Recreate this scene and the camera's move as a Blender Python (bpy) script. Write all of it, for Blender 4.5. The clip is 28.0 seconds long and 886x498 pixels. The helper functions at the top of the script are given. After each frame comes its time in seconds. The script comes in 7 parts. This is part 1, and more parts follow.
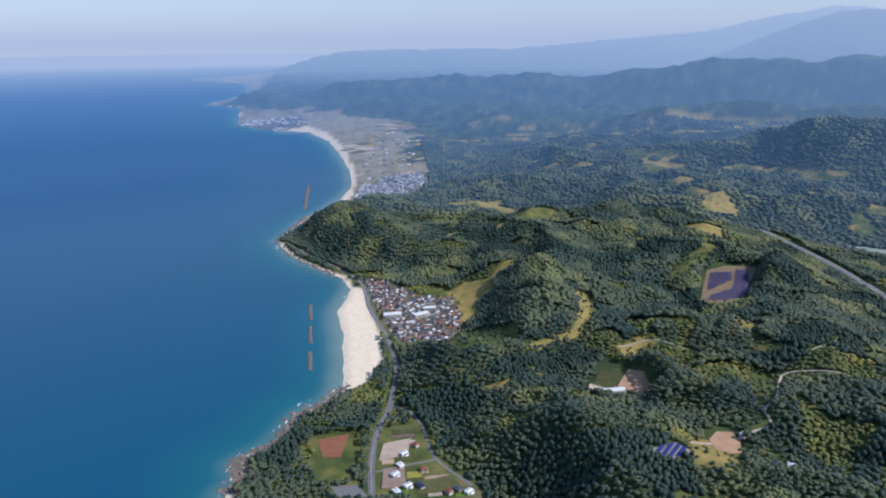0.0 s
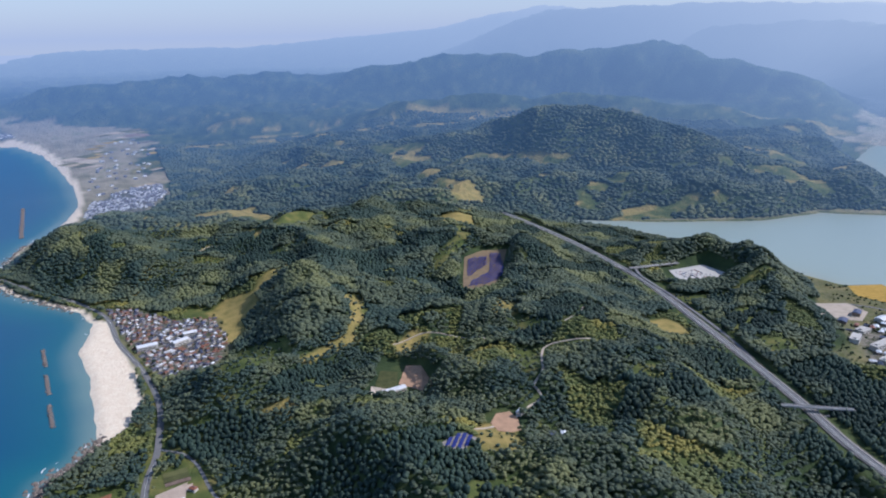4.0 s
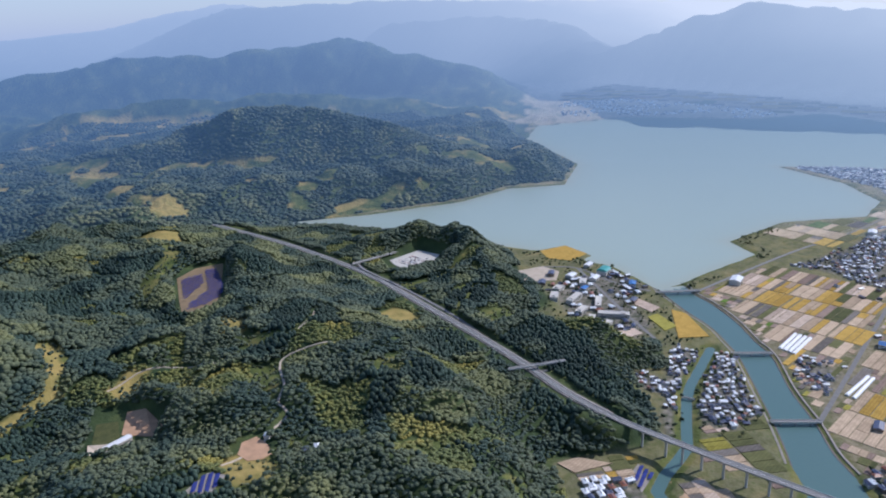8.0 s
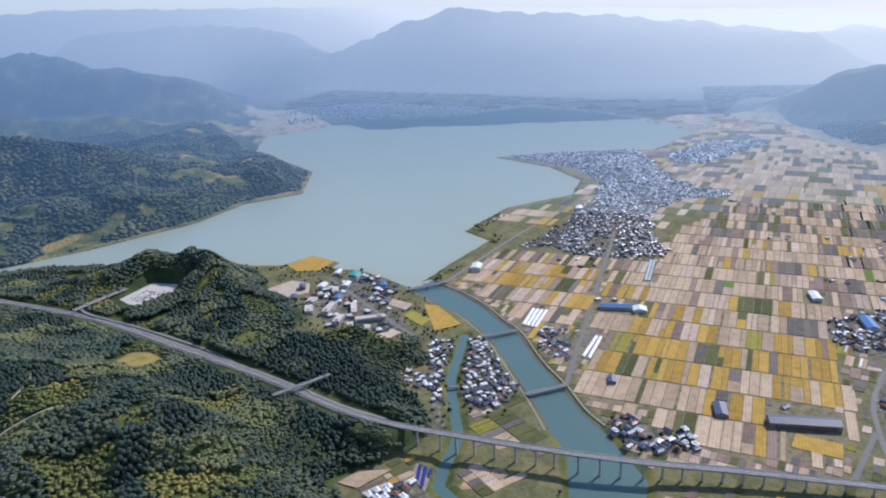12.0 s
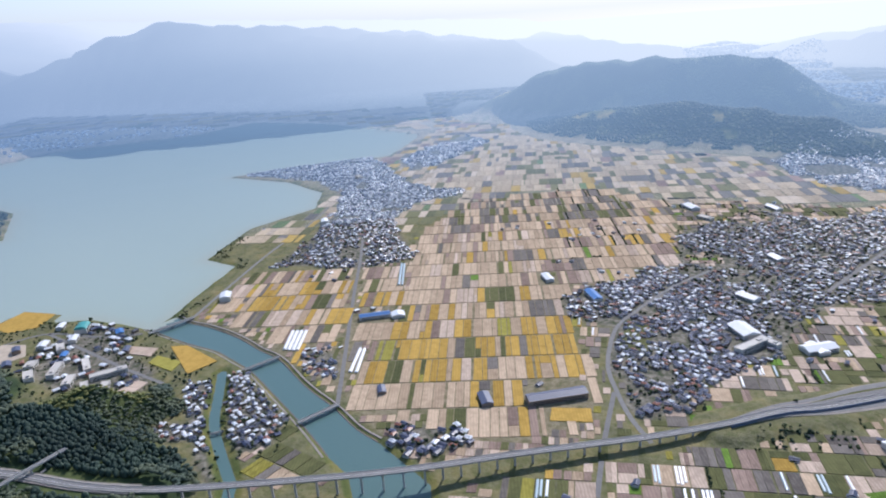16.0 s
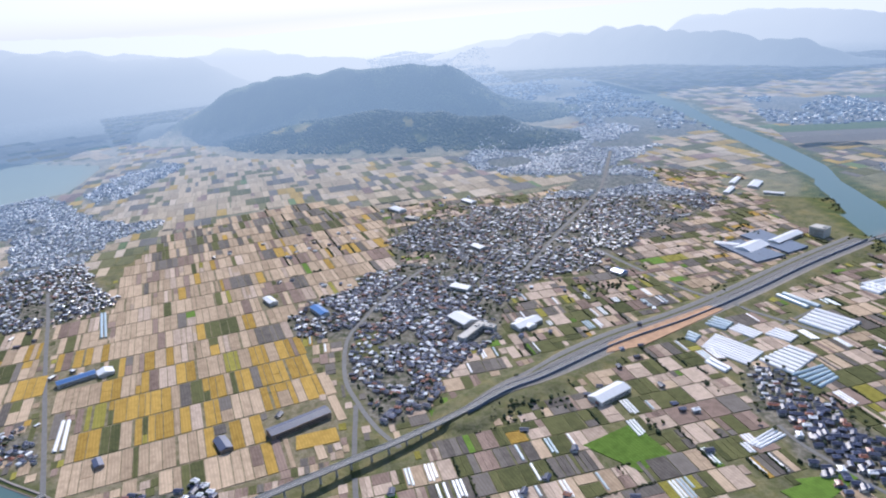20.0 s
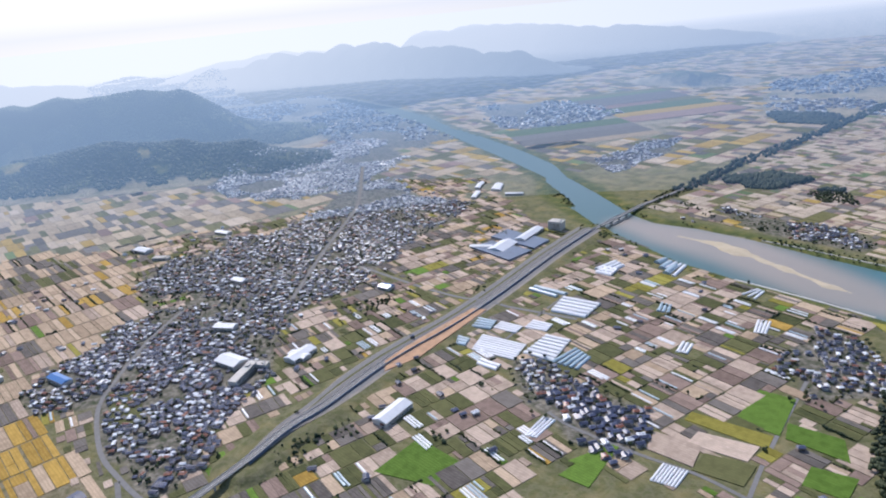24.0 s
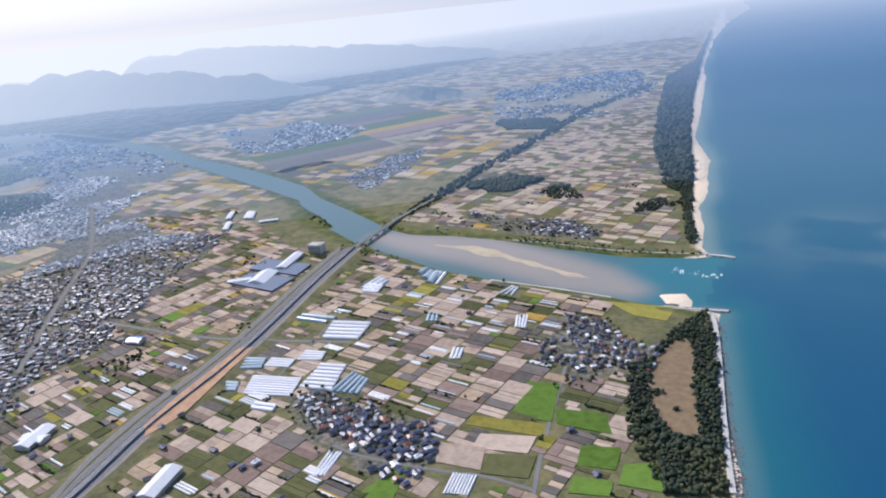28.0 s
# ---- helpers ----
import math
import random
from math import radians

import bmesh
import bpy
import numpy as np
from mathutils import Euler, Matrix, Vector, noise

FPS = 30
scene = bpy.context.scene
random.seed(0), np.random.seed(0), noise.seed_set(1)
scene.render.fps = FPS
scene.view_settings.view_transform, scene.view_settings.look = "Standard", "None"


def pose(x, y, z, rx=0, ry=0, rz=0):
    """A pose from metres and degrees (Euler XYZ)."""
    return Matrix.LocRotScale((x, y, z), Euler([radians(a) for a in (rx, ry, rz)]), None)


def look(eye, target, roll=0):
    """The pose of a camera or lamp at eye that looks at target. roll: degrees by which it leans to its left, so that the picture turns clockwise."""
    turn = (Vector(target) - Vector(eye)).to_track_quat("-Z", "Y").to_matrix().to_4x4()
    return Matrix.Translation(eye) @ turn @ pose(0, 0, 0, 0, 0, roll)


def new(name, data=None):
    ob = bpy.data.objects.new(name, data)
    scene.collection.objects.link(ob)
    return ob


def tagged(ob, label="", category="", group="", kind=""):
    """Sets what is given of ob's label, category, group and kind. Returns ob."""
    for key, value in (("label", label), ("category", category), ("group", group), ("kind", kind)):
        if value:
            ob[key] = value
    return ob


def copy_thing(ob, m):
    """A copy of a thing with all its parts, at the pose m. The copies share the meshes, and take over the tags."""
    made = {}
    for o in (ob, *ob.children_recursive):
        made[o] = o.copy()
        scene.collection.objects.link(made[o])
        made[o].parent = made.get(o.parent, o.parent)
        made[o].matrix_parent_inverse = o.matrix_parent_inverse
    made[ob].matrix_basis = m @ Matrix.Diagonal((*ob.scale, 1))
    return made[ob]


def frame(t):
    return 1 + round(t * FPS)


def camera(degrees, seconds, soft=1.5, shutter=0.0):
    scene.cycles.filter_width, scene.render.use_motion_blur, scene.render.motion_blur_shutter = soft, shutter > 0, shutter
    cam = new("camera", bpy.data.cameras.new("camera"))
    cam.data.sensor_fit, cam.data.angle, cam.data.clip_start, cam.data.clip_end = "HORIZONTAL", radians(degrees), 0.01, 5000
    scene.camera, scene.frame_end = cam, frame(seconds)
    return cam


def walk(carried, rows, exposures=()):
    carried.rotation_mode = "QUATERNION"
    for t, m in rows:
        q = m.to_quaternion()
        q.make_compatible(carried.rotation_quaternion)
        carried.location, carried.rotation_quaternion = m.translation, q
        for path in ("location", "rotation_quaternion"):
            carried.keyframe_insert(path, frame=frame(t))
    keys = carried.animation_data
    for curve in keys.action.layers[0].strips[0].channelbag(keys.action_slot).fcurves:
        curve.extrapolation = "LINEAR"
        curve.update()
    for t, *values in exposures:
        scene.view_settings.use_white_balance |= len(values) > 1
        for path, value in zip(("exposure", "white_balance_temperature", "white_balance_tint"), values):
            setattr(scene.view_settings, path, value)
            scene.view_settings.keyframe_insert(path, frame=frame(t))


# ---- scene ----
cam = camera(64.77, 28.0, soft=2.05)
# the flight: a slow drift along the shore, turning from one coast to the other
walk(cam, [
    (0, pose(0.0, 0.0, 640.0, 73.383, 0.430, 0.465)),
    (0.5, pose(-1.1, 3.6, 642.6, 73.247, 0.440, -2.654)),
    (1, pose(-3.0, 7.7, 643.7, 73.144, 0.476, -5.718)),
    (1.5, pose(-4.7, 14.2, 643.5, 73.110, 0.485, -8.420)),
    (2, pose(-7.3, 20.5, 644.6, 73.033, 0.502, -10.933)),
    (2.5, pose(-9.0, 24.9, 644.2, 73.049, 0.587, -13.083)),
    (4.5, pose(-9.3, 46.3, 645.6, 72.875, 0.938, -23.026)),
    (5, pose(-9.4, 50.6, 645.2, 72.820, 1.111, -25.948)),
    (5.5, pose(-8.4, 55.7, 644.0, 72.742, 1.299, -29.142)),
    (6, pose(-7.7, 60.6, 642.3, 72.673, 1.507, -32.895)),
    (6.5, pose(-6.5, 66.6, 642.6, 72.515, 1.582, -36.540)),
    (7, pose(-5.5, 70.5, 643.2, 72.418, 1.635, -39.453)),
    (7.5, pose(-3.8, 76.3, 642.3, 72.360, 1.754, -42.090)),
    (8, pose(-2.2, 80.7, 643.2, 72.317, 1.828, -44.737)),
    (8.5, pose(0.1, 83.8, 643.6, 72.262, 1.932, -47.274)),
    (9, pose(3.4, 88.4, 643.8, 72.257, 2.000, -49.667)),
    (9.5, pose(5.8, 90.4, 644.0, 72.252, 2.167, -51.994)),
    (10, pose(9.8, 93.2, 644.5, 72.198, 2.314, -54.772)),
    (10.5, pose(12.1, 99.1, 643.8, 72.150, 2.452, -57.976)),
    (11, pose(13.7, 102.5, 642.5, 72.115, 2.573, -61.018)),
    (11.5, pose(17.6, 105.7, 641.4, 72.052, 2.734, -63.977)),
    (12, pose(23.2, 107.3, 640.8, 71.966, 2.945, -66.872)),
    (12.5, pose(26.0, 108.9, 641.1, 71.856, 3.072, -70.306)),
    (13, pose(29.7, 110.7, 641.0, 71.759, 3.197, -73.686)),
    (13.5, pose(33.7, 112.2, 640.8, 71.701, 3.340, -76.439)),
    (15.5, pose(54.2, 120.0, 639.5, 71.637, 3.711, -86.160)),
    (16, pose(56.7, 119.8, 640.2, 71.618, 3.813, -88.635)),
    (16.5, pose(60.8, 121.4, 640.8, 71.526, 3.972, -91.670)),
    (17, pose(64.6, 122.1, 640.9, 71.402, 4.095, -94.970)),
    (17.5, pose(68.0, 122.8, 640.7, 71.284, 4.240, -98.259)),
    (18, pose(71.6, 122.6, 640.6, 71.145, 4.402, -101.617)),
    (18.5, pose(77.8, 122.8, 639.2, 71.076, 4.422, -104.687)),
    (19, pose(81.1, 121.1, 639.6, 71.001, 4.546, -107.332)),
    (19.5, pose(84.5, 119.2, 640.6, 70.914, 4.656, -110.141)),
    (20, pose(88.8, 117.6, 639.4, 70.866, 4.640, -113.180)),
    (20.5, pose(93.2, 115.9, 639.4, 70.835, 4.795, -115.759)),
    (22.5, pose(106.1, 108.7, 643.7, 70.600, 4.980, -125.667)),
    (23, pose(109.9, 102.3, 643.5, 70.531, 5.060, -128.305)),
    (23.5, pose(112.9, 98.5, 643.8, 70.496, 5.179, -130.879)),
    (24, pose(115.5, 96.8, 644.3, 70.421, 5.171, -133.674)),
    (24.5, pose(118.8, 93.7, 643.3, 70.407, 5.218, -136.150)),
    (25, pose(121.6, 90.9, 642.7, 70.432, 5.247, -138.364)),
    (25.5, pose(124.1, 87.1, 641.9, 70.402, 5.311, -140.923)),
    (26, pose(128.1, 82.6, 640.3, 70.352, 5.378, -143.795)),
    (26.5, pose(132.6, 80.0, 639.8, 70.291, 5.397, -146.486)),
    (27, pose(135.1, 75.5, 640.3, 70.215, 5.472, -149.017)),
    (27.5, pose(137.4, 70.9, 640.1, 70.134, 5.528, -151.732)),
    (28, pose(139.6, 65.7, 639.9, 70.060, 5.577, -154.463)),
], exposures=[(0, 0.12, 5800, 12), (5, 0.13, 5700, 14), (11, 0.18, 5900, 14), (17, 0.32, 5980, 13), (28, 0.22, 6120, 15)])

# ---- sky and sun ----
SUN_TURN, SUN_HEIGHT = radians(112), radians(42)
world = bpy.data.worlds.new("world")
scene.world = world
world.use_nodes = True
sky = world.node_tree.nodes.new("ShaderNodeTexSky")
sky.sky_type, sky.sun_disc = "NISHITA", False
sky.sun_elevation, sky.sun_rotation = SUN_HEIGHT, SUN_TURN
sky.air_density, sky.dust_density, sky.altitude = 1.0, 0.7, 640
tree = world.node_tree
background = tree.nodes["Background"]
background.inputs[1].default_value = 0.13


def sky_math(kind, a, b=0.0):
    n = tree.nodes.new("ShaderNodeMath")
    n.operation, n.use_clamp = kind, kind in ("SUBTRACT", "POWER")
    for sock, v in zip(n.inputs, (a, b)):
        if isinstance(v, bpy.types.NodeSocket):
            tree.links.new(v, sock)
        else:
            sock.default_value = v
    return n.outputs[0]


# milky autumn haze over the horizon, whitest towards the sun
way = tree.nodes.new("ShaderNodeTexCoord")
split = tree.nodes.new("ShaderNodeSeparateXYZ")
tree.links.new(way.outputs["Generated"], split.inputs[0])
low = sky_math("POWER", sky_math("SUBTRACT", 1.0, sky_math("ABSOLUTE", split.outputs[2])), 7.0)
towards = sky_math("ADD", sky_math("MULTIPLY", split.outputs[0], math.sin(SUN_TURN)), sky_math("MULTIPLY", split.outputs[1], math.cos(SUN_TURN)))
sunward = sky_math("POWER", sky_math("MAXIMUM", towards, 0.0), 2.0)
milk = tree.nodes.new("ShaderNodeMix")
milk.data_type = "RGBA"
milk.inputs[6].default_value, milk.inputs[7].default_value = (2.85, 3.46, 4.77, 1), (5.3, 5.6, 6.1, 1)
tree.links.new(sunward, milk.inputs[0])
veil = tree.nodes.new("ShaderNodeMix")
veil.data_type = "RGBA"
tree.links.new(sky_math("MULTIPLY", low, 0.92), veil.inputs[0])
tree.links.new(sky.outputs[0], veil.inputs[6])
tree.links.new(milk.outputs[2], veil.inputs[7])
tree.links.new(veil.outputs[2], background.inputs[0])
sun = new("sun", bpy.data.lights.new("sun", "SUN"))
sun.data.energy, sun.data.angle, sun.data.color = 3.5, radians(0.53), (1.0, 0.925, 0.85)
sun.matrix_world = look((0, 0, 900), (-math.sin(SUN_TURN) * 1000, -math.cos(SUN_TURN) * 1000, 900 - 1000 * math.tan(SUN_HEIGHT)))

# ---- the plan, in metres ----
COAST_EAST = [(-4910, 32310), (-5195, 28325), (-2735, 19995), (-3400, 17005), (-4070, 14565), (-4625, 12740), (-3330, 11555), (-2545, 9025), (-2620, 7640), (-2110, 7145), (-1705, 5650), (-1285, 5230), (-1045, 5180), (-815, 4690), (-660, 4145), (-505, 3525), (-450, 3160), (-460, 2920), (-490, 2700), (-550, 2575), (-565, 2410), (-580, 2240), (-485, 2060), (-375, 1935), (-305, 1865), (-265, 1770), (-270, 1675), (-275, 1595), (-260, 1510), (-240, 1460), (-235, 1400), (-220, 1330), (-215, 1265), (-210, 1205), (-225, 1160), (-270, 1110), (-280, 1070), (-295, 1010), (-340, 960), (-315, 915), (-335, 885)]
COAST_WEST = [(165, -735), (180, -830), (195, -915), (210, -1010), (225, -1125), (240, -1225), (240, -1270), (305, -1285), (340, -1550), (285, -1580), (310, -1630), (330, -1800), (360, -1950), (350, -2120), (385, -2395), (385, -2515), (485, -2890), (525, -3450), (625, -4595), (700, -5160), (840, -7270), (890, -9420), (795, -12300)]
LAKE = [(1255, 2180), (1520, 2025), (1875, 1895), (2145, 1900), (2350, 1765), (2750, 1975), (3215, 2655), (3650, 2925), (4315, 2675), (4645, 1950), (5165, 1665), (4790, 1020), (4095, 390), (3520, 510), (3485, 640), (3345, 995), (3205, 1230), (3020, 905), (2790, 720), (2550, 695), (2315, 875), (2005, 915), (1930, 805), (1580, 855), (1515, 880), (1590, 1050), (1575, 1275), (1515, 1520), (1475, 1645), (1405, 1890)]
RIVER_L = [(1515, 885), (1485, 840), (1430, 760), (1380, 675), (1320, 610), (1285, 575), (1190, 505), (1085, 430), (1025, 390), (985, 365), (935, 325), (640, 245), (450, 135), (20, 70)]
RIVER_R = [(1580, 840), (1540, 795), (1505, 730), (1445, 650), (1375, 580), (1325, 525), (1215, 450), (1130, 380), (1060, 330), (1020, 290), (905, 200), (660, 190), (450, 75), (20, 5)]
CANAL = [(1280, 630), (1200, 610), (1115, 590), (1060, 570), (990, 535), (925, 500), (890, 495), (835, 490), (795, 480), (775, 450)]
TENJIN_N = [(295, -1280), (390, -1285), (500, -1305), (625, -1330), (755, -1335), (905, -1365), (1080, -1440), (1210, -1485), (1370, -1585), (1565, -1695), (1705, -1865), (2030, -2025), (2375, -2180), (2740, -2355), (3165, -2540), (3895, -2795), (4790, -3065)]
TENJIN_S = [(275, -1570), (400, -1550), (490, -1540), (670, -1565), (805, -1595), (985, -1610), (1100, -1595), (1195, -1630), (1405, -1765), (1640, -1905), (1810, -2045), (2110, -2195), (2450, -2340), (2815, -2465), (3205, -2670), (3750, -2865), (4730, -3125)]
SANDBAR = [(1180, -1565), (1035, -1570), (860, -1575), (680, -1500), (515, -1425), (435, -1350), (580, -1360), (810, -1450), (1030, -1500)]
SPIT = [(365, -1335), (315, -1355), (295, -1290), (340, -1290)]
ISLET_A = [(1820, -1880), (1660, -1815), (1385, -1620), (1415, -1605), (1625, -1710)]
BEACH_A = [(-275, 1790), (-235, 1755), (-195, 1575), (-160, 1440), (-145, 1325), (-160, 1245), (-185, 1200), (-215, 1155), (-270, 1445), (-305, 1655)]
BEACH_B = [(-1330, 5065), (-1100, 5465), (-895, 5110), (-670, 4375), (-465, 3415), (-425, 2965), (-440, 2710), (-520, 2635), (-695, 3610), (-1045, 4700)]
BEACH_C = [(1250, -12800), (930, -7935), (740, -5175), (595, -3775), (505, -2945), (430, -2470), (400, -2180), (370, -1895), (325, -1630), (285, -1575), (235, -1585), (755, -7800)]
PINES_C = [(995, -8695), (795, -5515), (870, -4670), (725, -3475), (615, -2735), (490, -2170), (425, -2085), (355, -1665), (325, -1630), (370, -1895), (405, -2180), (510, -2945), (625, -3960), (760, -5500)]
PINES_D = [(295, -1220), (265, -1270), (240, -1165), (210, -940), (190, -790), (180, -730), (255, -705), (330, -825), (365, -1020), (335, -1050), (315, -1170)]
COPSES = [[(1145, -2095), (1090, -2190), (990, -2260), (905, -2205), (960, -2040), (1090, -2050)], [(865, -2055), (805, -2145), (720, -2005), (805, -1985)],
          [(1505, -3300), (1195, -3320), (1125, -3095), (1360, -3080)], [(535, -1910), (485, -2035), (420, -1980), (515, -1870)], [(400, -1160), (372, -1118), (440, -1205), (470, -1235)]]
GLADE_D = [(322, -950), (335, -1060), (300, -1140), (272, -1135), (250, -970), (226, -835), (262, -830), (300, -880)]
SEAWALL_D = [(255, -1270), (235, -1165), (210, -975), (190, -825), (175, -735)]
COAST_ROAD = [(-115, 870), (-125, 955), (-125, 1045), (-110, 1140), (-110, 1290), (-145, 1455), (-200, 1620), (-240, 1795), (-325, 1940), (-440, 2065), (-545, 2220)]
MOTORWAY = [(995, 2208), (1034, 1827), (1036, 1550), (1029, 1398), (982, 1145), (948, 961), (917, 818), (888, 708), (875, 612), (878, 512), (890, 333), (909, 208), (939, 76), (963, -53), (981, -147), (1011, -258), (1042, -354), (1053, -434), (1090, -610), (1105, -810), (1135, -995), (1180, -1225), (1210, -1445)]
RAIL_WEST = [(1215, -1725), (1200, -1920), (1190, -2320), (1140, -2860), (1100, -3560), (930, -4345)]
BRIDGE_T = [(1200, -1430), (1210, -1715)]
EARTHWORK = [(1090, -885), (1120, -870), (1105, -685), (1090, -600), (1060, -575), (1050, -650), (1070, -775)]
VILLAGE_A = [(-245, 1850), (-165, 1810), (-85, 1710), (5, 1685), (30, 1535), (0, 1425), (-100, 1395), (-130, 1460), (-185, 1620)]
VILLAGE_B = [(-400, 3135), (-295, 3380), (-145, 3485), (-110, 3260), (-195, 2915), (-380, 2770)]
VILLAGE_C = [(-1725, 5895), (-1340, 6325), (-1120, 5575), (-1255, 5290), (-1580, 5375)]
HAMLET_A = [(1245, 690), (1240, 630), (1135, 605), (1050, 575), (980, 535), (915, 510), (905, 525), (965, 570), (1040, 600), (1045, 690), (1100, 685), (1095, 630)]
HAMLET_B = [(1260, 615), (1275, 580), (1175, 515), (1100, 460), (1015, 460), (990, 515), (1060, 550), (1145, 580)]
PARK_TOWN = [(1310, 1060), (1440, 1085), (1545, 1010), (1505, 890), (1420, 905), (1300, 770), (1215, 760), (1240, 955)]
LAKE_TOWN = [(3250, 1225), (3530, 995), (3465, 600), (3150, 465), (2835, 350), (2660, 145), (2520, 330), (2320, 395), (2060, 320), (1900, 295), (1845, 415), (1910, 685), (2105, 645), (2395, 610), (2705, 620), (3005, 785)]
LAKE_TOWN_B = [(3405, 460), (3980, 125), (3735, 10), (3185, 265), (3095, 385)]
TOWN = [(1990, -470), (2215, -770), (2030, -890), (2105, -1125), (2300, -1405), (2260, -1585), (1930, -1440), (1700, -1490), (1630, -1295), (1570, -1025), (1430, -785), (1460, -675), (1385, -545), (1225, -430), (1230, -335), (1095, -230), (1030, -145), (1085, -115), (1175, -135), (1295, -230), (1415, -230), (1400, -150), (1455, -70), (1580, -80), (1655, -205), (1670, -375)]
TOWN_B = [(1615, -185), (1755, -355), (1585, -400), (1390, -435), (1245, -430), (1185, -315), (1115, -175), (1205, -110), (1415, -160)]
TOWN_C = [(2905, -1100), (3050, -1440), (3125, -1895), (3050, -2125), (2485, -1865), (2280, -1455), (2335, -1190), (2590, -1060)]
CITY = [(9630, -2620), (11410, -3920), (7835, -3625), (5250, -2650), (5145, -3200), (4000, -2880), (2600, -2255), (2575, -2010), (3060, -1915), (4010, -2180), (4735, -2190), (6720, -2680), (7455, -2250)]
TOWN_D = [(3235, -3080), (2705, -3385), (2180, -3110), (2225, -2705), (2500, -2520)]
TOWN_E = [(1705, -2120), (1685, -2490), (1605, -2655), (1500, -2400), (1515, -2020)]
HAMLET_C = [(910, -755), (865, -790), (760, -765), (630, -760), (585, -690), (590, -650), (665, -610), (725, -645), (795, -655)]
HAMLET_D = [(540, -1075), (530, -1190), (460, -1195), (415, -1130), (330, -1075), (330, -1025), (390, -985), (450, -910), (485, -1000), (520, -1000)]
HAMLET_E = [(1015, -1815), (875, -1780), (630, -1765), (555, -1680), (595, -1630), (825, -1650), (960, -1730)]
TOWN_F = [(1935, -4410), (1590, -4840), (1215, -5310), (895, -4400), (960, -3470), (1230, -3200), (1535, -3220)]
HAMLET_F = [(1065, 270), (1050, 160), (1010, 145), (975, 215), (1010, 270)]
HAMLET_H = [(745, 570), (755, 535), (780, 515), (785, 485), (750, 480), (715, 540)]
SOLAR_D = [(800, 527), (832, 532), (826, 503), (775, 493)]
ISLE_YARD = [(828, 478), (862, 448), (845, 397), (822, 388), (797, 445)]
HAMLET_G = [(1370, 485), (1330, 400), (1240, 395), (1270, 455)]
RICE_PLAIN = [(1525, 790), (1815, 760), (1860, 625), (1870, 355), (2155, 275), (2525, 125), (2625, -305), (2355, -555), (1700, -405), (1660, -245), (1460, -75), (1155, -95), (1000, -70), (945, 210), (1060, 325), (1135, 360), (1335, 535)]
FAR_PLAIN = [(2885, 350), (3695, 100), (4005, -390), (3155, -685), (2955, -1100), (2640, -1495), (2205, -1370), (2165, -1055), (2385, -580), (2625, -305), (2525, 125)]
SAND_FIELDS = [(1190, -410), (1255, -575), (1335, -810), (1265, -995), (1215, -1280), (1130, -1420), (900, -1365), (625, -1305), (395, -1265), (485, -1190), (365, -995), (325, -820), (250, -700), (990, -450), (1055, -425)]
SOUTH_FIELDS = [(1180, -1705), (1145, -2510), (975, -3805), (930, -4410), (480, -2155), (375, -1645), (550, -1615), (825, -1650)]
BANK_FIELDS = [(2595, -2915), (2685, -3765), (2085, -3600), (1780, -3030), (1720, -2655), (1880, -2385), (2300, -2640)]
RIPE_LAND = [(1730, 710), (1830, 560), (1540, 225), (1460, -100), (1240, -115), (1040, 50), (1205, 300), (1385, 525)]
WET_LAND = [(2485, 250), (2575, 0), (2405, -445), (2165, -405), (2235, -50), (2135, 170)]
SOLAR_C = [(273, 846), (316, 862), (330, 840), (295, 817)]
HILL_YARD = [(372, 890), (391, 912), (414, 911), (415, 883), (406, 856), (391, 855), (374, 866)]
HILL_HAMLET = [(867, 1203), (928, 1206), (943, 1147), (898, 1086), (852, 1117)]
BAR_SURF = [(355, -1481), (310, -1463), (257, -1461)]
NEAR_PLOTS = [(-105, 865), (-120, 950), (-105, 1050), (-60, 1085), (-25, 965), (45, 890), (40, 865)]
VALLEY = [(-5, 1730), (40, 1770), (105, 1740), (120, 1765), (200, 1815), (130, 1740), (105, 1715), (105, 1660), (60, 1625), (70, 1555), (40, 1520), (15, 1585), (20, 1675)]
SOLAR = [(578, 1512), (600, 1570), (668, 1730), (735, 1768), (806, 1752), (722, 1603), (668, 1506), (594, 1490)]
SOLAR_A = [(671, 1715), (728, 1712), (700, 1646), (648, 1603), (603, 1553)]
SOLAR_B = [(745, 1738), (772, 1725), (716, 1568), (652, 1510), (588, 1508), (610, 1541), (682, 1594)]
SOLAR_ROW = [(600, 1519), (695, 1564)]
QUARRY = [(260, 1155), (310, 1250), (350, 1215), (365, 1120), (320, 1080), (250, 1120)]
SPORTS = [(1385, 1225), (1460, 1195), (1455, 1135), (1395, 1100), (1330, 1160)]
LAWN = [(1565, 1285), (1655, 1260), (1630, 1165), (1550, 1165), (1525, 1225)]
PARKING = [(1139, 1464), (1250, 1469), (1264, 1373), (1182, 1358), (1110, 1387)]
R_FOOTHILL = [(950, 3500, 105), (1300, 3320, 165), (1600, 3030, 290), (1840, 2820, 275), (2010, 2610, 215), (2230, 2330, 125), (2480, 2160, 65), (2670, 2020, 25)]
R_INLAND_A = [(-790, 7690, 275), (150, 7730, 280), (1260, 7300, 335), (2240, 6720, 450), (3390, 6220, 540), (4280, 5630, 635), (4680, 5300, 460), (4690, 4400, 215)]
R_INLAND_B = [(-410, 5480, 135), (420, 5280, 135), (1070, 5050, 155), (1910, 4800, 180), (2700, 4540, 190), (3360, 4070, 150)]
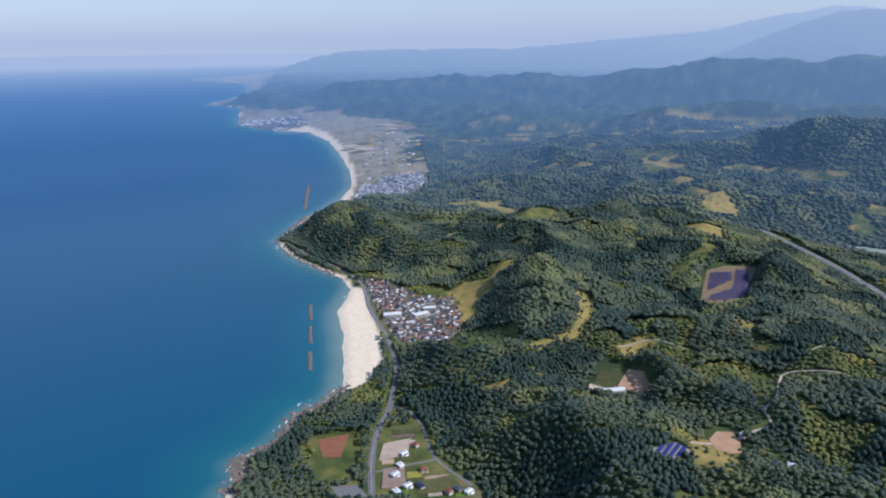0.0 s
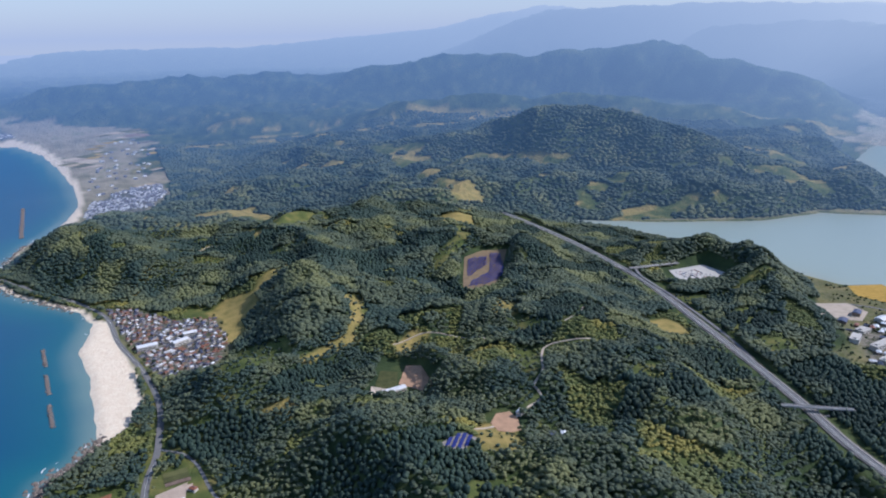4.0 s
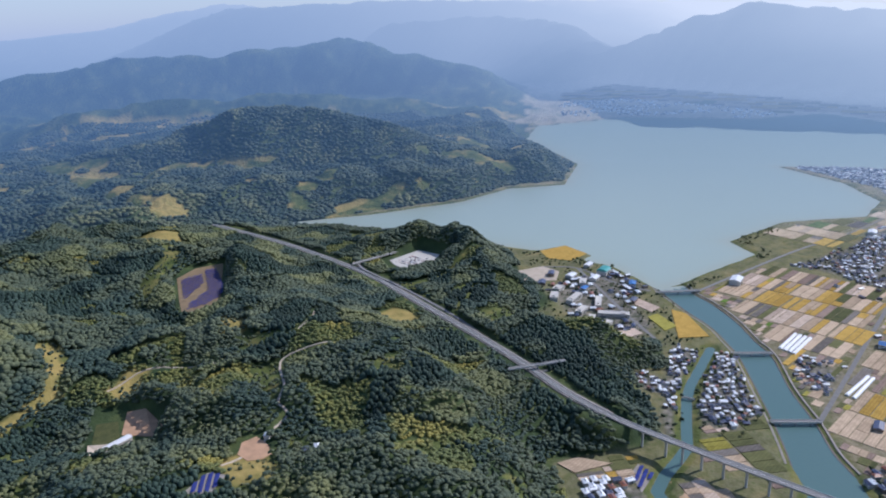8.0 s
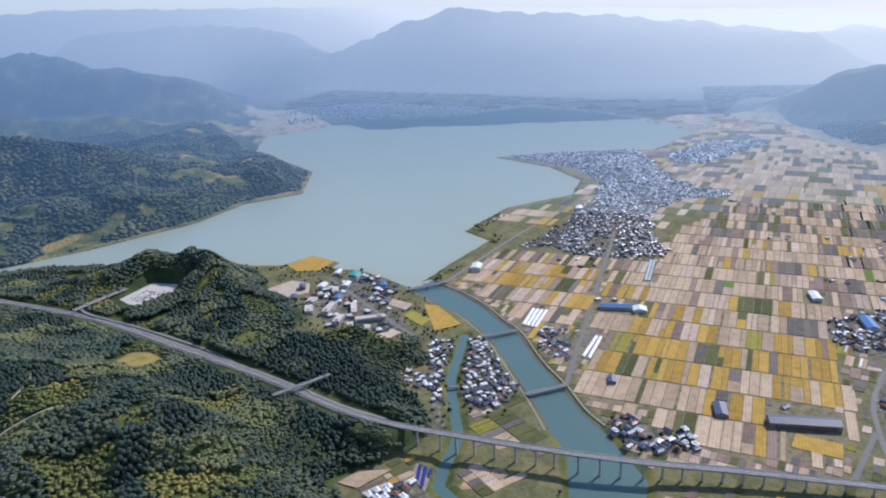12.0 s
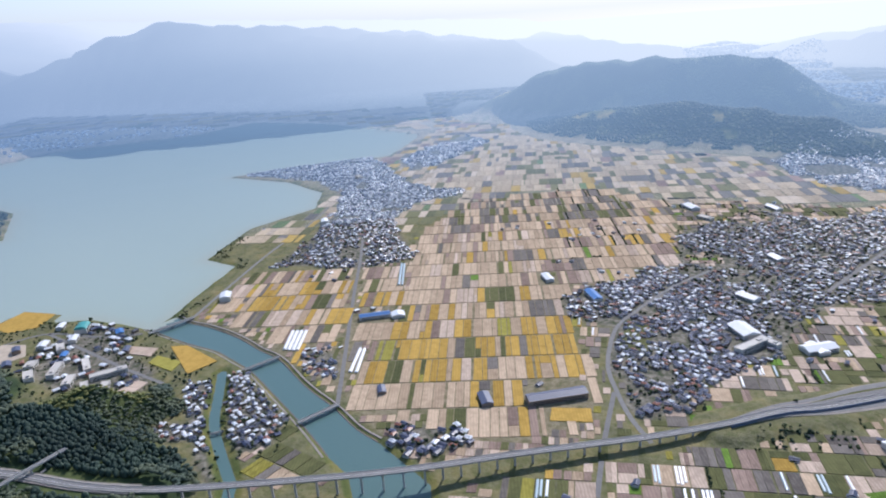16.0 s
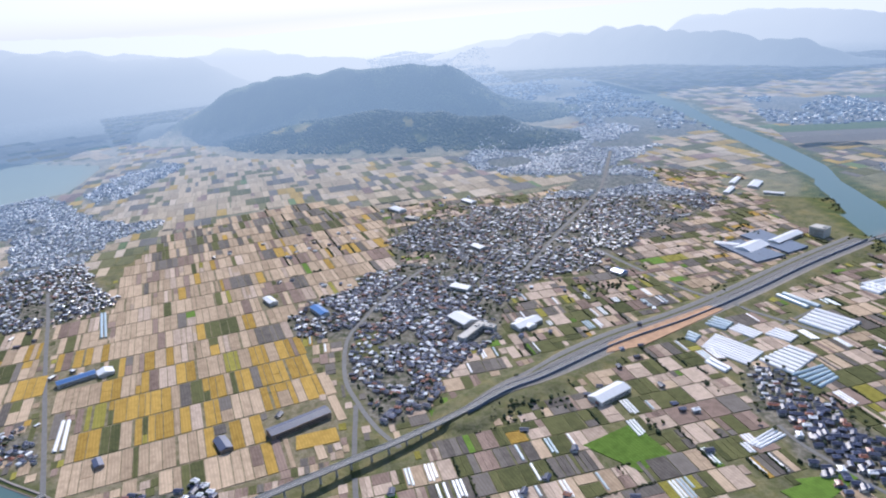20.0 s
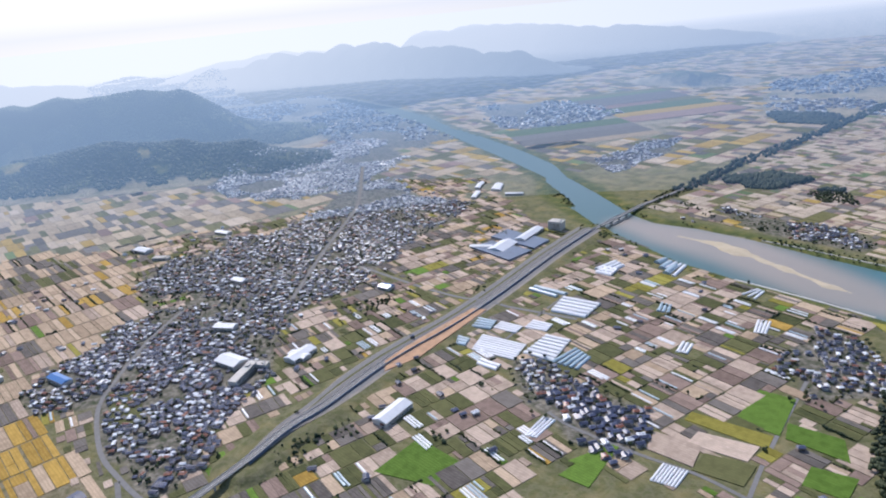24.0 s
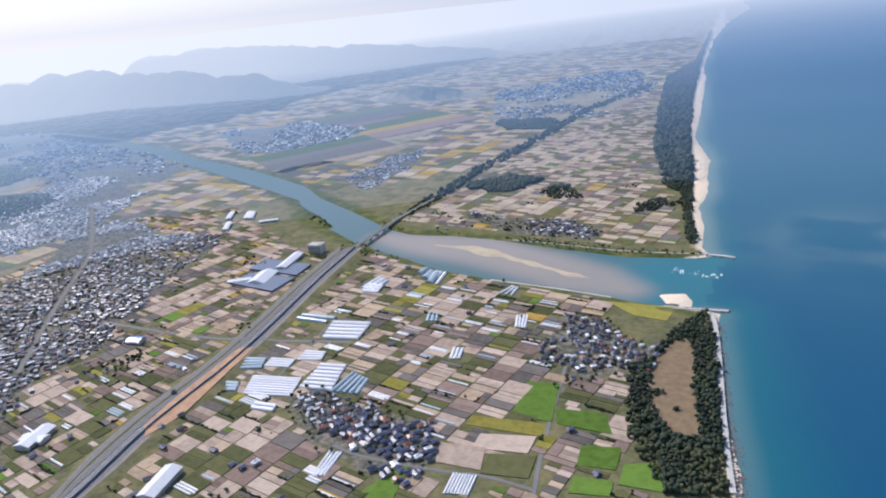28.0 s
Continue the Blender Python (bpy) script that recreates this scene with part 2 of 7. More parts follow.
R_PEAKS = [(-1720, 17890, 415), (1650, 17890, 430), (5490, 17110, 745), (7030, 16530, 935), (7790, 16180, 1155), (8520, 15810, 1270), (9210, 13900, 975), (10580, 11170, 1130), (11790, 7730, 900)]
R_LAKE_MTS = [(7560, 8770, 725), (8570, 7770, 765), (8210, 6200, 645), (6960, 4630, 265), (7240, 4180, 480), (7280, 3390, 680), (7480, 2910, 720), (7750, 2050, 645)]
R_LAKE_MTS_B = [(6730, 4450, 235), (7050, 3900, 400), (7400, 3170, 705), (7630, 2560, 675), (7450, 2020, 570), (7630, 1080, 515), (7690, -190, 375)]
R_BACK_MTS = [(7230, 3690, 650), (7430, 3240, 725), (7580, 2860, 750), (7770, 2270, 640), (8000, 1170, 530), (8380, -40, 405), (8940, -1090, 325), (8750, -2090, 150)]
R_SKYLINE = [(7060, 12290, 1075), (9210, 10770, 1120), (11270, 8560, 1035), (14060, 6320, 940), (16640, -480, 510)]
R_DARK_HILL = [(5200, 150, 40), (4965, 103, 105), (4956, -173, 141), (4832, -438, 232), (4695, -683, 270), (4522, -1013, 283), (4330, -1312, 279), (4181, -1569, 252), (4032, -1662, 153), (3772, -1851, 60)]
R_DARK_SPUR = [(4150, -420, 40), (3900, -560, 100), (3727, -726, 122), (3565, -931, 138), (3384, -1146, 127), (3162, -1398, 103), (2985, -1519, 52), (2800, -1575, 14)]
R_FAR_W = [(8730, -4000, 130), (8360, -4710, 220), (8350, -5900, 130)]
R_WEST_A = [(7590, -3343, 133), (6947, -3725, 234), (6398, -4050, 276), (5797, -4372, 302), (5293, -4506, 257), (4790, -4602, 211), (4359, -4731, 166), (4046, -4735, 108), (3836, -4772, 29)]
R_WEST_B = [(6835, -5903, 270), (6299, -6454, 290), (5774, -6912, 285), (5000, -6991, 190), (4039, -7227, 140), (3383, -7214, 80), (2953, -7177, 20)]
R_KNOLL = [(2878, -4305, -5), (2633, -4278, 49), (2398, -4236, 76), (2195, -4227, 56), (1875, -4259, -10)]
R_CAPE_HILL = [(-490, 2480, -5), (-340, 2600, 20), (-80, 2690, 15), (240, 2740, 35)]
R_PARK_HILL = [(1290, 1440, 70), (1310, 1350, 102), (1262, 1250, 84), (1195, 1095, 45)]
HILLS_A = [(-115, 1170), (-85, 1100), (-50, 1080), (-20, 960), (45, 880), (75, 670), (300, 450), (520, 390), (750, 625), (825, 580), (875, 545), (940, 550), (1025, 635), (1080, 705), (1140, 650), (1225, 705), (1205, 830), (1160, 980), (1275, 1040), (1390, 1215), (1455, 1285), (1520, 1395), (1460, 1610), (1285, 2135), (1540, 2050), (1900, 1915), (2180, 1925), (2390, 1805), (2710, 1970), (3330, 2850), (5200, 4400), (9000, 9000), (0, 22000), (-3300, 13000), (-2450, 9000), (-2450, 7700), (-1950, 7050), (-1000, 6500), (-300, 5900), (-105, 3590), (-95, 3215), (-180, 2890), (-355, 2750), (-525, 2515), (-560, 2295), (-485, 2110), (-335, 1990), (-235, 1895), (-150, 1845)]
HILLS_B = [(10, 1725), (40, 1540), (10, 1415), (-95, 1375), (-110, 1300)]
HILLS = HILLS_A + HILLS_B
PLAIN_ROAD = [(2110, 460), (1905, 440), (1640, 420), (1310, 390), (1135, 375)]
TOWN_ROAD = [(1690, -460), (1600, -345), (1475, -230), (1385, -165), (1240, -120), (1135, -115), (1050, -120), (980, -135)]
TOWN_ROAD_B = [(1135, -110), (990, -65), (860, -30)]
LAKE_ROAD = [(1540, 795), (1750, 770), (2035, 730), (2420, 655), (2815, 640)]
CITY_ROAD = [(2535, -1650), (2140, -1335), (2000, -1205), (1775, -940), (1525, -665)]
HILL_ROAD = [(660, 1065), (630, 1095), (590, 1115), (565, 1090), (510, 985), (475, 950), (475, 920), (430, 900), (400, 885), (340, 875)]
HILL_ROAD_B = [(335, 1290), (395, 1305), (465, 1275), (505, 1180)]
HILL_ROAD_C = [(610, 1160), (665, 1160), (735, 1220)]
HILL_ROAD_D = [(-60, 2070), (20, 2140), (90, 2100), (150, 2180)]
RAMP = [(1058, 1500), (1042, 1447), (1030, 1314), (1012, 1197), (994, 1094), (974, 1013), (950, 945)]
CAPE_TRACK = [(-365, 6280), (-380, 5090), (-395, 4440), (-320, 4045), (-190, 3805)]
FARM_ROAD = [(415, -645), (435, -745), (455, -880), (470, -990)]
FARM_ROAD_B = [(745, -660), (690, -650), (575, -655), (490, -665), (420, -660)]
FARM_ROAD_C = [(965, -775), (990, -960), (1005, -1065)]
FARM_ROAD_D = [(640, -755), (650, -875), (635, -965)]
CROSS_ROAD = [(1555, -895), (1285, -895), (1130, -915), (910, -965)]
OVERPASS_A = [(1042, 1496), (1111, 1505), (1180, 1486)]
OVERPASS_B = [(874, 819), (923, 781), (966, 766), (1014, 761)]
BRIDGE_A = [(1480, 860), (1555, 790)]
BRIDGE_B = [(1280, 585), (1330, 530)]
BRIDGE_C = [(1080, 430), (1130, 375)]
CANAL_BRIDGE = [(1060, 575), (1065, 560)]
LEVEE = [(1140, -1440), (915, -1395), (755, -1355), (625, -1335), (465, -1305), (320, -1290)]
LEVEE_WALL = [(750, -1330), (620, -1315), (460, -1300)]
LEVEE_S = [(805, -1600), (645, -1585), (470, -1570), (250, -1590)]
JETTY_S = [(330, -1275), (225, -1285)]
JETTY_N = [(345, -1595), (235, -1580)]
BREAKWATER_A = [(-354, 1651), (-335, 1558)]
BREAKWATER_B = [(-328, 1513), (-310, 1423)]
BREAKWATER_C = [(-303, 1376), (-285, 1287)]
BREAKWATER_D = [(-655, 3190), (-575, 2690)]
GLASSHOUSES_A = [(992, -737, 1019, -798, 920, -816, 900, -755, 8), (903, -784, 914, -873, 863, -882, 839, -793, 7), (844, -791, 839, -861, 792, -845, 784, -797, -5), (734, -585, 743, -644, 719, -648, 713, -592, -4), (975, -961, 998, -1039, 911, -1054, 898, -975, 5), (1089, -1023, 1087, -1054, 998, -1061, 1016, -1020, 2), (970, -869, 978, -909, 933, -915, 923, -882, 4), (1022, -831, 1028, -865, 976, -873, 969, -840, 4), (1061, -808, 1079, -851, 1037, -859, 1022, -823, 4), (534, -613, 539, -657, 502, -663, 498, -622, -8)]
GLASSHOUSES_B = [(610, -1107, 626, -1161, 600, -1168, 587, -1113, -4), (802, -1088, 815, -1128, 787, -1128, 773, -1093, -3), (685, -955, 696, -998, 671, -999, 663, -961, -3), (945, -701, 951, -725, 907, -728, 900, -705, 2), (1032, -735, 1055, -765, 1027, -768, 1013, -741, 3), (1365, 530, 1455, 533, 1454, 493, 1356, 492, -4), (1254, 376, 1353, 368, 1349, 350, 1248, 352, -2), (1706, 318, 1864, 323, 1860, 308, 1702, 301, -2), (995, -1196, 1040, -1213, 1030, -1283, 987, -1262, 3), (915, -1310, 906, -1349, 869, -1342, 854, -1261, -3)]
GLASSHOUSES_C = [(949, -1333, 940, -1359, 883, -1325, 872, -1263, -3), (707, -1262, 689, -1305, 668, -1296, 664, -1247, -3), (1022, -1189, 1029, -1239, 988, -1237, 980, -1192, 3)]
GLASSHOUSES = GLASSHOUSES_A + GLASSHOUSES_B + GLASSHOUSES_C
CROPS_A = [(510, -821, 518, -921, 462, -927, 443, -817, 0), (568, -772, 570, -798, 449, -811, 443, -777, 1), (644, -578, 618, -650, 606, -651, 601, -586, 0), (846, -379, 856, -477, 765, -477, 754, -414, 0), (635, -544, 626, -645, 605, -643, 587, -549, 0), (1054, 11, 1093, 3, 1085, -61, 1044, -57, 2), (462, -1271, 325, -1276, 331, -1208, 398, -1218, 1), (384, -775, 328, -786, 325, -734, 379, -729, 0), (376, -704, 323, -710, 320, -679, 374, -669, 0), (317, -750, 278, -766, 255, -709, 315, -706, 0)]
CROPS_B = [(447, -856, 371, -863, 347, -813, 434, -816, 0), (537, -756, 453, -775, 452, -732, 536, -719, 4), (506, -714, 438, -730, 433, -679, 501, -669, 3), (587, -717, 516, -726, 503, -675, 574, -672, 4), (-114, 962, -111, 1010, -66, 1027, -71, 977, 4), (-53, 902, 2, 924, 18, 888, -48, 875, 3), (-103, 889, -105, 939, -73, 946, -67, 895, 5), (1295, -152, 1427, -199, 1394, -251, 1277, -203, 3), (1421, 888, 1403, 810, 1364, 810, 1381, 862, 4)]
CROPS_C = [(750, 622, 783, 608, 806, 560, 748, 588, 6), (1335, 803, 1366, 796, 1333, 731, 1292, 737, 1), (1408, 784, 1409, 748, 1327, 655, 1278, 699, 2), (1221, 813, 1262, 795, 1249, 766, 1195, 780, 4)]
CROPS = CROPS_A + CROPS_B + CROPS_C
BUILDINGS_A = [(1122, -9, 105, 26, 10, 0, 0), (1125, 114, 40, 20, 7, 0, 0), (1340, -409, 60, 38, 9, 0, 1), (1270, -396, 75, 18, 12, 1, 2), (1282, -434, 45, 16, 10, 1, 2), (1250, -510, 45, 22, 7, 0, 1), (1304, -1409, 40, 30, 24, 0, 2), (1331, -1321, 110, 30, 8, 0, 1), (1333, -1208, 80, 50, 5, 0, 1), (1510, 352, 70, 22, 8, 0, 3), (1509, 299, 26, 30, 7, 0, 1), (1517, 1036, 34, 26, 12, 0, 4)]
BUILDINGS_B = [(1311, 985, 60, 16, 11, 0, 2), (1290, 863, 70, 18, 9, 1, 2), (1342, 1055, 30, 20, 9, 0, 2), (1341, 1106, 26, 18, 8, 1, 0), (1834, -1647, 85, 18, 7, 1, 1), (1752, -1662, 80, 18, 7, 1, 1), (1757, -1547, 80, 18, 7, 1, 1), (1648, -1623, 60, 16, 7, 1, 1), (1379, -839, 34, 26, 7, 0, 3), (-139, 1564, 42, 16, 9, 0, 1), (-71, 1563, 36, 14, 10, 1, 1), (-51, 1607, 30, 14, 8, 0, 1)]
BUILDINGS_C = [(2247, -586, 60, 30, 9, 0, 1), (2187, -821, 60, 22, 8, 0, 1), (2123, -590, 50, 20, 8, 1, 2), (2327, 619, 40, 22, 10, 0, 1), (2994, 595, 40, 16, 14, 1, 2), (1437, 1084, 30, 20, 9, 0, 1), (1278, 1020, 40, 18, 10, 1, 2), (1396, 876, 26, 14, 7, 0, 0), (1230, 881, 50, 14, 9, 1, 2), (1383, 1006, 24, 14, 8, 0, 3), (1189, 792, 24, 12, 7, 0, 1), (1417, 1133, 26, 16, 9, 1, 0)]
BUILDINGS_D = [(1671, 748, 40, 26, 12, 0, 1), (283, 1126, 58, 13, 6, 0, 1), (1251, -513, 62, 30, 8, 0, 1), (939, -494, 70, 30, 9, 0, 1), (1382, -1176, 60, 18, 6, 1, 1), (1765, -1660, 80, 22, 7, 1, 1)]
BUILDINGS_E = [(1420, 1035, 36, 16, 9, 1, 2), (1330, 930, 60, 14, 9, 1, 2), (1262, 930, 40, 16, 10, 0, 2), (1465, 1030, 30, 18, 8, 0, 1), (1540, 1100, 30, 16, 8, 0, 1), (1235, 845, 34, 14, 8, 0, 2), (1490, 935, 28, 16, 8, 1, 3), (1175, 300, 26, 14, 6, 0, 0), (1690, -60, 46, 20, 8, 0, 1), (1560, -150, 60, 22, 9, 0, 3), (1505, -480, 50, 24, 8, 1, 1), (1740, -640, 44, 22, 9, 0, 1)]
BUILDINGS = BUILDINGS_E + BUILDINGS_A + BUILDINGS_B + BUILDINGS_C + BUILDINGS_D
BAMBOO_A = [(530, 980), (565, 935), (540, 815), (510, 775), (500, 840), (510, 900)]
BAMBOO_B = [(565, 800), (580, 750), (615, 695), (675, 675), (705, 665), (630, 650), (580, 675), (535, 715), (535, 755)]
BAMBOO_C = [(1095, 1065), (1110, 995), (1055, 960), (1035, 1030)]
BAMBOO_D = [(1220, 1155), (1240, 1085), (1200, 1035), (1160, 1090)]
PLOT_A = [(350, 875), (400, 880), (390, 815), (370, 790), (335, 820)]
PLOT_B = [(620, 1405), (615, 1295), (590, 1275), (565, 1295)]
LEA_A = [(535, 1135), (575, 1110), (540, 1040), (485, 980), (490, 1055)]
LEA_B = [(205, 2185), (310, 2220), (345, 2220), (305, 2160), (220, 2095)]
LEA_C = [(740, 2120), (795, 2110), (850, 2095), (820, 2035), (725, 2040)]
STRIP_A = [(760, 2000), (715, 1810), (565, 1650), (560, 1685), (620, 1775), (670, 1805)]
STRIP_B = [(295, 1520), (325, 1535), (310, 1430), (270, 1340), (215, 1315), (150, 1275), (160, 1300), (215, 1325), (255, 1345), (285, 1410)]
SLOPE = [(-5, 1260), (55, 1475), (135, 1385), (140, 1330), (70, 1235), (25, 1220)]
CEDARS = [(70, 1170), (100, 1215), (175, 1275), (245, 1280), (235, 1235), (170, 1185), (110, 1145), (85, 1145)]
YARD_LAWN = [(340, 1285), (390, 1315), (405, 1305), (380, 1280), (345, 1260)]
PATCH_A = [(70, 1125), (105, 1115), (100, 1095)]
PATCH_B = [(130, 2270), (180, 2125), (155, 2050)]
RED_FIELD = [(-222, 1022), (-172, 1040), (-176, 972), (-205, 972)]
M9 = [(1030, 1040), (1110, 1030), (1070, 950), (1005, 980)]
F1 = [(1455, 4755), (1640, 4755), (1795, 4515), (2110, 4375), (2050, 4250), (1735, 4370), (1510, 4515)]
F3 = [(310, 4175), (460, 4430), (640, 4255), (615, 4215), (420, 4120)]
F4 = [(5, 3945), (130, 4075), (265, 4005), (230, 3930), (50, 3675)]
F5 = [(2885, 2990), (3035, 2990), (2955, 2755), (2745, 2745)]
LAKE_FAR_TOWN = [(4895, 3625), (5430, 3275), (5150, 2150), (4915, 1840), (4610, 2020), (4495, 2540), (4130, 3085)]
LAKE_PLAIN = [(5500, 4050), (6580, 4220), (5965, 2210), (5555, 1170), (5460, 395), (4240, 370), (4910, 1045), (5280, 1700), (4825, 2020), (4130, 3085)]
VALE = [(-635, 5450), (-350, 5830), (20, 5070), (300, 4960), (720, 5000), (635, 4795), (165, 4565), (-80, 3840), (-145, 3450), (-295, 3425), (-405, 3145), (-490, 3590), (-670, 4350)]
VALE_TOWN = [(-520, 5000), (-335, 5300), (-230, 4775), (-190, 3800), (-295, 3425), (-385, 3210), (-440, 3590)]
HEAD_MEADOW = [(-230, 960), (-225, 1025), (-165, 1040), (-150, 980), (-150, 915), (-200, 905)]
NEAR_LOT = [(-180, 895), (-140, 900), (-120, 870), (-165, 870)]
NEAR_LANE = [(-105, 1135), (-55, 1080), (-25, 970), (35, 895)]
NEAR_LANE_B = [(-120, 930), (-85, 945), (-25, 965)]
NEAR_HOUSES_AT = [(-75, 977), (-79, 945), (-42, 934), (-58, 1003), (-80, 879), (-64, 893), (-45, 893), (-85, 921), (26, 879), (10, 884), (-3, 879), (424, 895), (439, 822), (454, 815), (628, 1476), (630, 1456)]
PARK_LAND = [(1530, 1320), (1580, 1275), (1570, 1040), (1500, 875), (1400, 725), (1310, 650), (1260, 690), (1215, 695), (1195, 825), (1155, 975), (1270, 1040), (1385, 1210)]
QUARRY_YARD = [(305, 1152), (340, 1218), (362, 1191), (364, 1125), (338, 1111)]
QUARRY_LAWN = [(259, 1153), (288, 1215), (318, 1199), (295, 1129)]
PARK_ROAD = [(1510, 1115), (1385, 940), (1310, 835), (1245, 735)]
PARK_ROAD_B = [(1450, 1200), (1510, 1115), (1475, 965), (1485, 880)]
PONDS = [(1398, -1156, 1386, -1224, 1244, -1225, 1246, -1137), (1412, -1250, 1416, -1324, 1256, -1313, 1249, -1240)]
# the shore under the flight
SHORE_LINK = [(-310, 830), (-220, 670), (-90, 370), (-45, 110), (0, -190), (45, -450), (95, -640)]
INLAND = [(5000, -50000), (60000, -40000), (60000, 10000), (30000, 40000), (2000, 45000)]
LAND = COAST_EAST + SHORE_LINK + COAST_WEST + INLAND
RIVER = RIVER_L + RIVER_R[::-1]
TENJIN = TENJIN_N + TENJIN_S[::-1]
RIDGES = [(R_FOOTHILL, 320), ([(x, y, z * 0.86) for x, y, z in R_INLAND_A], 800), (R_INLAND_B, 480), (R_PEAKS, 2600), (R_LAKE_MTS, 800), (R_LAKE_MTS_B, 560), (R_BACK_MTS, 560),
          (R_SKYLINE, 2200), (R_DARK_HILL, 330), (R_DARK_SPUR, 210), (R_FAR_W, 500), (R_WEST_A, 185), (R_WEST_B, 330), (R_KNOLL, 130), (R_CAPE_HILL, 190), (R_PARK_HILL, 95)]
EYE = 640.0
NEAR_END = 2300.0
# heights of the motorway's deck at its corners
VIADUCT = (8, 15)
MOTOR_Z = [52, 50, 48, 46, 44, 42, 40, 38, 36, 34, 33, 29, 24, 20, 17, 13, 11, 9, 8, 8, 8, 9, 11]


def lattice(ix, iy, seed):
    n = (ix.astype(np.int64) * 374761393 + iy.astype(np.int64) * 668265263 + seed * 974634541) & 0x7FFFFFFF
    n = ((n ^ (n >> 13)) * 1274126177) & 0x7FFFFFFF
    return ((n ^ (n >> 16)) & 0xFFFF) / 65535.0


def grain(x, y, size, seed=0):
    """Smooth noise from 0 to 1."""
    u, v = x / size, y / size
    iu, iv = np.floor(u), np.floor(v)
    fu, fv = u - iu, v - iv
    fu, fv = fu * fu * (3 - 2 * fu), fv * fv * (3 - 2 * fv)
    a, b = lattice(iu, iv, seed), lattice(iu + 1, iv, seed)
    c, d = lattice(iu, iv + 1, seed), lattice(iu + 1, iv + 1, seed)
    return (a * (1 - fu) + b * fu) * (1 - fv) + (c * (1 - fu) + d * fu) * fv


def fractal(x, y, size, octaves=4, seed=0):
    total, amp, norm = 0.0, 1.0, 0.0
    for k in range(octaves):
        total, norm = total + amp * grain(x, y, size / 2**k, seed + k), norm + amp
        amp *= 0.5
    return total / norm


def smooth(a):
    a = np.clip(a, 0, 1)
    return a * a * (3 - 2 * a)


def inside(poly, x, y):
    hit = np.zeros(np.shape(x), bool)
    for (x0, y0), (x1, y1) in zip(poly, poly[1:] + poly[:1]):
        if y0 == y1:
            continue
        cross = ((y0 > y) != (y1 > y)) & (x < (x1 - x0) * (y - y0) / (y1 - y0) + x0)
        hit ^= cross
    return hit


def away(line, x, y, closed=True):
    """Distance to a line."""
    best = np.full(np.shape(x), 1e9)
    pairs = list(zip(line, line[1:] + line[:1])) if closed else list(zip(line, line[1:]))
    for (x0, y0), (x1, y1) in pairs:
        dx, dy = x1 - x0, y1 - y0
        s = np.clip(((x - x0) * dx + (y - y0) * dy) / (dx * dx + dy * dy + 1e-9), 0, 1)
        best = np.minimum(best, np.hypot(x - x0 - s * dx, y - y0 - s * dy))
    return best


def into(poly, x, y):
    """Distance to the rim of a polygon, positive inside."""
    d = away(poly, x, y)
    return np.where(inside(poly, x, y), d, -d)


def water_edge(x, y):
    """Distance to the nearest water, positive on land."""
    wob = (fractal(x, y, 60, 3, 5) - 0.5) * 16
    d = into(LAND, x, y) + wob * 0.8
    d = np.minimum(d, -into(LAKE, x, y) + wob * 0.7)
    d = np.minimum(d, -into(RIVER, x, y))
    d = np.minimum(d, away(CANAL, x, y, False) - 9)
    t = -into(TENJIN, x, y) + wob * 0.3
    t = np.maximum(t, into(SANDBAR, x, y) - 31 + wob * 2.5)
    t = np.maximum(t, into(ISLET_A, x, y) + wob)
    d = np.minimum(d, t)
    return np.maximum(d, into(SPIT, x, y) + wob)


def bare_height(x, y):
    """The height of the land before the yards are cut into it."""
    shore = water_edge(x, y)
    z = np.where(shore > 0, 2.6 * smooth(shore / 16) + 0.9 * np.clip(shore / 3, 0, 1), np.maximum(shore * 0.25, -5.0))
    inner = smooth((into(HILLS, x, y) + (fractal(x, y, 160, 2, 3) - 0.5) * 60) / 170)
    far = np.hypot(x, y)
    folds = 1 - np.abs(2 * fractal(x, y, 420, 4, 11) - 1)
    knolls = 1 - np.abs(2 * fractal(x, y, 190, 2, 14) - 1)
    hill = inner * (10 + 86 * np.clip(folds - 0.4, 0, 1) * 1.5 + 30 * knolls * fractal(x, y, 500, 1, 17) + 18 * fractal(x, y, 1100, 2, 20)) * smooth(shore / 50)
    hill = hill * (1 - 0.8 * smooth(1.5 - np.hypot(x - 1270, y - 1960) / 330))
    up = np.zeros(np.shape(x))
    for line, width in RIDGES:
        for (x0, y0, z0), (x1, y1, z1) in zip(line, line[1:]):
            dx, dy = x1 - x0, y1 - y0
            s = np.clip(((x - x0) * dx + (y - y0) * dy) / (dx * dx + dy * dy), 0, 1)
            d = np.hypot(x - x0 - s * dx, y - y0 - s * dy) / width
            up = np.maximum(up, (z0 + s * (z1 - z0)) * np.exp(-d * d) * (d < 2.6))
    rough = np.clip(up / 120, 0, 1)
    up = up * (1 + 0.28 * (fractal(x, y, 420, 3, 31) - 0.5) * (1 - 0.8 * smooth((far - 8000) / 4000)))
    up = up + rough * (1 - np.abs(2 * fractal(x, y, 330, 3, 41) - 1) - 0.6) * np.clip(up * 0.42, 0, 85)
    spurs = 1 - np.abs(2 * fractal(x, y, 900, 4, 43) - 1)
    up = up + smooth((up - 90) / 160) * smooth((far - 3600) / 1500) * smooth((14000 - far) / 5000) * (spurs - 0.78) * np.clip(up * 0.4, 0, 120)
    up = np.maximum(up - 4, 0) * smooth((shore - 10) / 160)
    for level in (LAKE_PLAIN, VALE):
        flat = smooth((-into(level, x, y) - 130) / 620)
        up, hill = up * flat, hill * flat
    return motor_bed(x, y, z + np.maximum(hill, up))


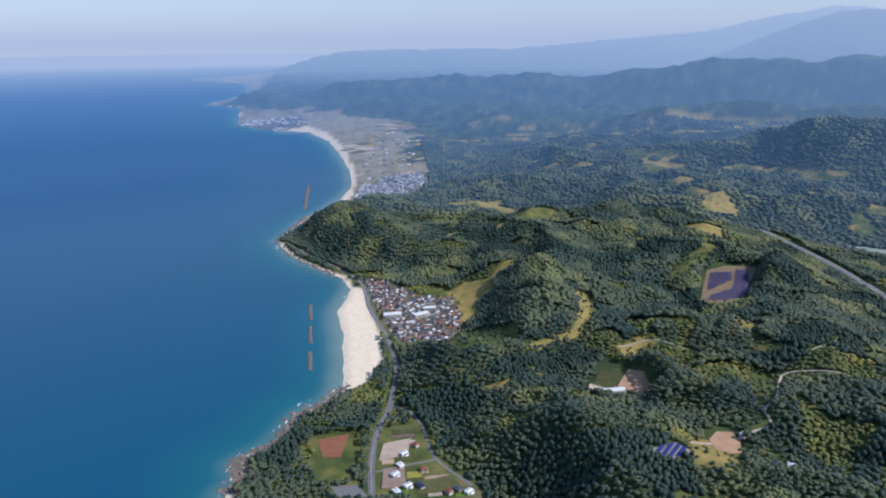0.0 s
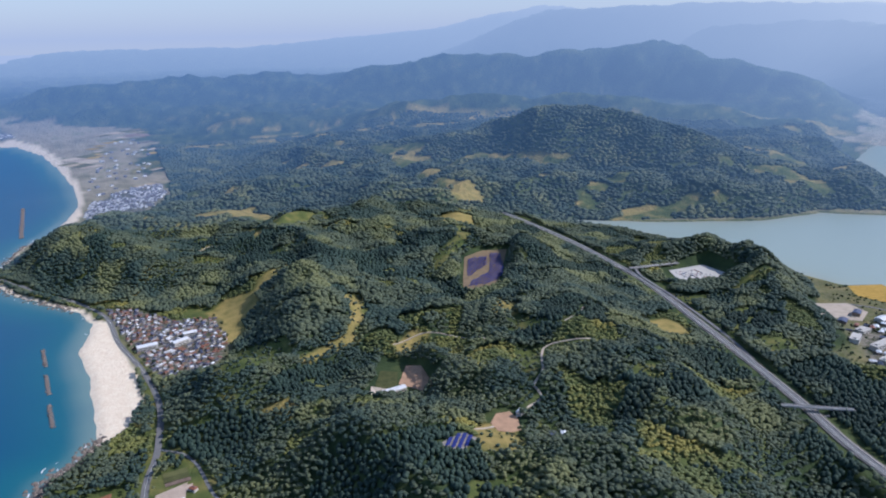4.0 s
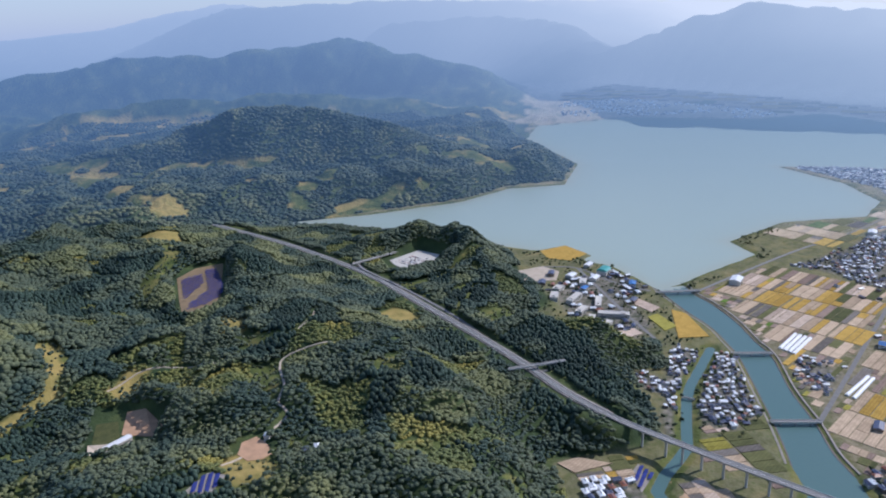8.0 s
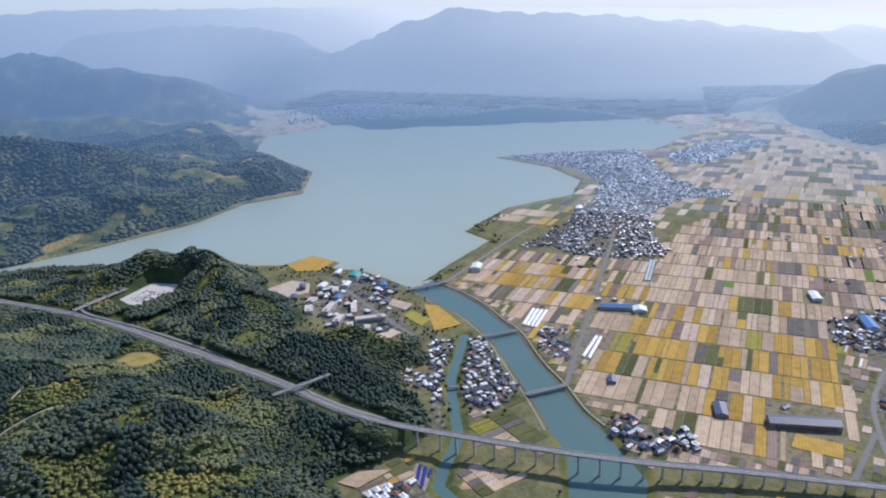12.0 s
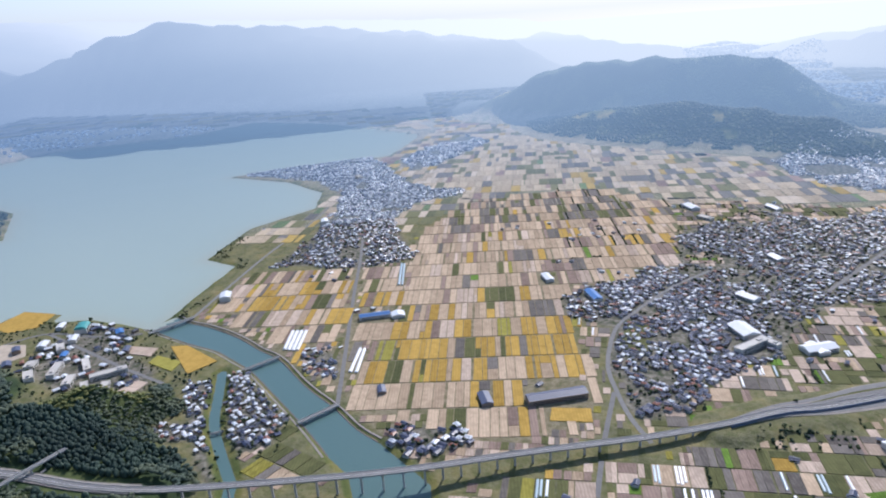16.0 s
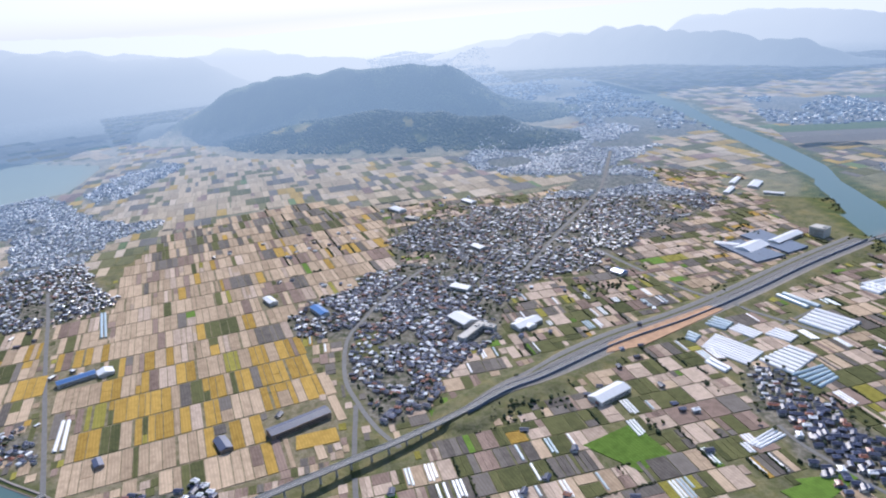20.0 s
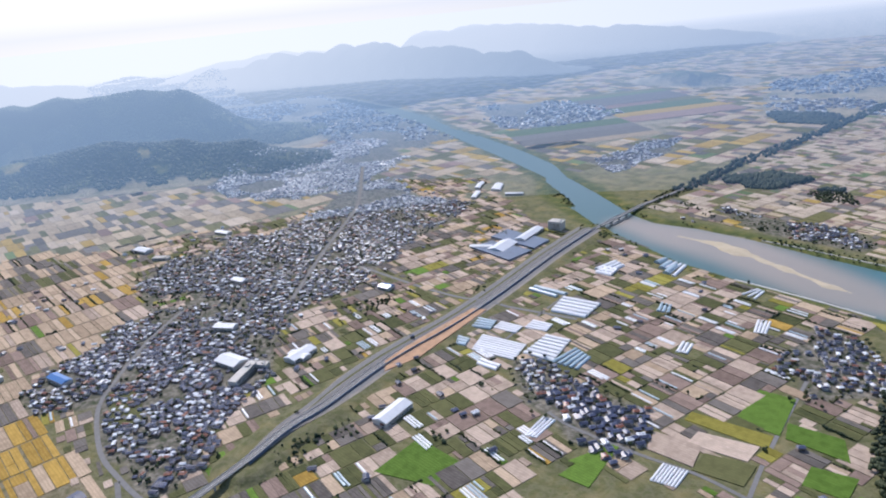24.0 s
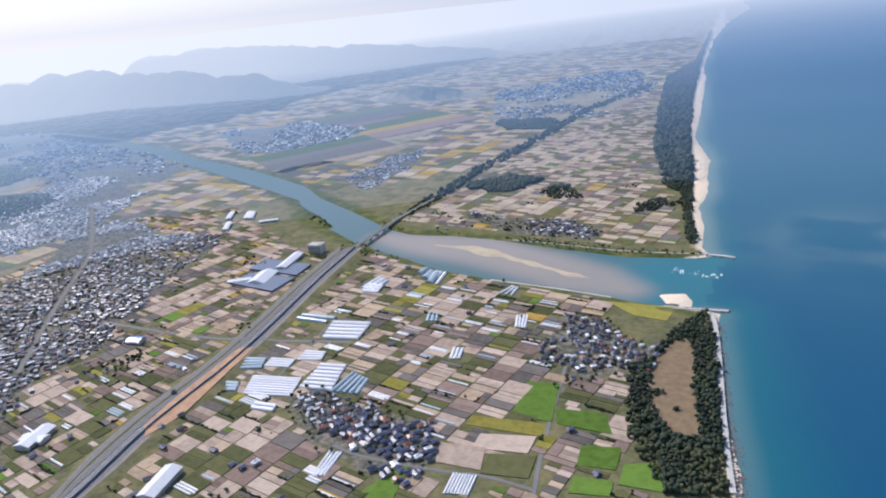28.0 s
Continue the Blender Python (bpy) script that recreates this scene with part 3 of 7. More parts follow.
def motor_bed(x, y, z):
    """The land cut and banked to carry the motorway, but for the stretch on piers."""
    for k, ((x0, y0), (x1, y1)) in enumerate(zip(MOTORWAY, MOTORWAY[1:])):
        dx, dy = x1 - x0, y1 - y0
        s = np.clip(((x - x0) * dx + (y - y0) * dy) / (dx * dx + dy * dy), 0, 1)
        d = np.hypot(x - x0 - s * dx, y - y0 - s * dy)
        bed = MOTOR_Z[k] + s * (MOTOR_Z[k + 1] - MOTOR_Z[k]) - 1.0
        near = smooth((240 - d) / 190) * 0.75
        z = np.where((d < 240) & (z > bed), z + (bed - z) * near, z)
        if VIADUCT[0] <= k < VIADUCT[1]:
            continue
        w = smooth((56 - d) / 24)
        z = np.where(d < 56, z * (1 - w) + bed * w, z)
    return z


def middle_height(poly):
    return float(bare_height(np.array([sum(p[0] for p in poly) / len(poly)]), np.array([sum(p[1] for p in poly) / len(poly)]))[0])


SOLAR_LEVEL = middle_height(SOLAR_C)
PADS = [(SOLAR_C, SOLAR_LEVEL, 25), (HILL_YARD, middle_height(HILL_YARD), 25), (SOLAR, 62, 45), (QUARRY, 34, 26), (PARKING, 46, 60), (SPORTS, 4, 50), (LAWN, 4, 30)]


def levelled(x, y, z):
    """The land with the yards cut level into it."""
    for poly, level, rim_ in PADS:
        w = smooth(1 + into(poly, x, y) / rim_)
        z = z * (1 - w) + level * w
    return z


def height(x, y):
    """The height of the land and of its bed under the water."""
    return levelled(x, y, bare_height(x, y))


def ground_at(x, y):
    return float(height(np.array([float(x)]), np.array([float(y)]))[0])


TURNS = np.radians([-40, -1, 23, 41, 57, 75, 100, 124, 147, 190])
DRIFT_X = np.array([0, 0, -10, -4, 12, 34, 72, 106, 135, 150.0])
DRIFT_Y = np.array([0, 0, 46, 76, 99, 112, 123, 109, 76, 60.0])


def drawn_in(p):
    """Draws land farther than 3.4 km from the flight in towards it along the line of sight, so that the horizon lies 4.9 km off."""
    p = np.asarray(p, float)
    turn = np.arctan2(p[:, 0] - 50, p[:, 1] - 70)
    turn = np.where(turn < -2.4, turn + 2 * np.pi, turn)
    c = np.stack([np.interp(turn, TURNS, DRIFT_X), np.interp(turn, TURNS, DRIFT_Y), np.full(len(p), EYE)], 1)
    off = p - c
    d = np.maximum(np.hypot(off[:, 0], off[:, 1]), 1.0)
    past = np.maximum(d - 3400, 0)
    drawn = np.minimum(d, 3400) + 1500 * past / (past + 1500)
    return c + off * (drawn / d)[:, None]


# ---- meshes ----
def mesh_of(name, verts, faces, material, attributes=None, flat=False):
    """A mesh from arrays; faces all with as many corners as the array is wide."""
    me = bpy.data.meshes.new(name)
    verts, faces = np.asarray(verts, np.float32), np.asarray(faces, np.int32)
    k = faces.shape[1]
    me.vertices.add(len(verts))
    me.vertices.foreach_set("co", verts.ravel())
    me.loops.add(faces.size)
    me.loops.foreach_set("vertex_index", faces.ravel())
    me.polygons.add(len(faces))
    me.polygons.foreach_set("loop_start", np.arange(0, faces.size, k, dtype=np.int32))
    me.polygons.foreach_set("use_smooth", np.full(len(faces), not flat))
    me.update(calc_edges=True)
    for key, values in (attributes or {}).items():
        at = me.attributes.new(key, "FLOAT", "POINT")
        at.data.foreach_set("value", np.asarray(values, np.float32))
    me.materials.append(material)
    return me


def part(name, bm, material, parent=None, label=""):
    me = bpy.data.meshes.new(name)
    bm.to_mesh(me)
    bm.free()
    me.materials.append(material)
    ob = new(name, me)
    ob.parent = parent
    return tagged(ob, label)


def box(bm, size, at, turn=0.0):
    m = Matrix.Translation(at) @ Matrix.Rotation(turn, 4, "Z") @ Matrix.Diagonal((*size, 1))
    return bmesh.ops.create_cube(bm, size=1, matrix=m)["verts"]


def empty(name, m, label, category, group="", kind=""):
    ob = new(name)
    ob.matrix_basis = m
    return tagged(ob, label, category, group, kind)


# ---- materials ----
def material(name, rough=0.8, metal=0.0, spec=0.3):
    m = bpy.data.materials.new(name)
    m.use_nodes = True
    b = m.node_tree.nodes["Principled BSDF"]
    b.inputs["Roughness"].default_value, b.inputs["Metallic"].default_value = rough, metal
    b.inputs["Specular IOR Level"].default_value = spec
    return m, m.node_tree.nodes, m.node_tree.links, b


def node(nodes, kind, **values):
    n = nodes.new(kind)
    for key, value in values.items():
        n.inputs[key].default_value = value
    return n


def mixed(nodes, links, fac, a, b):
    """A colour mix; a and b are colours or sockets, fac a number or a socket."""
    n = nodes.new("ShaderNodeMix")
    n.data_type = "RGBA"
    for sock, v in ((n.inputs[0], fac), (n.inputs[6], a), (n.inputs[7], b)):
        if isinstance(v, bpy.types.NodeSocket):
            links.new(v, sock)
        elif isinstance(v, tuple):
            sock.default_value = (*v, 1)
        else:
            sock.default_value = v
    return n.outputs[2]


def spots(nodes, links, scale, detail=3, low=0.35, high=0.65, where=None):
    """Noise in world metres, stretched between low and high to 0..1; scale is in metres."""
    n = node(nodes, "ShaderNodeTexNoise", Scale=1.0 / scale, Detail=detail)
    g = nodes.new("ShaderNodeNewGeometry")
    links.new(where or g.outputs["Position"], n.inputs["Vector"])
    r = nodes.new("ShaderNodeMapRange")
    r.inputs[1].default_value, r.inputs[2].default_value = low, high
    links.new(n.outputs["Fac"], r.inputs[0])
    return r.outputs[0]


def attribute(nodes, name):
    a = nodes.new("ShaderNodeAttribute")
    a.attribute_name = name
    return a.outputs["Fac"]


def per_piece(nodes, island=False):
    return nodes.new("ShaderNodeNewGeometry").outputs["Random Per Island"] if island else nodes.new("ShaderNodeObjectInfo").outputs["Random"]


def ramp(nodes, links, fac, stops, constant=False):
    r = nodes.new("ShaderNodeValToRGB")
    e = r.color_ramp.elements
    r.color_ramp.interpolation = "CONSTANT" if constant else "LINEAR"
    e[0].position, e[0].color = stops[0][0], (*stops[0][1], 1)
    e[1].position, e[1].color = stops[1][0], (*stops[1][1], 1)
    for at, c in stops[2:]:
        e.new(at).color = (*c, 1)
    links.new(fac, r.inputs[0])
    return r.outputs[0]


def relief(nodes, links, b, height_socket, strength=0.4, distance=1.0):
    n = node(nodes, "ShaderNodeBump", Strength=strength, Distance=distance)
    links.new(height_socket, n.inputs["Height"])
    links.new(n.outputs[0], b.inputs["Normal"])


# haze colours for the painted glow, away from the sun and towards it
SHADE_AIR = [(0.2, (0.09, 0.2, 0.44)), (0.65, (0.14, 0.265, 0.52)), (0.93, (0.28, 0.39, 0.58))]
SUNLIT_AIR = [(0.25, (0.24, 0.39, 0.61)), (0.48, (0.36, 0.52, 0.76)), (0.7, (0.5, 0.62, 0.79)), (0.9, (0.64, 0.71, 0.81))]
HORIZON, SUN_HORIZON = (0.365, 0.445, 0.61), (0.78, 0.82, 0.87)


def paint_haze(m):
    """Far backdrop with painted haze: the surface gives way to glow by attribute air."""
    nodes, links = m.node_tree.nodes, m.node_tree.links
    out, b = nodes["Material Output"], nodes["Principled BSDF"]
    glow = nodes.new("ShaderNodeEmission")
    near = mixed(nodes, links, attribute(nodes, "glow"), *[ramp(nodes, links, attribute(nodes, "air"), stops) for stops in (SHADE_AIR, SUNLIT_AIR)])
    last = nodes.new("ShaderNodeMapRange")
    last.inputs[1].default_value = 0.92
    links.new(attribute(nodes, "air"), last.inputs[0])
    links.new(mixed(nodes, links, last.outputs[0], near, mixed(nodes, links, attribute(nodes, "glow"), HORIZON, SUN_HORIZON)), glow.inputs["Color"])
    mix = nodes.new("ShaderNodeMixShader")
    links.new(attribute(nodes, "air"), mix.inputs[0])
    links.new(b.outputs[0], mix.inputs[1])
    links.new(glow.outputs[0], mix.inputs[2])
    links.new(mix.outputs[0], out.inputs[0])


def land_material(name, far=False):
    m, nodes, links, b = material(name, 0.9, 0, 0.15)
    soil = ramp(nodes, links, spots(nodes, links, 13, 5, 0.3, 0.7), [(0, (0.13, 0.125, 0.065)), (0.4, (0.21, 0.175, 0.11)), (0.7, (0.29, 0.24, 0.17)), (1, (0.17, 0.165, 0.08))])
    # far soil is a paler copy, brightened to go with the painted haze
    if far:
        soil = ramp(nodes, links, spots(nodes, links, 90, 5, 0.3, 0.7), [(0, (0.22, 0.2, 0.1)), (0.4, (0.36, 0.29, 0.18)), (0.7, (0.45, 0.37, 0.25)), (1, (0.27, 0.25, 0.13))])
    grey = ramp(nodes, links, spots(nodes, links, 11, 3, 0.3, 0.7), [(0, (0.05, 0.07, 0.03)), (0.45, (0.14, 0.13, 0.1)), (0.7, (0.2, 0.185, 0.15)), (1, (0.29, 0.255, 0.2))])
    c = mixed(nodes, links, attribute(nodes, "paved"), soil, grey)
    meadow = ramp(nodes, links, spots(nodes, links, 45, 4, 0.3, 0.7), [(0, (0.05, 0.075, 0.024)), (0.5, (0.105, 0.125, 0.036)), (1, (0.22, 0.19, 0.065))])
    woods = ramp(nodes, links, spots(nodes, links, 70, 5, 0.3, 0.7), [(0, (0.022, 0.04, 0.02)), (0.5, (0.05, 0.075, 0.03)), (1, (0.11, 0.13, 0.045))])
    under = woods
    c = mixed(nodes, links, attribute(nodes, "wooded"), c, under)
    c = mixed(nodes, links, attribute(nodes, "grassy"), c, meadow)
    straw = mixed(nodes, links, spots(nodes, links, 24, 4, 0.3, 0.7), (0.22, 0.19, 0.06), (0.39, 0.29, 0.1))
    c = mixed(nodes, links, attribute(nodes, "golden"), c, straw)
    sand = mixed(nodes, links, spots(nodes, links, 14, 4), (0.82, 0.67, 0.49), (0.88, 0.75, 0.57))
    c = mixed(nodes, links, attribute(nodes, "sandy"), c, sand)
    links.new(c, b.inputs["Base Color"])
    relief(nodes, links, b, spots(nodes, links, 12 if far else 5, 5, 0.2, 0.8), 0.7, 8.0 if far else 1.5)
    if far:
        # the slope of the land itself, not of its foreshortened mesh
        slope = nodes.new("ShaderNodeCombineXYZ")
        for k, key in enumerate(("slope_x", "slope_y", "slope_z")):
            links.new(attribute(nodes, key), slope.inputs[k])
        links.new(slope.outputs[0], b.inputs["Normal"].links[0].from_node.inputs["Normal"])
        paint_haze(m)
    return m


def water_material(name, deep, shallow, bed):
    m, nodes, links, b = material(name, 0.28, 0, 0.42)
    c = mixed(nodes, links, attribute(nodes, "shelf"), deep, shallow)
    c = mixed(nodes, links, attribute(nodes, "silt"), c, bed)
    c = mixed(nodes, links, spots(nodes, links, 160, 3, 0.3, 0.9), c, mixed(nodes, links, 0.25, c, deep))
    links.new(c, b.inputs["Base Color"])
    relief(nodes, links, b, spots(nodes, links, 6, 3, 0.2, 0.8), 0.2, 0.4)
    paint_haze(m)
    return m


GROUND = land_material("land")
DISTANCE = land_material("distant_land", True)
SEA = water_material("sea_water", (0.006, 0.074, 0.165), (0.013, 0.15, 0.175), (0.36, 0.42, 0.34))
LAKE_WATER = water_material("lake_water", (0.33, 0.4, 0.345), (0.33, 0.39, 0.325), (0.35, 0.34, 0.25))
RIVER_WATER = water_material("river_water", (0.085, 0.155, 0.145), (0.02, 0.17, 0.205), (0.42, 0.33, 0.26))


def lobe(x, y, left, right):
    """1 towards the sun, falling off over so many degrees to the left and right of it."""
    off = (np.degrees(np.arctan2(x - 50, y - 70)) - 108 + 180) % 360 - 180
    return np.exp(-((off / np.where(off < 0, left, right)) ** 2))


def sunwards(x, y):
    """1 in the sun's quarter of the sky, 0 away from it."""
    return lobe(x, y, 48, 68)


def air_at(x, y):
    """How much painted haze hides what stands there; thicker against the sun."""
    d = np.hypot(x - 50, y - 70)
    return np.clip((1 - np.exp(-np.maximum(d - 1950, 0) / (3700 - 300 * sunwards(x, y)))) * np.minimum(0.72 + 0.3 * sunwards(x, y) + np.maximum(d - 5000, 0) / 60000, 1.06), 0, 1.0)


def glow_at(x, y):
    """How white the painted haze and horizon are: most towards the sun."""
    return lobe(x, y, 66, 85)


# ---- ground and water ----
AZ = np.radians(np.r_[np.arange(-44, 200.01, 0.34), np.arange(204, 317, 4)])
RINGS = np.r_[np.linspace(1, 600, 9), np.linspace(640, 3400, 420), np.geomspace(3430, 42000, 130)]


def polar(az, rings):
    a, r = np.meshgrid(az, rings)
    return (50 + r * np.sin(a)).ravel(), (70 + r * np.cos(a)).ravel(), r.ravel()


def polar_faces(na, nr, keep=None):
    i = (np.arange(nr - 1)[:, None] * na + np.arange(na - 1)[None]).ravel()
    f = np.stack([i, i + na, i + na + 1, i + 1], 1)
    return f if keep is None else f[keep[f].any(1)]


def packed(verts, faces, values):
    used = np.unique(faces)
    where = np.zeros(len(verts), np.int64)
    where[used] = np.arange(len(used))
    return verts[used], where[faces], {k: v[used] for k, v in values.items()}


MEADOWS = [VALLEY, HEAD_MEADOW, M9, PLOT_A, PLOT_B, LEA_A, LEA_B, LEA_C, STRIP_A, STRIP_B, SLOPE, YARD_LAWN, PATCH_A, PATCH_B, HILL_HAMLET, F1, F3, F4, F5]
GOLDEN = [VALLEY, PLOT_A, PLOT_B, STRIP_B, LEA_C, YARD_LAWN, PATCH_A, PATCH_B, HILL_HAMLET, F1, F3, F4, F5]
BAMBOO = [BAMBOO_A, BAMBOO_B, BAMBOO_C, BAMBOO_D]
BEACHES = (BEACH_A, BEACH_B, BEACH_C)
TOWNS = [LAKE_FAR_TOWN, VALE_TOWN, VILLAGE_A, VILLAGE_B, VILLAGE_C, HAMLET_A, HAMLET_B, PARK_TOWN, LAKE_TOWN, LAKE_TOWN_B, TOWN, TOWN_B, TOWN_C, CITY, TOWN_D, TOWN_E,
         HAMLET_C, HAMLET_D, HAMLET_E, TOWN_F, HAMLET_F, HAMLET_G, HAMLET_H, HILL_HAMLET]


def far_clearings(x, y):
    """Fields and hamlets cut into the farther hills: 0 to 1."""
    d = np.hypot(x - 50, y - 70)
    return smooth((fractal(x, y, 150, 3, 81) - 0.635) / 0.03) * smooth((d - 2100) / 300) * smooth((6500 - d) / 1500) * smooth((160 - height(x, y)) / 40)


def clearings(x, y):
    """Where the woods open into meadow: 0 to 1."""
    n = smooth((0.022 - np.abs(fractal(x + 0.3 * y, y, 230, 3, 71) - 0.5)) / 0.006) * smooth((fractal(x, y, 210, 2, 74) - 0.52) / 0.06) * smooth((into(HILLS, x, y) - 40) / 30) * smooth((away([(1060, 640), (900, 560), (1180, 760)], x, y, False) - 150) / 40)
    for meadow in MEADOWS:
        n = np.maximum(n, smooth(1 + (into(meadow, x, y) + (fractal(x, y, 30, 2, 8) - 0.5) * 22) / 10))
    return n


gx, gy, gr = polar(AZ, RINGS)
gz = height(gx, gy)
g_shore = water_edge(gx, gy)
plain = 3.6
high = np.maximum(smooth((gz - plain - 5 - 26 * smooth((gr - 3000) / 400)) / 8), smooth((into(HILLS, gx, gy) + 4 + (fractal(gx, gy, 260, 3, 98) - 0.4) * 500 * (gr > 3300)) / 12))
headland = smooth((40 - gx) / 40) * smooth((gy - 700) / 60) * (gr < 2400)
sandy = np.zeros(len(gx))
for beach in BEACHES:
    sandy = np.maximum(sandy, smooth((into(beach, gx, gy) + 12) / 12))
sandy = np.maximum(sandy, smooth((into(SANDBAR, gx, gy) + 30) / 10) * 0.55)
sandy = np.maximum(sandy, smooth((into(SPIT, gx, gy) + 20) / 10))
rim = smooth((14 - into(LAND, gx, gy)) / 8)
sandy = np.maximum(sandy, rim * (g_shore > -6))
paved = np.zeros(len(gx))
for town in [t for t in TOWNS if t not in (VALE_TOWN, LAKE_FAR_TOWN, TOWN_F)]:
    paved = np.maximum(paved, smooth((into(town, gx, gy) + 10) / 20))
headland = headland * (1 - paved)
grassy = np.maximum(np.maximum(smooth((9 - np.abs(g_shore - 6)) / 5) * (1 - high), headland) * (1 - sandy), high * clearings(gx, gy) * (gr < NEAR_END))
grassy = np.maximum(grassy, (0.6 - 0.4 * smooth((gr - 2600) / 900)) * (1 - high) * (1 - paved) * (1 - sandy))
grassy = np.maximum(grassy, smooth(1.2 + into(TENJIN, gx, gy) / 80) * (1 - sandy) * (1 - paved))
golden = np.zeros(len(gx))
for meadow in GOLDEN:
    golden = np.maximum(golden, smooth(1 + (into(meadow, gx, gy) + (fractal(gx, gy, 40, 2, 9) - 0.5) * 30) / 12))
grassy = np.maximum(grassy, clearings(gx, gy) * high)
g_far = far_clearings(gx, gy) * high
grassy = np.maximum(grassy, g_far)
golden = np.maximum(golden, g_far * smooth((fractal(gx, gy, 140, 2, 83) - 0.48) / 0.05))
grassy = grassy * (1 - 0.7 * smooth(into(RICE_PLAIN, gx, gy) / 20))
for tilled in (SAND_FIELDS, PARK_LAND):
    grassy = np.maximum(grassy, smooth(into(tilled, gx, gy) / 20) * 0.6 * (1 - paved) * (1 - sandy))
# air holds the painted haze, with more on high sunward crests for glare
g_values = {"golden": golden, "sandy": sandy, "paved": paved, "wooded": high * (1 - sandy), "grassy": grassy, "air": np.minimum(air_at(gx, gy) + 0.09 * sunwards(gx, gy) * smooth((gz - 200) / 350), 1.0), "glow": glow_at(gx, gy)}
grid = np.stack([gx, gy, gz], 1).reshape(len(RINGS), len(AZ), 3)
slope = np.cross(np.gradient(grid, axis=1), np.gradient(grid, axis=0)).reshape(-1, 3)
slope *= (np.sign(slope[:, 2]) / np.maximum(np.linalg.norm(slope, axis=1), 1e-9))[:, None]
g_values.update(slope_x=slope[:, 0], slope_y=slope[:, 1], slope_z=slope[:, 2])
g_verts = drawn_in(np.stack([gx, gy, gz], 1))
g_faces = polar_faces(len(AZ), len(RINGS))
g_faces = g_faces[(g_shore > -40)[g_faces].any(1)]
far_face = (gr > NEAR_END)[g_faces].all(1)
ground = tagged(new("ground", mesh_of("ground", *packed(g_verts, g_faces[~far_face], g_values)[:2], GROUND, packed(g_verts, g_faces[~far_face], g_values)[2])),
                "coastal plain and wooded hills of sandy soil", "ground", "", "structure")
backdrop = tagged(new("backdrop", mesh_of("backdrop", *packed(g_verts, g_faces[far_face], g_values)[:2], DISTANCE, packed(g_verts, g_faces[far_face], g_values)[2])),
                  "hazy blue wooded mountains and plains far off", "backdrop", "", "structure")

# water, on a coarser net all round
WAZ = np.radians(np.arange(-180, 180.01, 0.6))
WRINGS = np.r_[np.linspace(1, 600, 12), np.linspace(640, 3500, 220), np.geomspace(3560, 42000, 50)]
wx, wy, wr = polar(WAZ, WRINGS)
w_land = into(LAND, wx, wy)
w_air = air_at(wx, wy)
shelf = smooth(1 + w_land / 170) * 0.66 + smooth(1 + w_land / 1100) * 0.2
shelf = np.maximum(shelf, 0.5 * smooth((-wy - 500) / 1500))
shelf = shelf * (0.9 + 0.2 * fractal(wx, wy, 380, 3, 90))
plume = np.exp(-((wx + 20) ** 2 + (wy + 1750) ** 2) / 200**2) * smooth((fractal(wx, wy, 150, 3, 95) - 0.35) / 0.3)
silt = np.maximum(smooth(1 + (w_land + 8) / 40) * 0.22, plume * 0.3)
for beach in BEACHES:
    silt = np.maximum(silt, smooth(1 + into(beach, wx, wy) / 55) * smooth(1 + w_land / 60) * 0.5)
w_faces = polar_faces(len(WAZ), len(WRINGS))


def water(name, mask, z, mat, label, values):
    values = {**values, "glow": glow_at(wx, wy)}
    v, f, a = packed(drawn_in(np.stack([wx, wy, np.full(len(wx), z)], 1)), w_faces[mask[w_faces].any(1)], values)
    return tagged(new(name, mesh_of(name, v, f, mat, a)), label, "water", "", "structure")


MOUTH = ((TENJIN_N[0][0] + TENJIN_S[0][0]) / 2, (TENJIN_N[0][1] + TENJIN_S[0][1]) / 2)
river_in, lake_in = into(RIVER, wx, wy), into(LAKE, wx, wy)
tenjin_in = into(TENJIN, wx, wy)
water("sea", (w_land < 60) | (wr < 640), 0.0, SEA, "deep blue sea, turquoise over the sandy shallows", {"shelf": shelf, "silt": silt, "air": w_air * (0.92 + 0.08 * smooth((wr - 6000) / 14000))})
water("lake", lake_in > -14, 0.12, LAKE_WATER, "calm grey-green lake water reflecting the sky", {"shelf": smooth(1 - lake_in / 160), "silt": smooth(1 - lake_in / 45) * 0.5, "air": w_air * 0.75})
water("river", (river_in > -10) | (tenjin_in > -10) & (lake_in < -12), 0.06, RIVER_WATER, "slow green river water between its banks",
      {"shelf": smooth(1.25 - np.hypot(wx - MOUTH[0], wy - MOUTH[1]) / 300), "silt": smooth((into(SANDBAR, wx, wy) + 90) / 90) * 0.8, "air": w_air * 0.8})
canal_box = away(CANAL, wx, wy, False)
water("canal", canal_box < 14, 0.09, RIVER_WATER, "narrow green canal between houses", {"shelf": wx * 0, "silt": wx * 0, "air": wx * 0})


# ---- materials of things ----
def plain_material(name, colour, rough=0.7, spread=0.25, metal=0.0, size=3.0, spec=0.3, island=False):
    """A colour with stains at two sizes and a shade of its own for each piece."""
    m, nodes, links, b = material(name, rough, metal, spec)
    dark = tuple(c * (1 - spread) for c in colour)
    light = tuple(min(c * (1 + spread), 0.9) for c in colour)
    c = mixed(nodes, links, spots(nodes, links, size, 4, 0.3, 0.7), dark, light)
    d = mixed(nodes, links, per_piece(nodes, island), tuple(c * 0.8 for c in colour), tuple(min(c * 1.2, 0.9) for c in colour))
    links.new(mixed(nodes, links, 0.5, c, d), b.inputs["Base Color"])
    relief(nodes, links, b, spots(nodes, links, size * 0.3, 3, 0.2, 0.8), 0.25, 0.1)
    return m


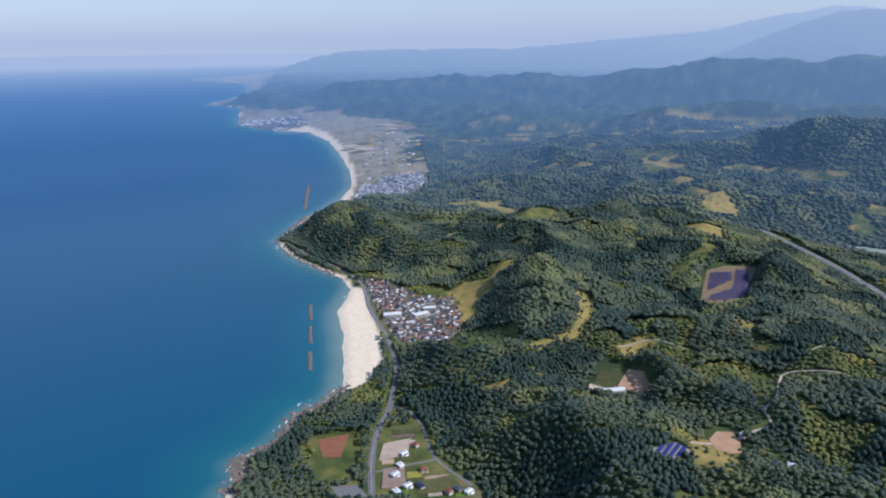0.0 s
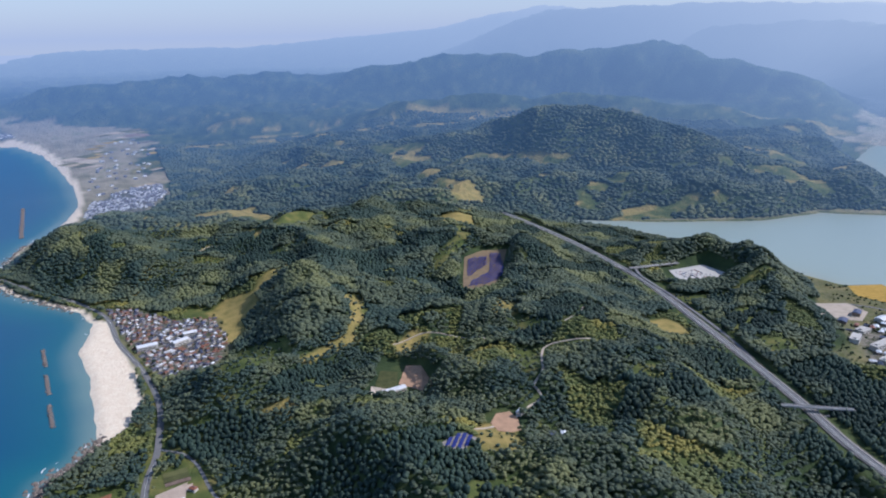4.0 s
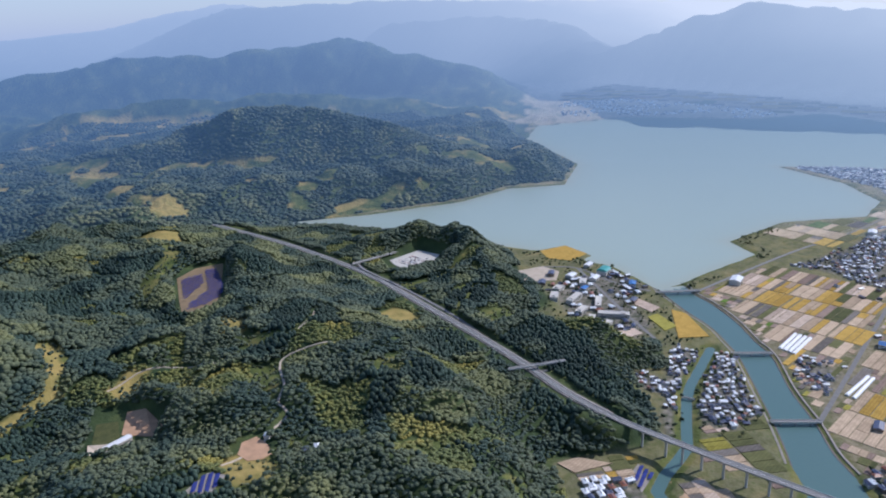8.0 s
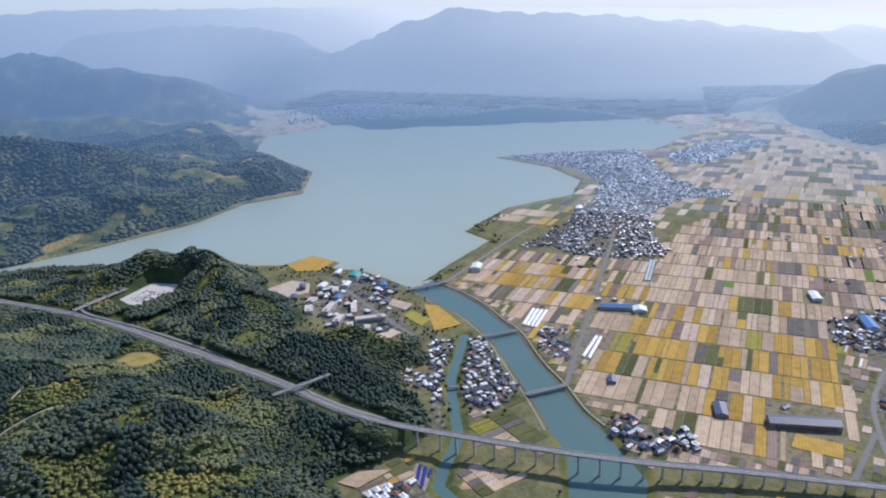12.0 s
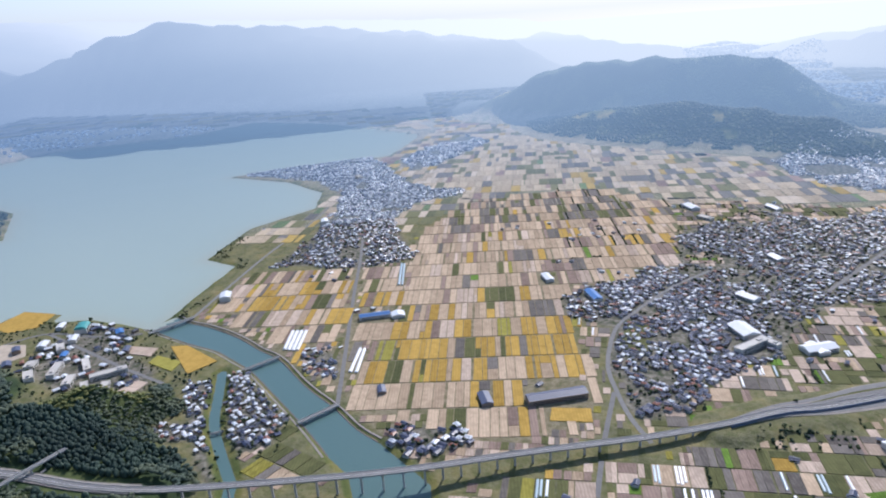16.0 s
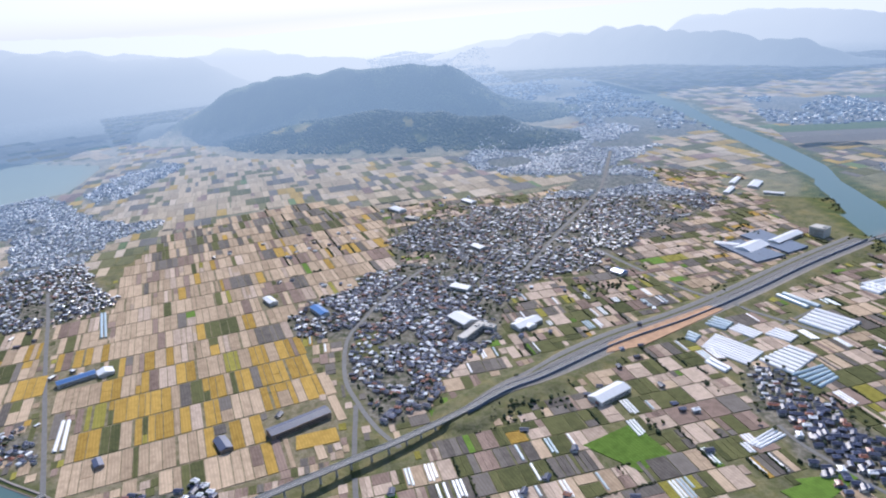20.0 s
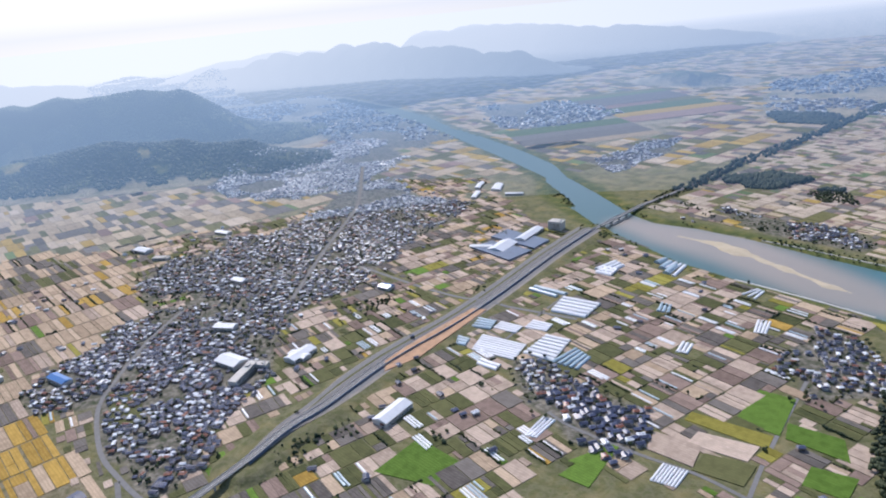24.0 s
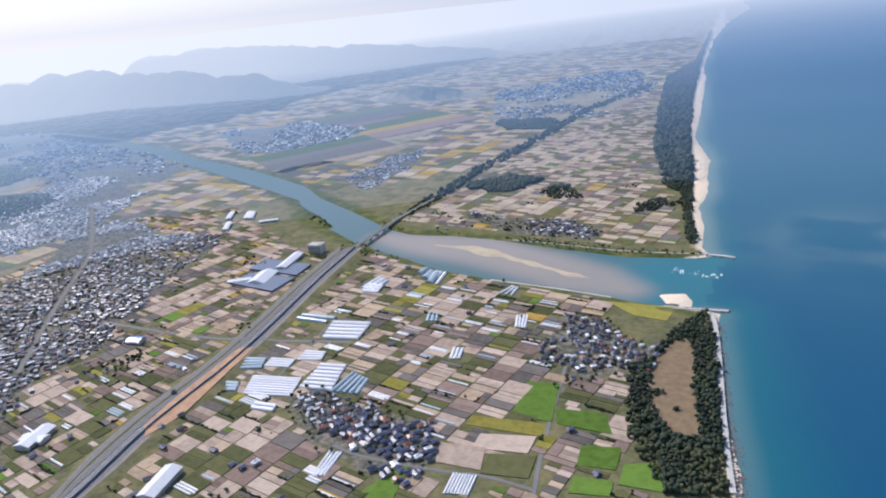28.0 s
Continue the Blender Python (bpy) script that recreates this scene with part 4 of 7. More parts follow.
def crop_material(name, a, b_colour, rows=3.2):
    """A field: drilled rows along its length, patches, a shade of its own."""
    m, nodes, links, b = material(name, 0.9, 0, 0.1)
    co = nodes.new("ShaderNodeNewGeometry")
    wave = node(nodes, "ShaderNodeTexWave", Scale=1.0 / rows, Distortion=1.2, Detail=2.0)
    wave.bands_direction = "Y"
    links.new(co.outputs["Position"], wave.inputs["Vector"])
    broad = node(nodes, "ShaderNodeTexWave", Scale=1.0 / (rows * 5), Distortion=2.5, Detail=3.0)
    broad.bands_direction = "Y"
    links.new(co.outputs["Position"], broad.inputs["Vector"])
    c = mixed(nodes, links, wave.outputs["Fac"], a, b_colour)
    c = mixed(nodes, links, broad.outputs["Fac"], mixed(nodes, links, 0.55, c, tuple(v * 0.5 for v in a)), c)
    c = mixed(nodes, links, spots(nodes, links, 11, 5, 0.42, 0.66), c, mixed(nodes, links, 0.75, c, tuple(v * 0.5 for v in a)))
    both = nodes.new("ShaderNodeMath")
    both.operation = "ADD"
    links.new(per_piece(nodes, True), both.inputs[0])
    links.new(per_piece(nodes), both.inputs[1])
    wrap = nodes.new("ShaderNodeMath")
    wrap.operation = "FRACT"
    links.new(both.outputs[0], wrap.inputs[0])
    shade = mixed(nodes, links, wrap.outputs[0], tuple(v * 0.62 for v in a), tuple(min(v * 1.3, 0.9) for v in b_colour))
    links.new(mixed(nodes, links, 0.4, c, shade), b.inputs["Base Color"])
    relief(nodes, links, b, spots(nodes, links, 2.5, 3, 0.2, 0.8), 0.5, 0.4)
    return m


CROP_GREEN = crop_material("green_crop", (0.11, 0.2, 0.03), (0.17, 0.28, 0.05))
CROP_YELLOW = crop_material("yellowing_crop", (0.30, 0.26, 0.05), (0.36, 0.33, 0.08))
CROP_RIPE = crop_material("ripe_rice", (0.46, 0.285, 0.06), (0.53, 0.345, 0.09))
CROP_OLIVE = crop_material("olive_grass", (0.095, 0.11, 0.045), (0.16, 0.155, 0.065))
CROP_STUBBLE = crop_material("stubble", (0.48, 0.355, 0.235), (0.6, 0.46, 0.325))
CROP_EARTH = crop_material("ploughed_earth", (0.26, 0.185, 0.15), (0.36, 0.265, 0.215))
CROP_GREY = crop_material("wet_grey_soil", (0.15, 0.132, 0.118), (0.225, 0.2, 0.175))
CROP_SAND = crop_material("pale_sandy_soil", (0.5, 0.385, 0.295), (0.63, 0.5, 0.395))
CROP_KINDS = [CROP_GREEN, CROP_YELLOW, CROP_RIPE, CROP_OLIVE, CROP_SAND, CROP_EARTH, CROP_STUBBLE, CROP_GREY]
CROP_WORDS = ["bright green leaf crop in rows", "yellowing crop with greener patches", "ripe golden rice", "rough olive-green grass", "bare pale sandy soil",
              "reddish ploughed earth", "tan rice stubble", "wet dark grey soil"]
ASPHALT = plain_material("asphalt", (0.2, 0.195, 0.19), 0.85, 0.2, size=6)
CONCRETE = plain_material("concrete", (0.42, 0.4, 0.37), 0.8, 0.2, size=5)
PALE_CONCRETE = plain_material("pale_concrete", (0.55, 0.52, 0.47), 0.8, 0.15, size=5)
WHITE_LINE = plain_material("white_paint", (0.75, 0.75, 0.72), 0.6, 0.08)
BARRIER = plain_material("noise_barrier", (0.1, 0.13, 0.19), 0.5, 0.2)
STEEL = plain_material("grey_steel", (0.3, 0.31, 0.32), 0.45, 0.2, 0.6)
TILE_DARK = plain_material("dark_glazed_tile", (0.04, 0.05, 0.09), 0.42, 0.4, size=2, spec=0.5, island=True)
TILE_GREY = plain_material("grey_tile", (0.075, 0.09, 0.15), 0.45, 0.4, size=2, spec=0.5, island=True)
TILE_RED = plain_material("red_brown_tile", (0.24, 0.09, 0.05), 0.42, 0.3, size=2, spec=0.5, island=True)
SHEET_WHITE = plain_material("white_sheet_roof", (0.74, 0.75, 0.76), 0.4, 0.1, size=6, spec=0.5, island=True)
SHEET_BLUE = plain_material("blue_sheet_roof", (0.05, 0.17, 0.42), 0.4, 0.15, size=6, spec=0.5)
SHEET_GREEN = plain_material("green_sheet_roof", (0.05, 0.32, 0.30), 0.4, 0.15, size=6, spec=0.5)
PLASTER = plain_material("pale_plaster", (0.5, 0.47, 0.43), 0.8, 0.2, size=3, island=True)
CLADDING = plain_material("brown_cladding", (0.22, 0.17, 0.13), 0.8, 0.2, size=3, island=True)
GLASS_DARK = plain_material("window_glass", (0.03, 0.04, 0.05), 0.12, 0.2, spec=0.7)
FILM = plain_material("greenhouse_film", (0.86, 0.86, 0.86), 0.35, 0.1, size=8, spec=0.5)
FILM_BLUE = plain_material("bluish_greenhouse_film", (0.42, 0.52, 0.57), 0.3, 0.15, size=8, spec=0.5)
PANEL = plain_material("solar_glass", (0.05, 0.065, 0.25), 0.6, 0.2, size=4, spec=0.1)
SLATE = plain_material("blue_grey_sheet", (0.13, 0.17, 0.24), 0.45, 0.25, size=7, spec=0.5)
ROCK = plain_material("sea_rock", (0.2, 0.16, 0.13), 0.9, 0.35, size=4)
TETRAPOD = plain_material("weathered_concrete_blocks", (0.2, 0.165, 0.145), 0.9, 0.35, size=3)
SURF = plain_material("white_surf", (0.8, 0.82, 0.82), 0.7, 0.1, size=5)
BARE_EARTH = plain_material("raw_orange_earth", (0.5, 0.31, 0.19), 0.95, 0.3, size=12)
RED_EARTH = plain_material("red_tilled_earth", (0.25, 0.105, 0.06), 0.95, 0.25, size=9)
DRY_EARTH = plain_material("dry_brown_earth", (0.46, 0.31, 0.19), 0.95, 0.35, size=10)
DRY_GRASS = plain_material("dry_brown_grass", (0.23, 0.165, 0.095), 0.95, 0.4, size=11)
GRAVEL_GREY = plain_material("grey_gravel", (0.3, 0.27, 0.24), 0.95, 0.3, size=9)
GRAVEL = plain_material("light_gravel", (0.5, 0.42, 0.33), 0.95, 0.2, size=12)


def tree_material(name, dark, light, gold, cedar):
    """Crowns: a shade for each tree, stands of cedar and of bamboo, painted shadow between the leaf clumps."""
    m, nodes, links, b = material(name, 0.7, 0, 0.25)
    c = mixed(nodes, links, spots(nodes, links, 34, 4, 0.36, 0.64), dark, light)
    c = mixed(nodes, links, 0.38, c, mixed(nodes, links, per_piece(nodes, True), dark, light))
    c = mixed(nodes, links, spots(nodes, links, 260, 3, 0.45, 0.62), mixed(nodes, links, 0.35, c, dark), c)
    c = mixed(nodes, links, spots(nodes, links, 105, 3, 0.5, 0.56), c, mixed(nodes, links, 0.8, c, cedar))
    c = mixed(nodes, links, spots(nodes, links, 150, 4, 0.55, 0.62), c, mixed(nodes, links, 0.65, c, gold))
    c = mixed(nodes, links, spots(nodes, links, 2.4, 3, 0.3, 0.65), mixed(nodes, links, 0.25, c, tuple(v * 0.3 for v in dark)), c)
    links.new(c, b.inputs["Base Color"])
    relief(nodes, links, b, spots(nodes, links, 1.8, 3, 0.2, 0.8), 0.5, 1.0)
    return m


LEAVES = tree_material("mixed_woodland", (0.056, 0.08, 0.054), (0.138, 0.156, 0.082), (0.21, 0.215, 0.08), (0.034, 0.064, 0.052))
BAMBOO_LEAF = tree_material("bamboo_leaves", (0.13, 0.145, 0.045), (0.23, 0.225, 0.06), (0.33, 0.27, 0.06), (0.11, 0.135, 0.05))
CEDAR_LEAF = tree_material("cedar_needles", (0.03, 0.057, 0.044), (0.05, 0.082, 0.057), (0.04, 0.06, 0.04), (0.02, 0.04, 0.032))
PINE = tree_material("pine_needles", (0.03, 0.046, 0.028), (0.07, 0.09, 0.045), (0.08, 0.09, 0.035), (0.02, 0.035, 0.02))
GARDEN = tree_material("garden_trees", (0.03, 0.05, 0.02), (0.09, 0.11, 0.04), (0.14, 0.13, 0.05), (0.025, 0.045, 0.025))
# far copies of woods and roofs, with haze painted in as glow
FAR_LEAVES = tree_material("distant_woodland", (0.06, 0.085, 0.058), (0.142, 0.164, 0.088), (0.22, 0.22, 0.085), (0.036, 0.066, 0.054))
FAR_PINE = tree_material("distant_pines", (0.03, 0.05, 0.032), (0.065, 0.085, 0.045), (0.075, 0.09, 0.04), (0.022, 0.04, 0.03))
paint_haze(FAR_PINE)
paint_haze(FAR_LEAVES)
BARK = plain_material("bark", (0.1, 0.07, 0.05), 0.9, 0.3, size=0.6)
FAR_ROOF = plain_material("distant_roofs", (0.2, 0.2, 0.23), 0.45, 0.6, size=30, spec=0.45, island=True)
paint_haze(FAR_ROOF)
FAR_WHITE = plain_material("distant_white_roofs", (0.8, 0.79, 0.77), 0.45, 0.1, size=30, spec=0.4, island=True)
paint_haze(FAR_WHITE)
# far crops: paler copies, the haze painted over them as glow
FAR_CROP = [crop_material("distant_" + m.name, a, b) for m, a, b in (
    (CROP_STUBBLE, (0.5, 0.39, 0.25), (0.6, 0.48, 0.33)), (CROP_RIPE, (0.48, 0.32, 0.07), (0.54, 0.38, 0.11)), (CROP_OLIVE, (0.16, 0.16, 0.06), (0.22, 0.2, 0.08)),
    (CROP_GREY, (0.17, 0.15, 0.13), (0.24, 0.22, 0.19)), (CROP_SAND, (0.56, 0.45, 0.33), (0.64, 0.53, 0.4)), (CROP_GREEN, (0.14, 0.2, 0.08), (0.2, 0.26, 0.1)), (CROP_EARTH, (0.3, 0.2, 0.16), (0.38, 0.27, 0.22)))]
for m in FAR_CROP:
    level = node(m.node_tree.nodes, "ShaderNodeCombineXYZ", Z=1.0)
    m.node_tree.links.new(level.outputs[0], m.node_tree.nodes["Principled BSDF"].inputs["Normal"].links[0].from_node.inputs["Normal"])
    paint_haze(m)

# ---- scattering ----
rng = np.random.default_rng(7)


def strewn(template, faces, at, size, turn):
    """One array of many copies of a small template: at (n,3), size (n,3), turn (n)."""
    n, k = len(at), len(template)
    p = template[None] * size[:, None]
    c, s = np.cos(turn)[:, None], np.sin(turn)[:, None]
    v = np.stack([p[:, :, 0] * c - p[:, :, 1] * s, p[:, :, 0] * s + p[:, :, 1] * c, p[:, :, 2]], 2) + at[:, None]
    return v.reshape(-1, 3), (faces[None] + (np.arange(n) * k)[:, None, None]).reshape(-1, faces.shape[1])


def ball(sub, seed, rough=0.22):
    bm = bmesh.new()
    bmesh.ops.create_icosphere(bm, subdivisions=sub, radius=1)
    r = random.Random(seed)
    for v in bm.verts:
        v.co *= 1 + r.uniform(-rough, rough)
    bm.verts.ensure_lookup_table()
    out = np.array([v.co[:] for v in bm.verts]), np.array([[v.index for v in f.verts] for f in bm.faces])
    bm.free()
    return out


def lobed(seed):
    """A crown of three knobbly lobes."""
    r = random.Random(seed)
    vs, fs, n = [], [], 0
    for k in range(3):
        v, f = ball(1, seed * 7 + k)
        v = v * np.array([0.72, 0.72, 0.7]) * r.uniform(0.6, 0.95) + np.array([r.uniform(-0.5, 0.5), r.uniform(-0.5, 0.5), r.uniform(-0.15, 0.45)])
        vs.append(v), fs.append(f + n)
        n += len(v)
    return np.concatenate(vs), np.concatenate(fs)


def jittered(x0, x1, y0, y1, step):
    x, y = np.meshgrid(np.arange(x0, x1, step), np.arange(y0, y1, step))
    x, y = x.ravel(), y.ravel()
    return x + rng.uniform(-0.45, 0.45, len(x)) * step, y + rng.uniform(-0.45, 0.45, len(y)) * step


ROADS = [(COAST_ROAD, 11), (NEAR_LANE, 5), (NEAR_LANE_B, 4), (PLAIN_ROAD, 8), (TOWN_ROAD, 8), (TOWN_ROAD_B, 8), (LAKE_ROAD, 8), (CITY_ROAD, 10), (HILL_ROAD, 4.2), (HILL_ROAD_B, 3), (HILL_ROAD_C, 3), (HILL_ROAD_D, 3),
         (FARM_ROAD, 6), (FARM_ROAD_B, 6), (FARM_ROAD_C, 6), (FARM_ROAD_D, 6), (CROSS_ROAD, 9), (LEVEE, 6), (PARK_ROAD, 8), (PARK_ROAD_B, 8), (CAPE_TRACK, 12)]
OPENINGS = [SOLAR_D, ISLE_YARD, HAMLET_H, RED_FIELD, SOLAR, QUARRY, SPORTS, LAWN, PARKING, VALLEY, NEAR_PLOTS, NEAR_LOT, GLADE_D, SOLAR_C, HILL_YARD, HILL_HAMLET]


def off_roads(x, y, gap):
    ok = np.ones(len(x), bool)
    for line, width in ROADS:
        ok &= away(line, x, y, False) > width / 2 + gap
    return ok & (away(MOTORWAY, x, y, False) > 18 + gap)


def seen_side(x, y):
    a = np.degrees(np.arctan2(x - 50, y - 70))
    return ((a > -44) & (a < 190)) | (a < -170)


# woods
def woods(name, x, y, mat, label, low, high_, templates, squash=1.0, far=False, stands=False):
    z = height(x, y)
    n = len(x)
    trunk = 1.5 + 7 * smooth((fractal(x, y, 80, 2, 29) - 0.46) / 0.08) if stands else np.zeros(n)
    r = rng.uniform(low, high_, n) * (0.72 + 0.6 * fractal(x, y, 55, 2, 27))
    vs, fs, total = [], [], 0
    pick = rng.integers(0, len(templates), n)
    for k, (tv, tf) in enumerate(templates):
        i = pick == k
        size = np.stack([r[i], r[i], r[i] * squash * rng.uniform(0.8, 1.25, i.sum())], 1)
        at = np.stack([x[i], y[i], z[i] + size[:, 2] * 0.75 + trunk[i]], 1)
        v, f = strewn(tv, tf, at, size, rng.uniform(0, 6.28, i.sum()))
        vs.append(v), fs.append(f + total)
        total += len(v)
    v = np.concatenate(vs)
    at = {}
    if far:
        at = {"air": air_at(v[:, 0], v[:, 1]), "glow": glow_at(v[:, 0], v[:, 1])}
        v = drawn_in(v)
    me = mesh_of(name, v, np.concatenate(fs), mat, at)
    return tagged(new(name, me), label, "trees", "", "stuff")


LOBES = [lobed(k) for k in range(6)]
KNOBS = [ball(1, 40 + k, 0.13) for k in range(5)]
tx, ty = jittered(-700, 2100, 380, 2450, 7.8)
td = np.hypot(tx - 50, ty - 70)
ok = seen_side(tx, ty) & (td < NEAR_END) & (td > 640)
tx, ty, td = tx[ok], ty[ok], td[ok]
wood_in = into(HILLS, tx, ty) + (fractal(tx, ty, 70, 2, 3) - 0.5) * 30
coast_strip = (into(LAND, tx, ty) > 14) & (tx < -60) & (ty > 700) & (away(COAST_ROAD, tx, ty, False) > 8) & (into(BEACH_A, tx, ty) < -6) & (into(VILLAGE_A, tx, ty) < -8)
ok = ((wood_in > 4) | coast_strip) & (clearings(tx, ty) < 0.5) & off_roads(tx, ty, 4) & (away(RAMP, tx, ty, False) > 11) & (away(MOTORWAY[:VIADUCT[0] + 1], tx, ty, False) > 26) & (water_edge(tx, ty) > 4)
for gap in OPENINGS:
    ok &= into(gap, tx, ty) < (-26 if gap in (SPORTS, PARKING) else -9 if gap in (QUARRY, SOLAR, HILL_YARD) else -3)
for row in CROPS:
    ok &= into([tuple(row[i:i + 2]) for i in (0, 2, 4, 6)], tx, ty) < -4
for row in BUILDINGS:
    ok &= np.hypot(tx - row[0], ty - row[1]) > 40
tx, ty, td = tx[ok], ty[ok], td[ok]
close = td < 1300
bamboo = fractal(tx, ty, 110, 3, 33) > 0.69
for grove_in in BAMBOO:
    bamboo |= into(grove_in, tx, ty) + (fractal(tx, ty, 30, 2, 34) - 0.5) * 24 > 0
cedar = (into(CEDARS, tx, ty) > 0) | (fractal(tx, ty, 140, 2, 37) > 0.7) & ~bamboo
mixed_wood = ~bamboo & ~cedar
woods("hill_woods", tx[close & mixed_wood], ty[close & mixed_wood], LEAVES, "dense mixed green woodland covering the hills", 4.6, 7.0, LOBES, 0.62, stands=True)
woods("hill_woods", tx[~close & mixed_wood], ty[~close & mixed_wood], LEAVES, "dense mixed green woodland on farther hills", 4.8, 7.2, KNOBS, 0.62, stands=True)
woods("bamboo_groves", tx[bamboo], ty[bamboo], BAMBOO_LEAF, "soft yellow-green bamboo groves on the slopes", 4.6, 6.6, LOBES, 0.5)
woods("cedar_stands", tx[cedar], ty[cedar], CEDAR_LEAF, "dark blue-green stands of planted cedar", 3.8, 5.0, KNOBS, 1.3)
# bushes in the clearings
bx, by = jittered(-400, 1500, 450, 2000, 12.5)
bd = np.hypot(bx - 50, by - 70)
ok = (bd < 1900) & (bd > 640) & (into(HILLS, bx, by) > 0) & (clearings(bx, by) >= 0.5) & (rng.random(len(bx)) < 0.7) & off_roads(bx, by, 3)
for gap in OPENINGS:
    ok &= into(gap, bx, by) < -3
woods("scrub", bx[ok], by[ok], LEAVES, "scattered green scrub in the clearings", 1.6, 4.0, KNOBS, 0.8)
# farther hills
fx, fy = jittered(-1500, 4300, -2300, 4800, 16)
fd = np.hypot(fx - 50, fy - 70)
fz = height(fx, fy)
ok = seen_side(fx, fy) & (fd >= NEAR_END) & (fd < 4800) & ((fz > 14) | (into(HILLS, fx, fy) > 0)) & (water_edge(fx, fy) > 5) & (far_clearings(fx, fy) < 0.5) & (into(LAKE_PLAIN, fx, fy) < -200)
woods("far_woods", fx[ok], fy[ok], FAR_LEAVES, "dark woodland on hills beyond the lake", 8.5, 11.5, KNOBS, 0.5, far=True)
# pine belts on the shore
px, py = jittered(60, 1600, -9000, -700, 7.6)
pd = np.hypot(px - 50, py - 70)
ok = ((into(PINES_D, px, py) > 0) & ((into(GLADE_D, px, py) < 3) | (fractal(px, py, 45, 2, 13) > 0.7))) & (fractal(px, py, 60, 2, 12) < 0.85) | (into(PINES_C, px, py) > 0) & (pd < NEAR_END)
ok &= (pd > 600) & (water_edge(px, py) > 5)
woods("pine_belt", px[ok], py[ok], PINE, "dark pine shelter belt behind the beach", 4.0, 7.5, LOBES, 0.9)
ok = (into(PINES_C, px, py) > 0) & (pd >= NEAR_END) & (rng.random(len(px)) < 0.25)
woods("far_pines", px[ok], py[ok], FAR_PINE, "dark pine belt along the far beach", 8, 14, KNOBS, 0.8, far=True)
# trees along banks, groves and gardens
ex, ey = jittered(300, 2300, -2300, 1700, 13)
ed = np.hypot(ex - 50, ey - 70)
bank = water_edge(ex, ey)
grove = fractal(ex, ey, 120, 3, 55)
in_town = np.zeros(len(ex), bool)
for town in TOWNS:
    in_town |= inside(town, ex, ey)
lakeside = (into(LAKE, ex, ey) > -45) & (bank > 5) & (grove > 0.44)
park = inside(PARK_LAND, ex, ey) & (rng.random(len(ex)) < 0.6)
ok = seen_side(ex, ey) & (ed < NEAR_END) & (ed > 600) & off_roads(ex, ey, 4) & (into(HILLS, ex, ey) < 0)
ok &= (park | lakeside | (in_town & (rng.random(len(ex)) < 0.5)) | ((grove > 0.75) & (bank > 8) & (into(RICE_PLAIN, ex, ey) < -10)) | ((inside(ISLET_A, ex, ey) | (away(LEVEE_S, ex, ey, False) < 22)) & (bank > 3)) | ((bank > 5) & (bank < 22) & (grove > 0.6) & (into(SANDBAR, ex, ey) < -20)))
ok &= (rng.random(len(ex)) < 0.75)
for row in BUILDINGS:
    ok &= np.hypot(ex - row[0], ey - row[1]) > 0.6 * row[2]
for row in CROPS:
    ok &= into([tuple(row[i:i + 2]) for i in (0, 2, 4, 6)], ex, ey) < -3
for gap in OPENINGS:
    ok &= into(gap, ex, ey) < -3
for row in GLASSHOUSES:
    ok &= np.hypot(ex - sum(row[0:8:2]) / 4, ey - sum(row[1:8:2]) / 4) > 55
grove_x, grove_y = ex[ok], ey[ok]
woods("groves", grove_x, grove_y, GARDEN, "small groves and garden trees on the plain", 2.2, 4.8, LOBES, 0.9)


# ---- roads ----
def smoothed(line, step=14.0):
    """Points along a rounded line."""
    p = [Vector((*q[:2], q[2] if len(q) > 2 else 0)) for q in line]
    p = [p[0] * 2 - p[1]] + p + [p[-1] * 2 - p[-2]]
    out = []
    for a, b, c, d in zip(p, p[1:], p[2:], p[3:]):
        n = max(2, int((c - b).length / step))
        for i in range(n):
            t = i / n
            out.append(0.5 * (2 * b + (c - a) * t + (2 * a - 5 * b + 4 * c - d) * t * t + (3 * b - 3 * c + d - a) * t**3))
    return out + [p[-2]]


def ribbon(line, widths, lift, skirt, on_ground=True, spread=0):
    """A bmesh strip: widths (left, right) from the middle line, with sides that go down by skirt; spread metres to reach its width."""
    pts = smoothed(line)
    bm = bmesh.new()
    ends = []
    gone = 0.0
    for i, p in enumerate(pts):
        gone += (p - pts[max(i - 1, 0)]).length
        part_way = min(1.0, gone / spread) if spread else 1.0
        left, right = [math.copysign(7 + (abs(w) - 7) * part_way, w) if spread else w for w in widths]
        way = (pts[min(i + 1, len(pts) - 1)] - pts[max(i - 1, 0)]).to_2d().normalized()
        side = Vector((-way.y, way.x))
        ends.append((*(p.to_2d() + side * left), *(p.to_2d() - side * right), p.x, p.y, p.z))
    e = np.array(ends)
    z = np.max([height(e[:, k], e[:, k + 1]) for k in (0, 2, 4)], 0) if on_ground else e[:, 6]
    rows = []
    for (ax, ay, bx_, by_, *_), top in zip(ends, z + lift):
        rows.append([bm.verts.new((ax, ay, top - skirt)), bm.verts.new((ax, ay, top)), bm.verts.new((bx_, by_, top)), bm.verts.new((bx_, by_, top - skirt))])
    for r, s in zip(rows, rows[1:]):
        for k in range(3):
            bm.faces.new((r[k], r[k + 1], s[k + 1], s[k]))
    return bm


def structure(name, bm, mat, label, category):
    return tagged(part(name, bm, mat), label, category, "", "structure")


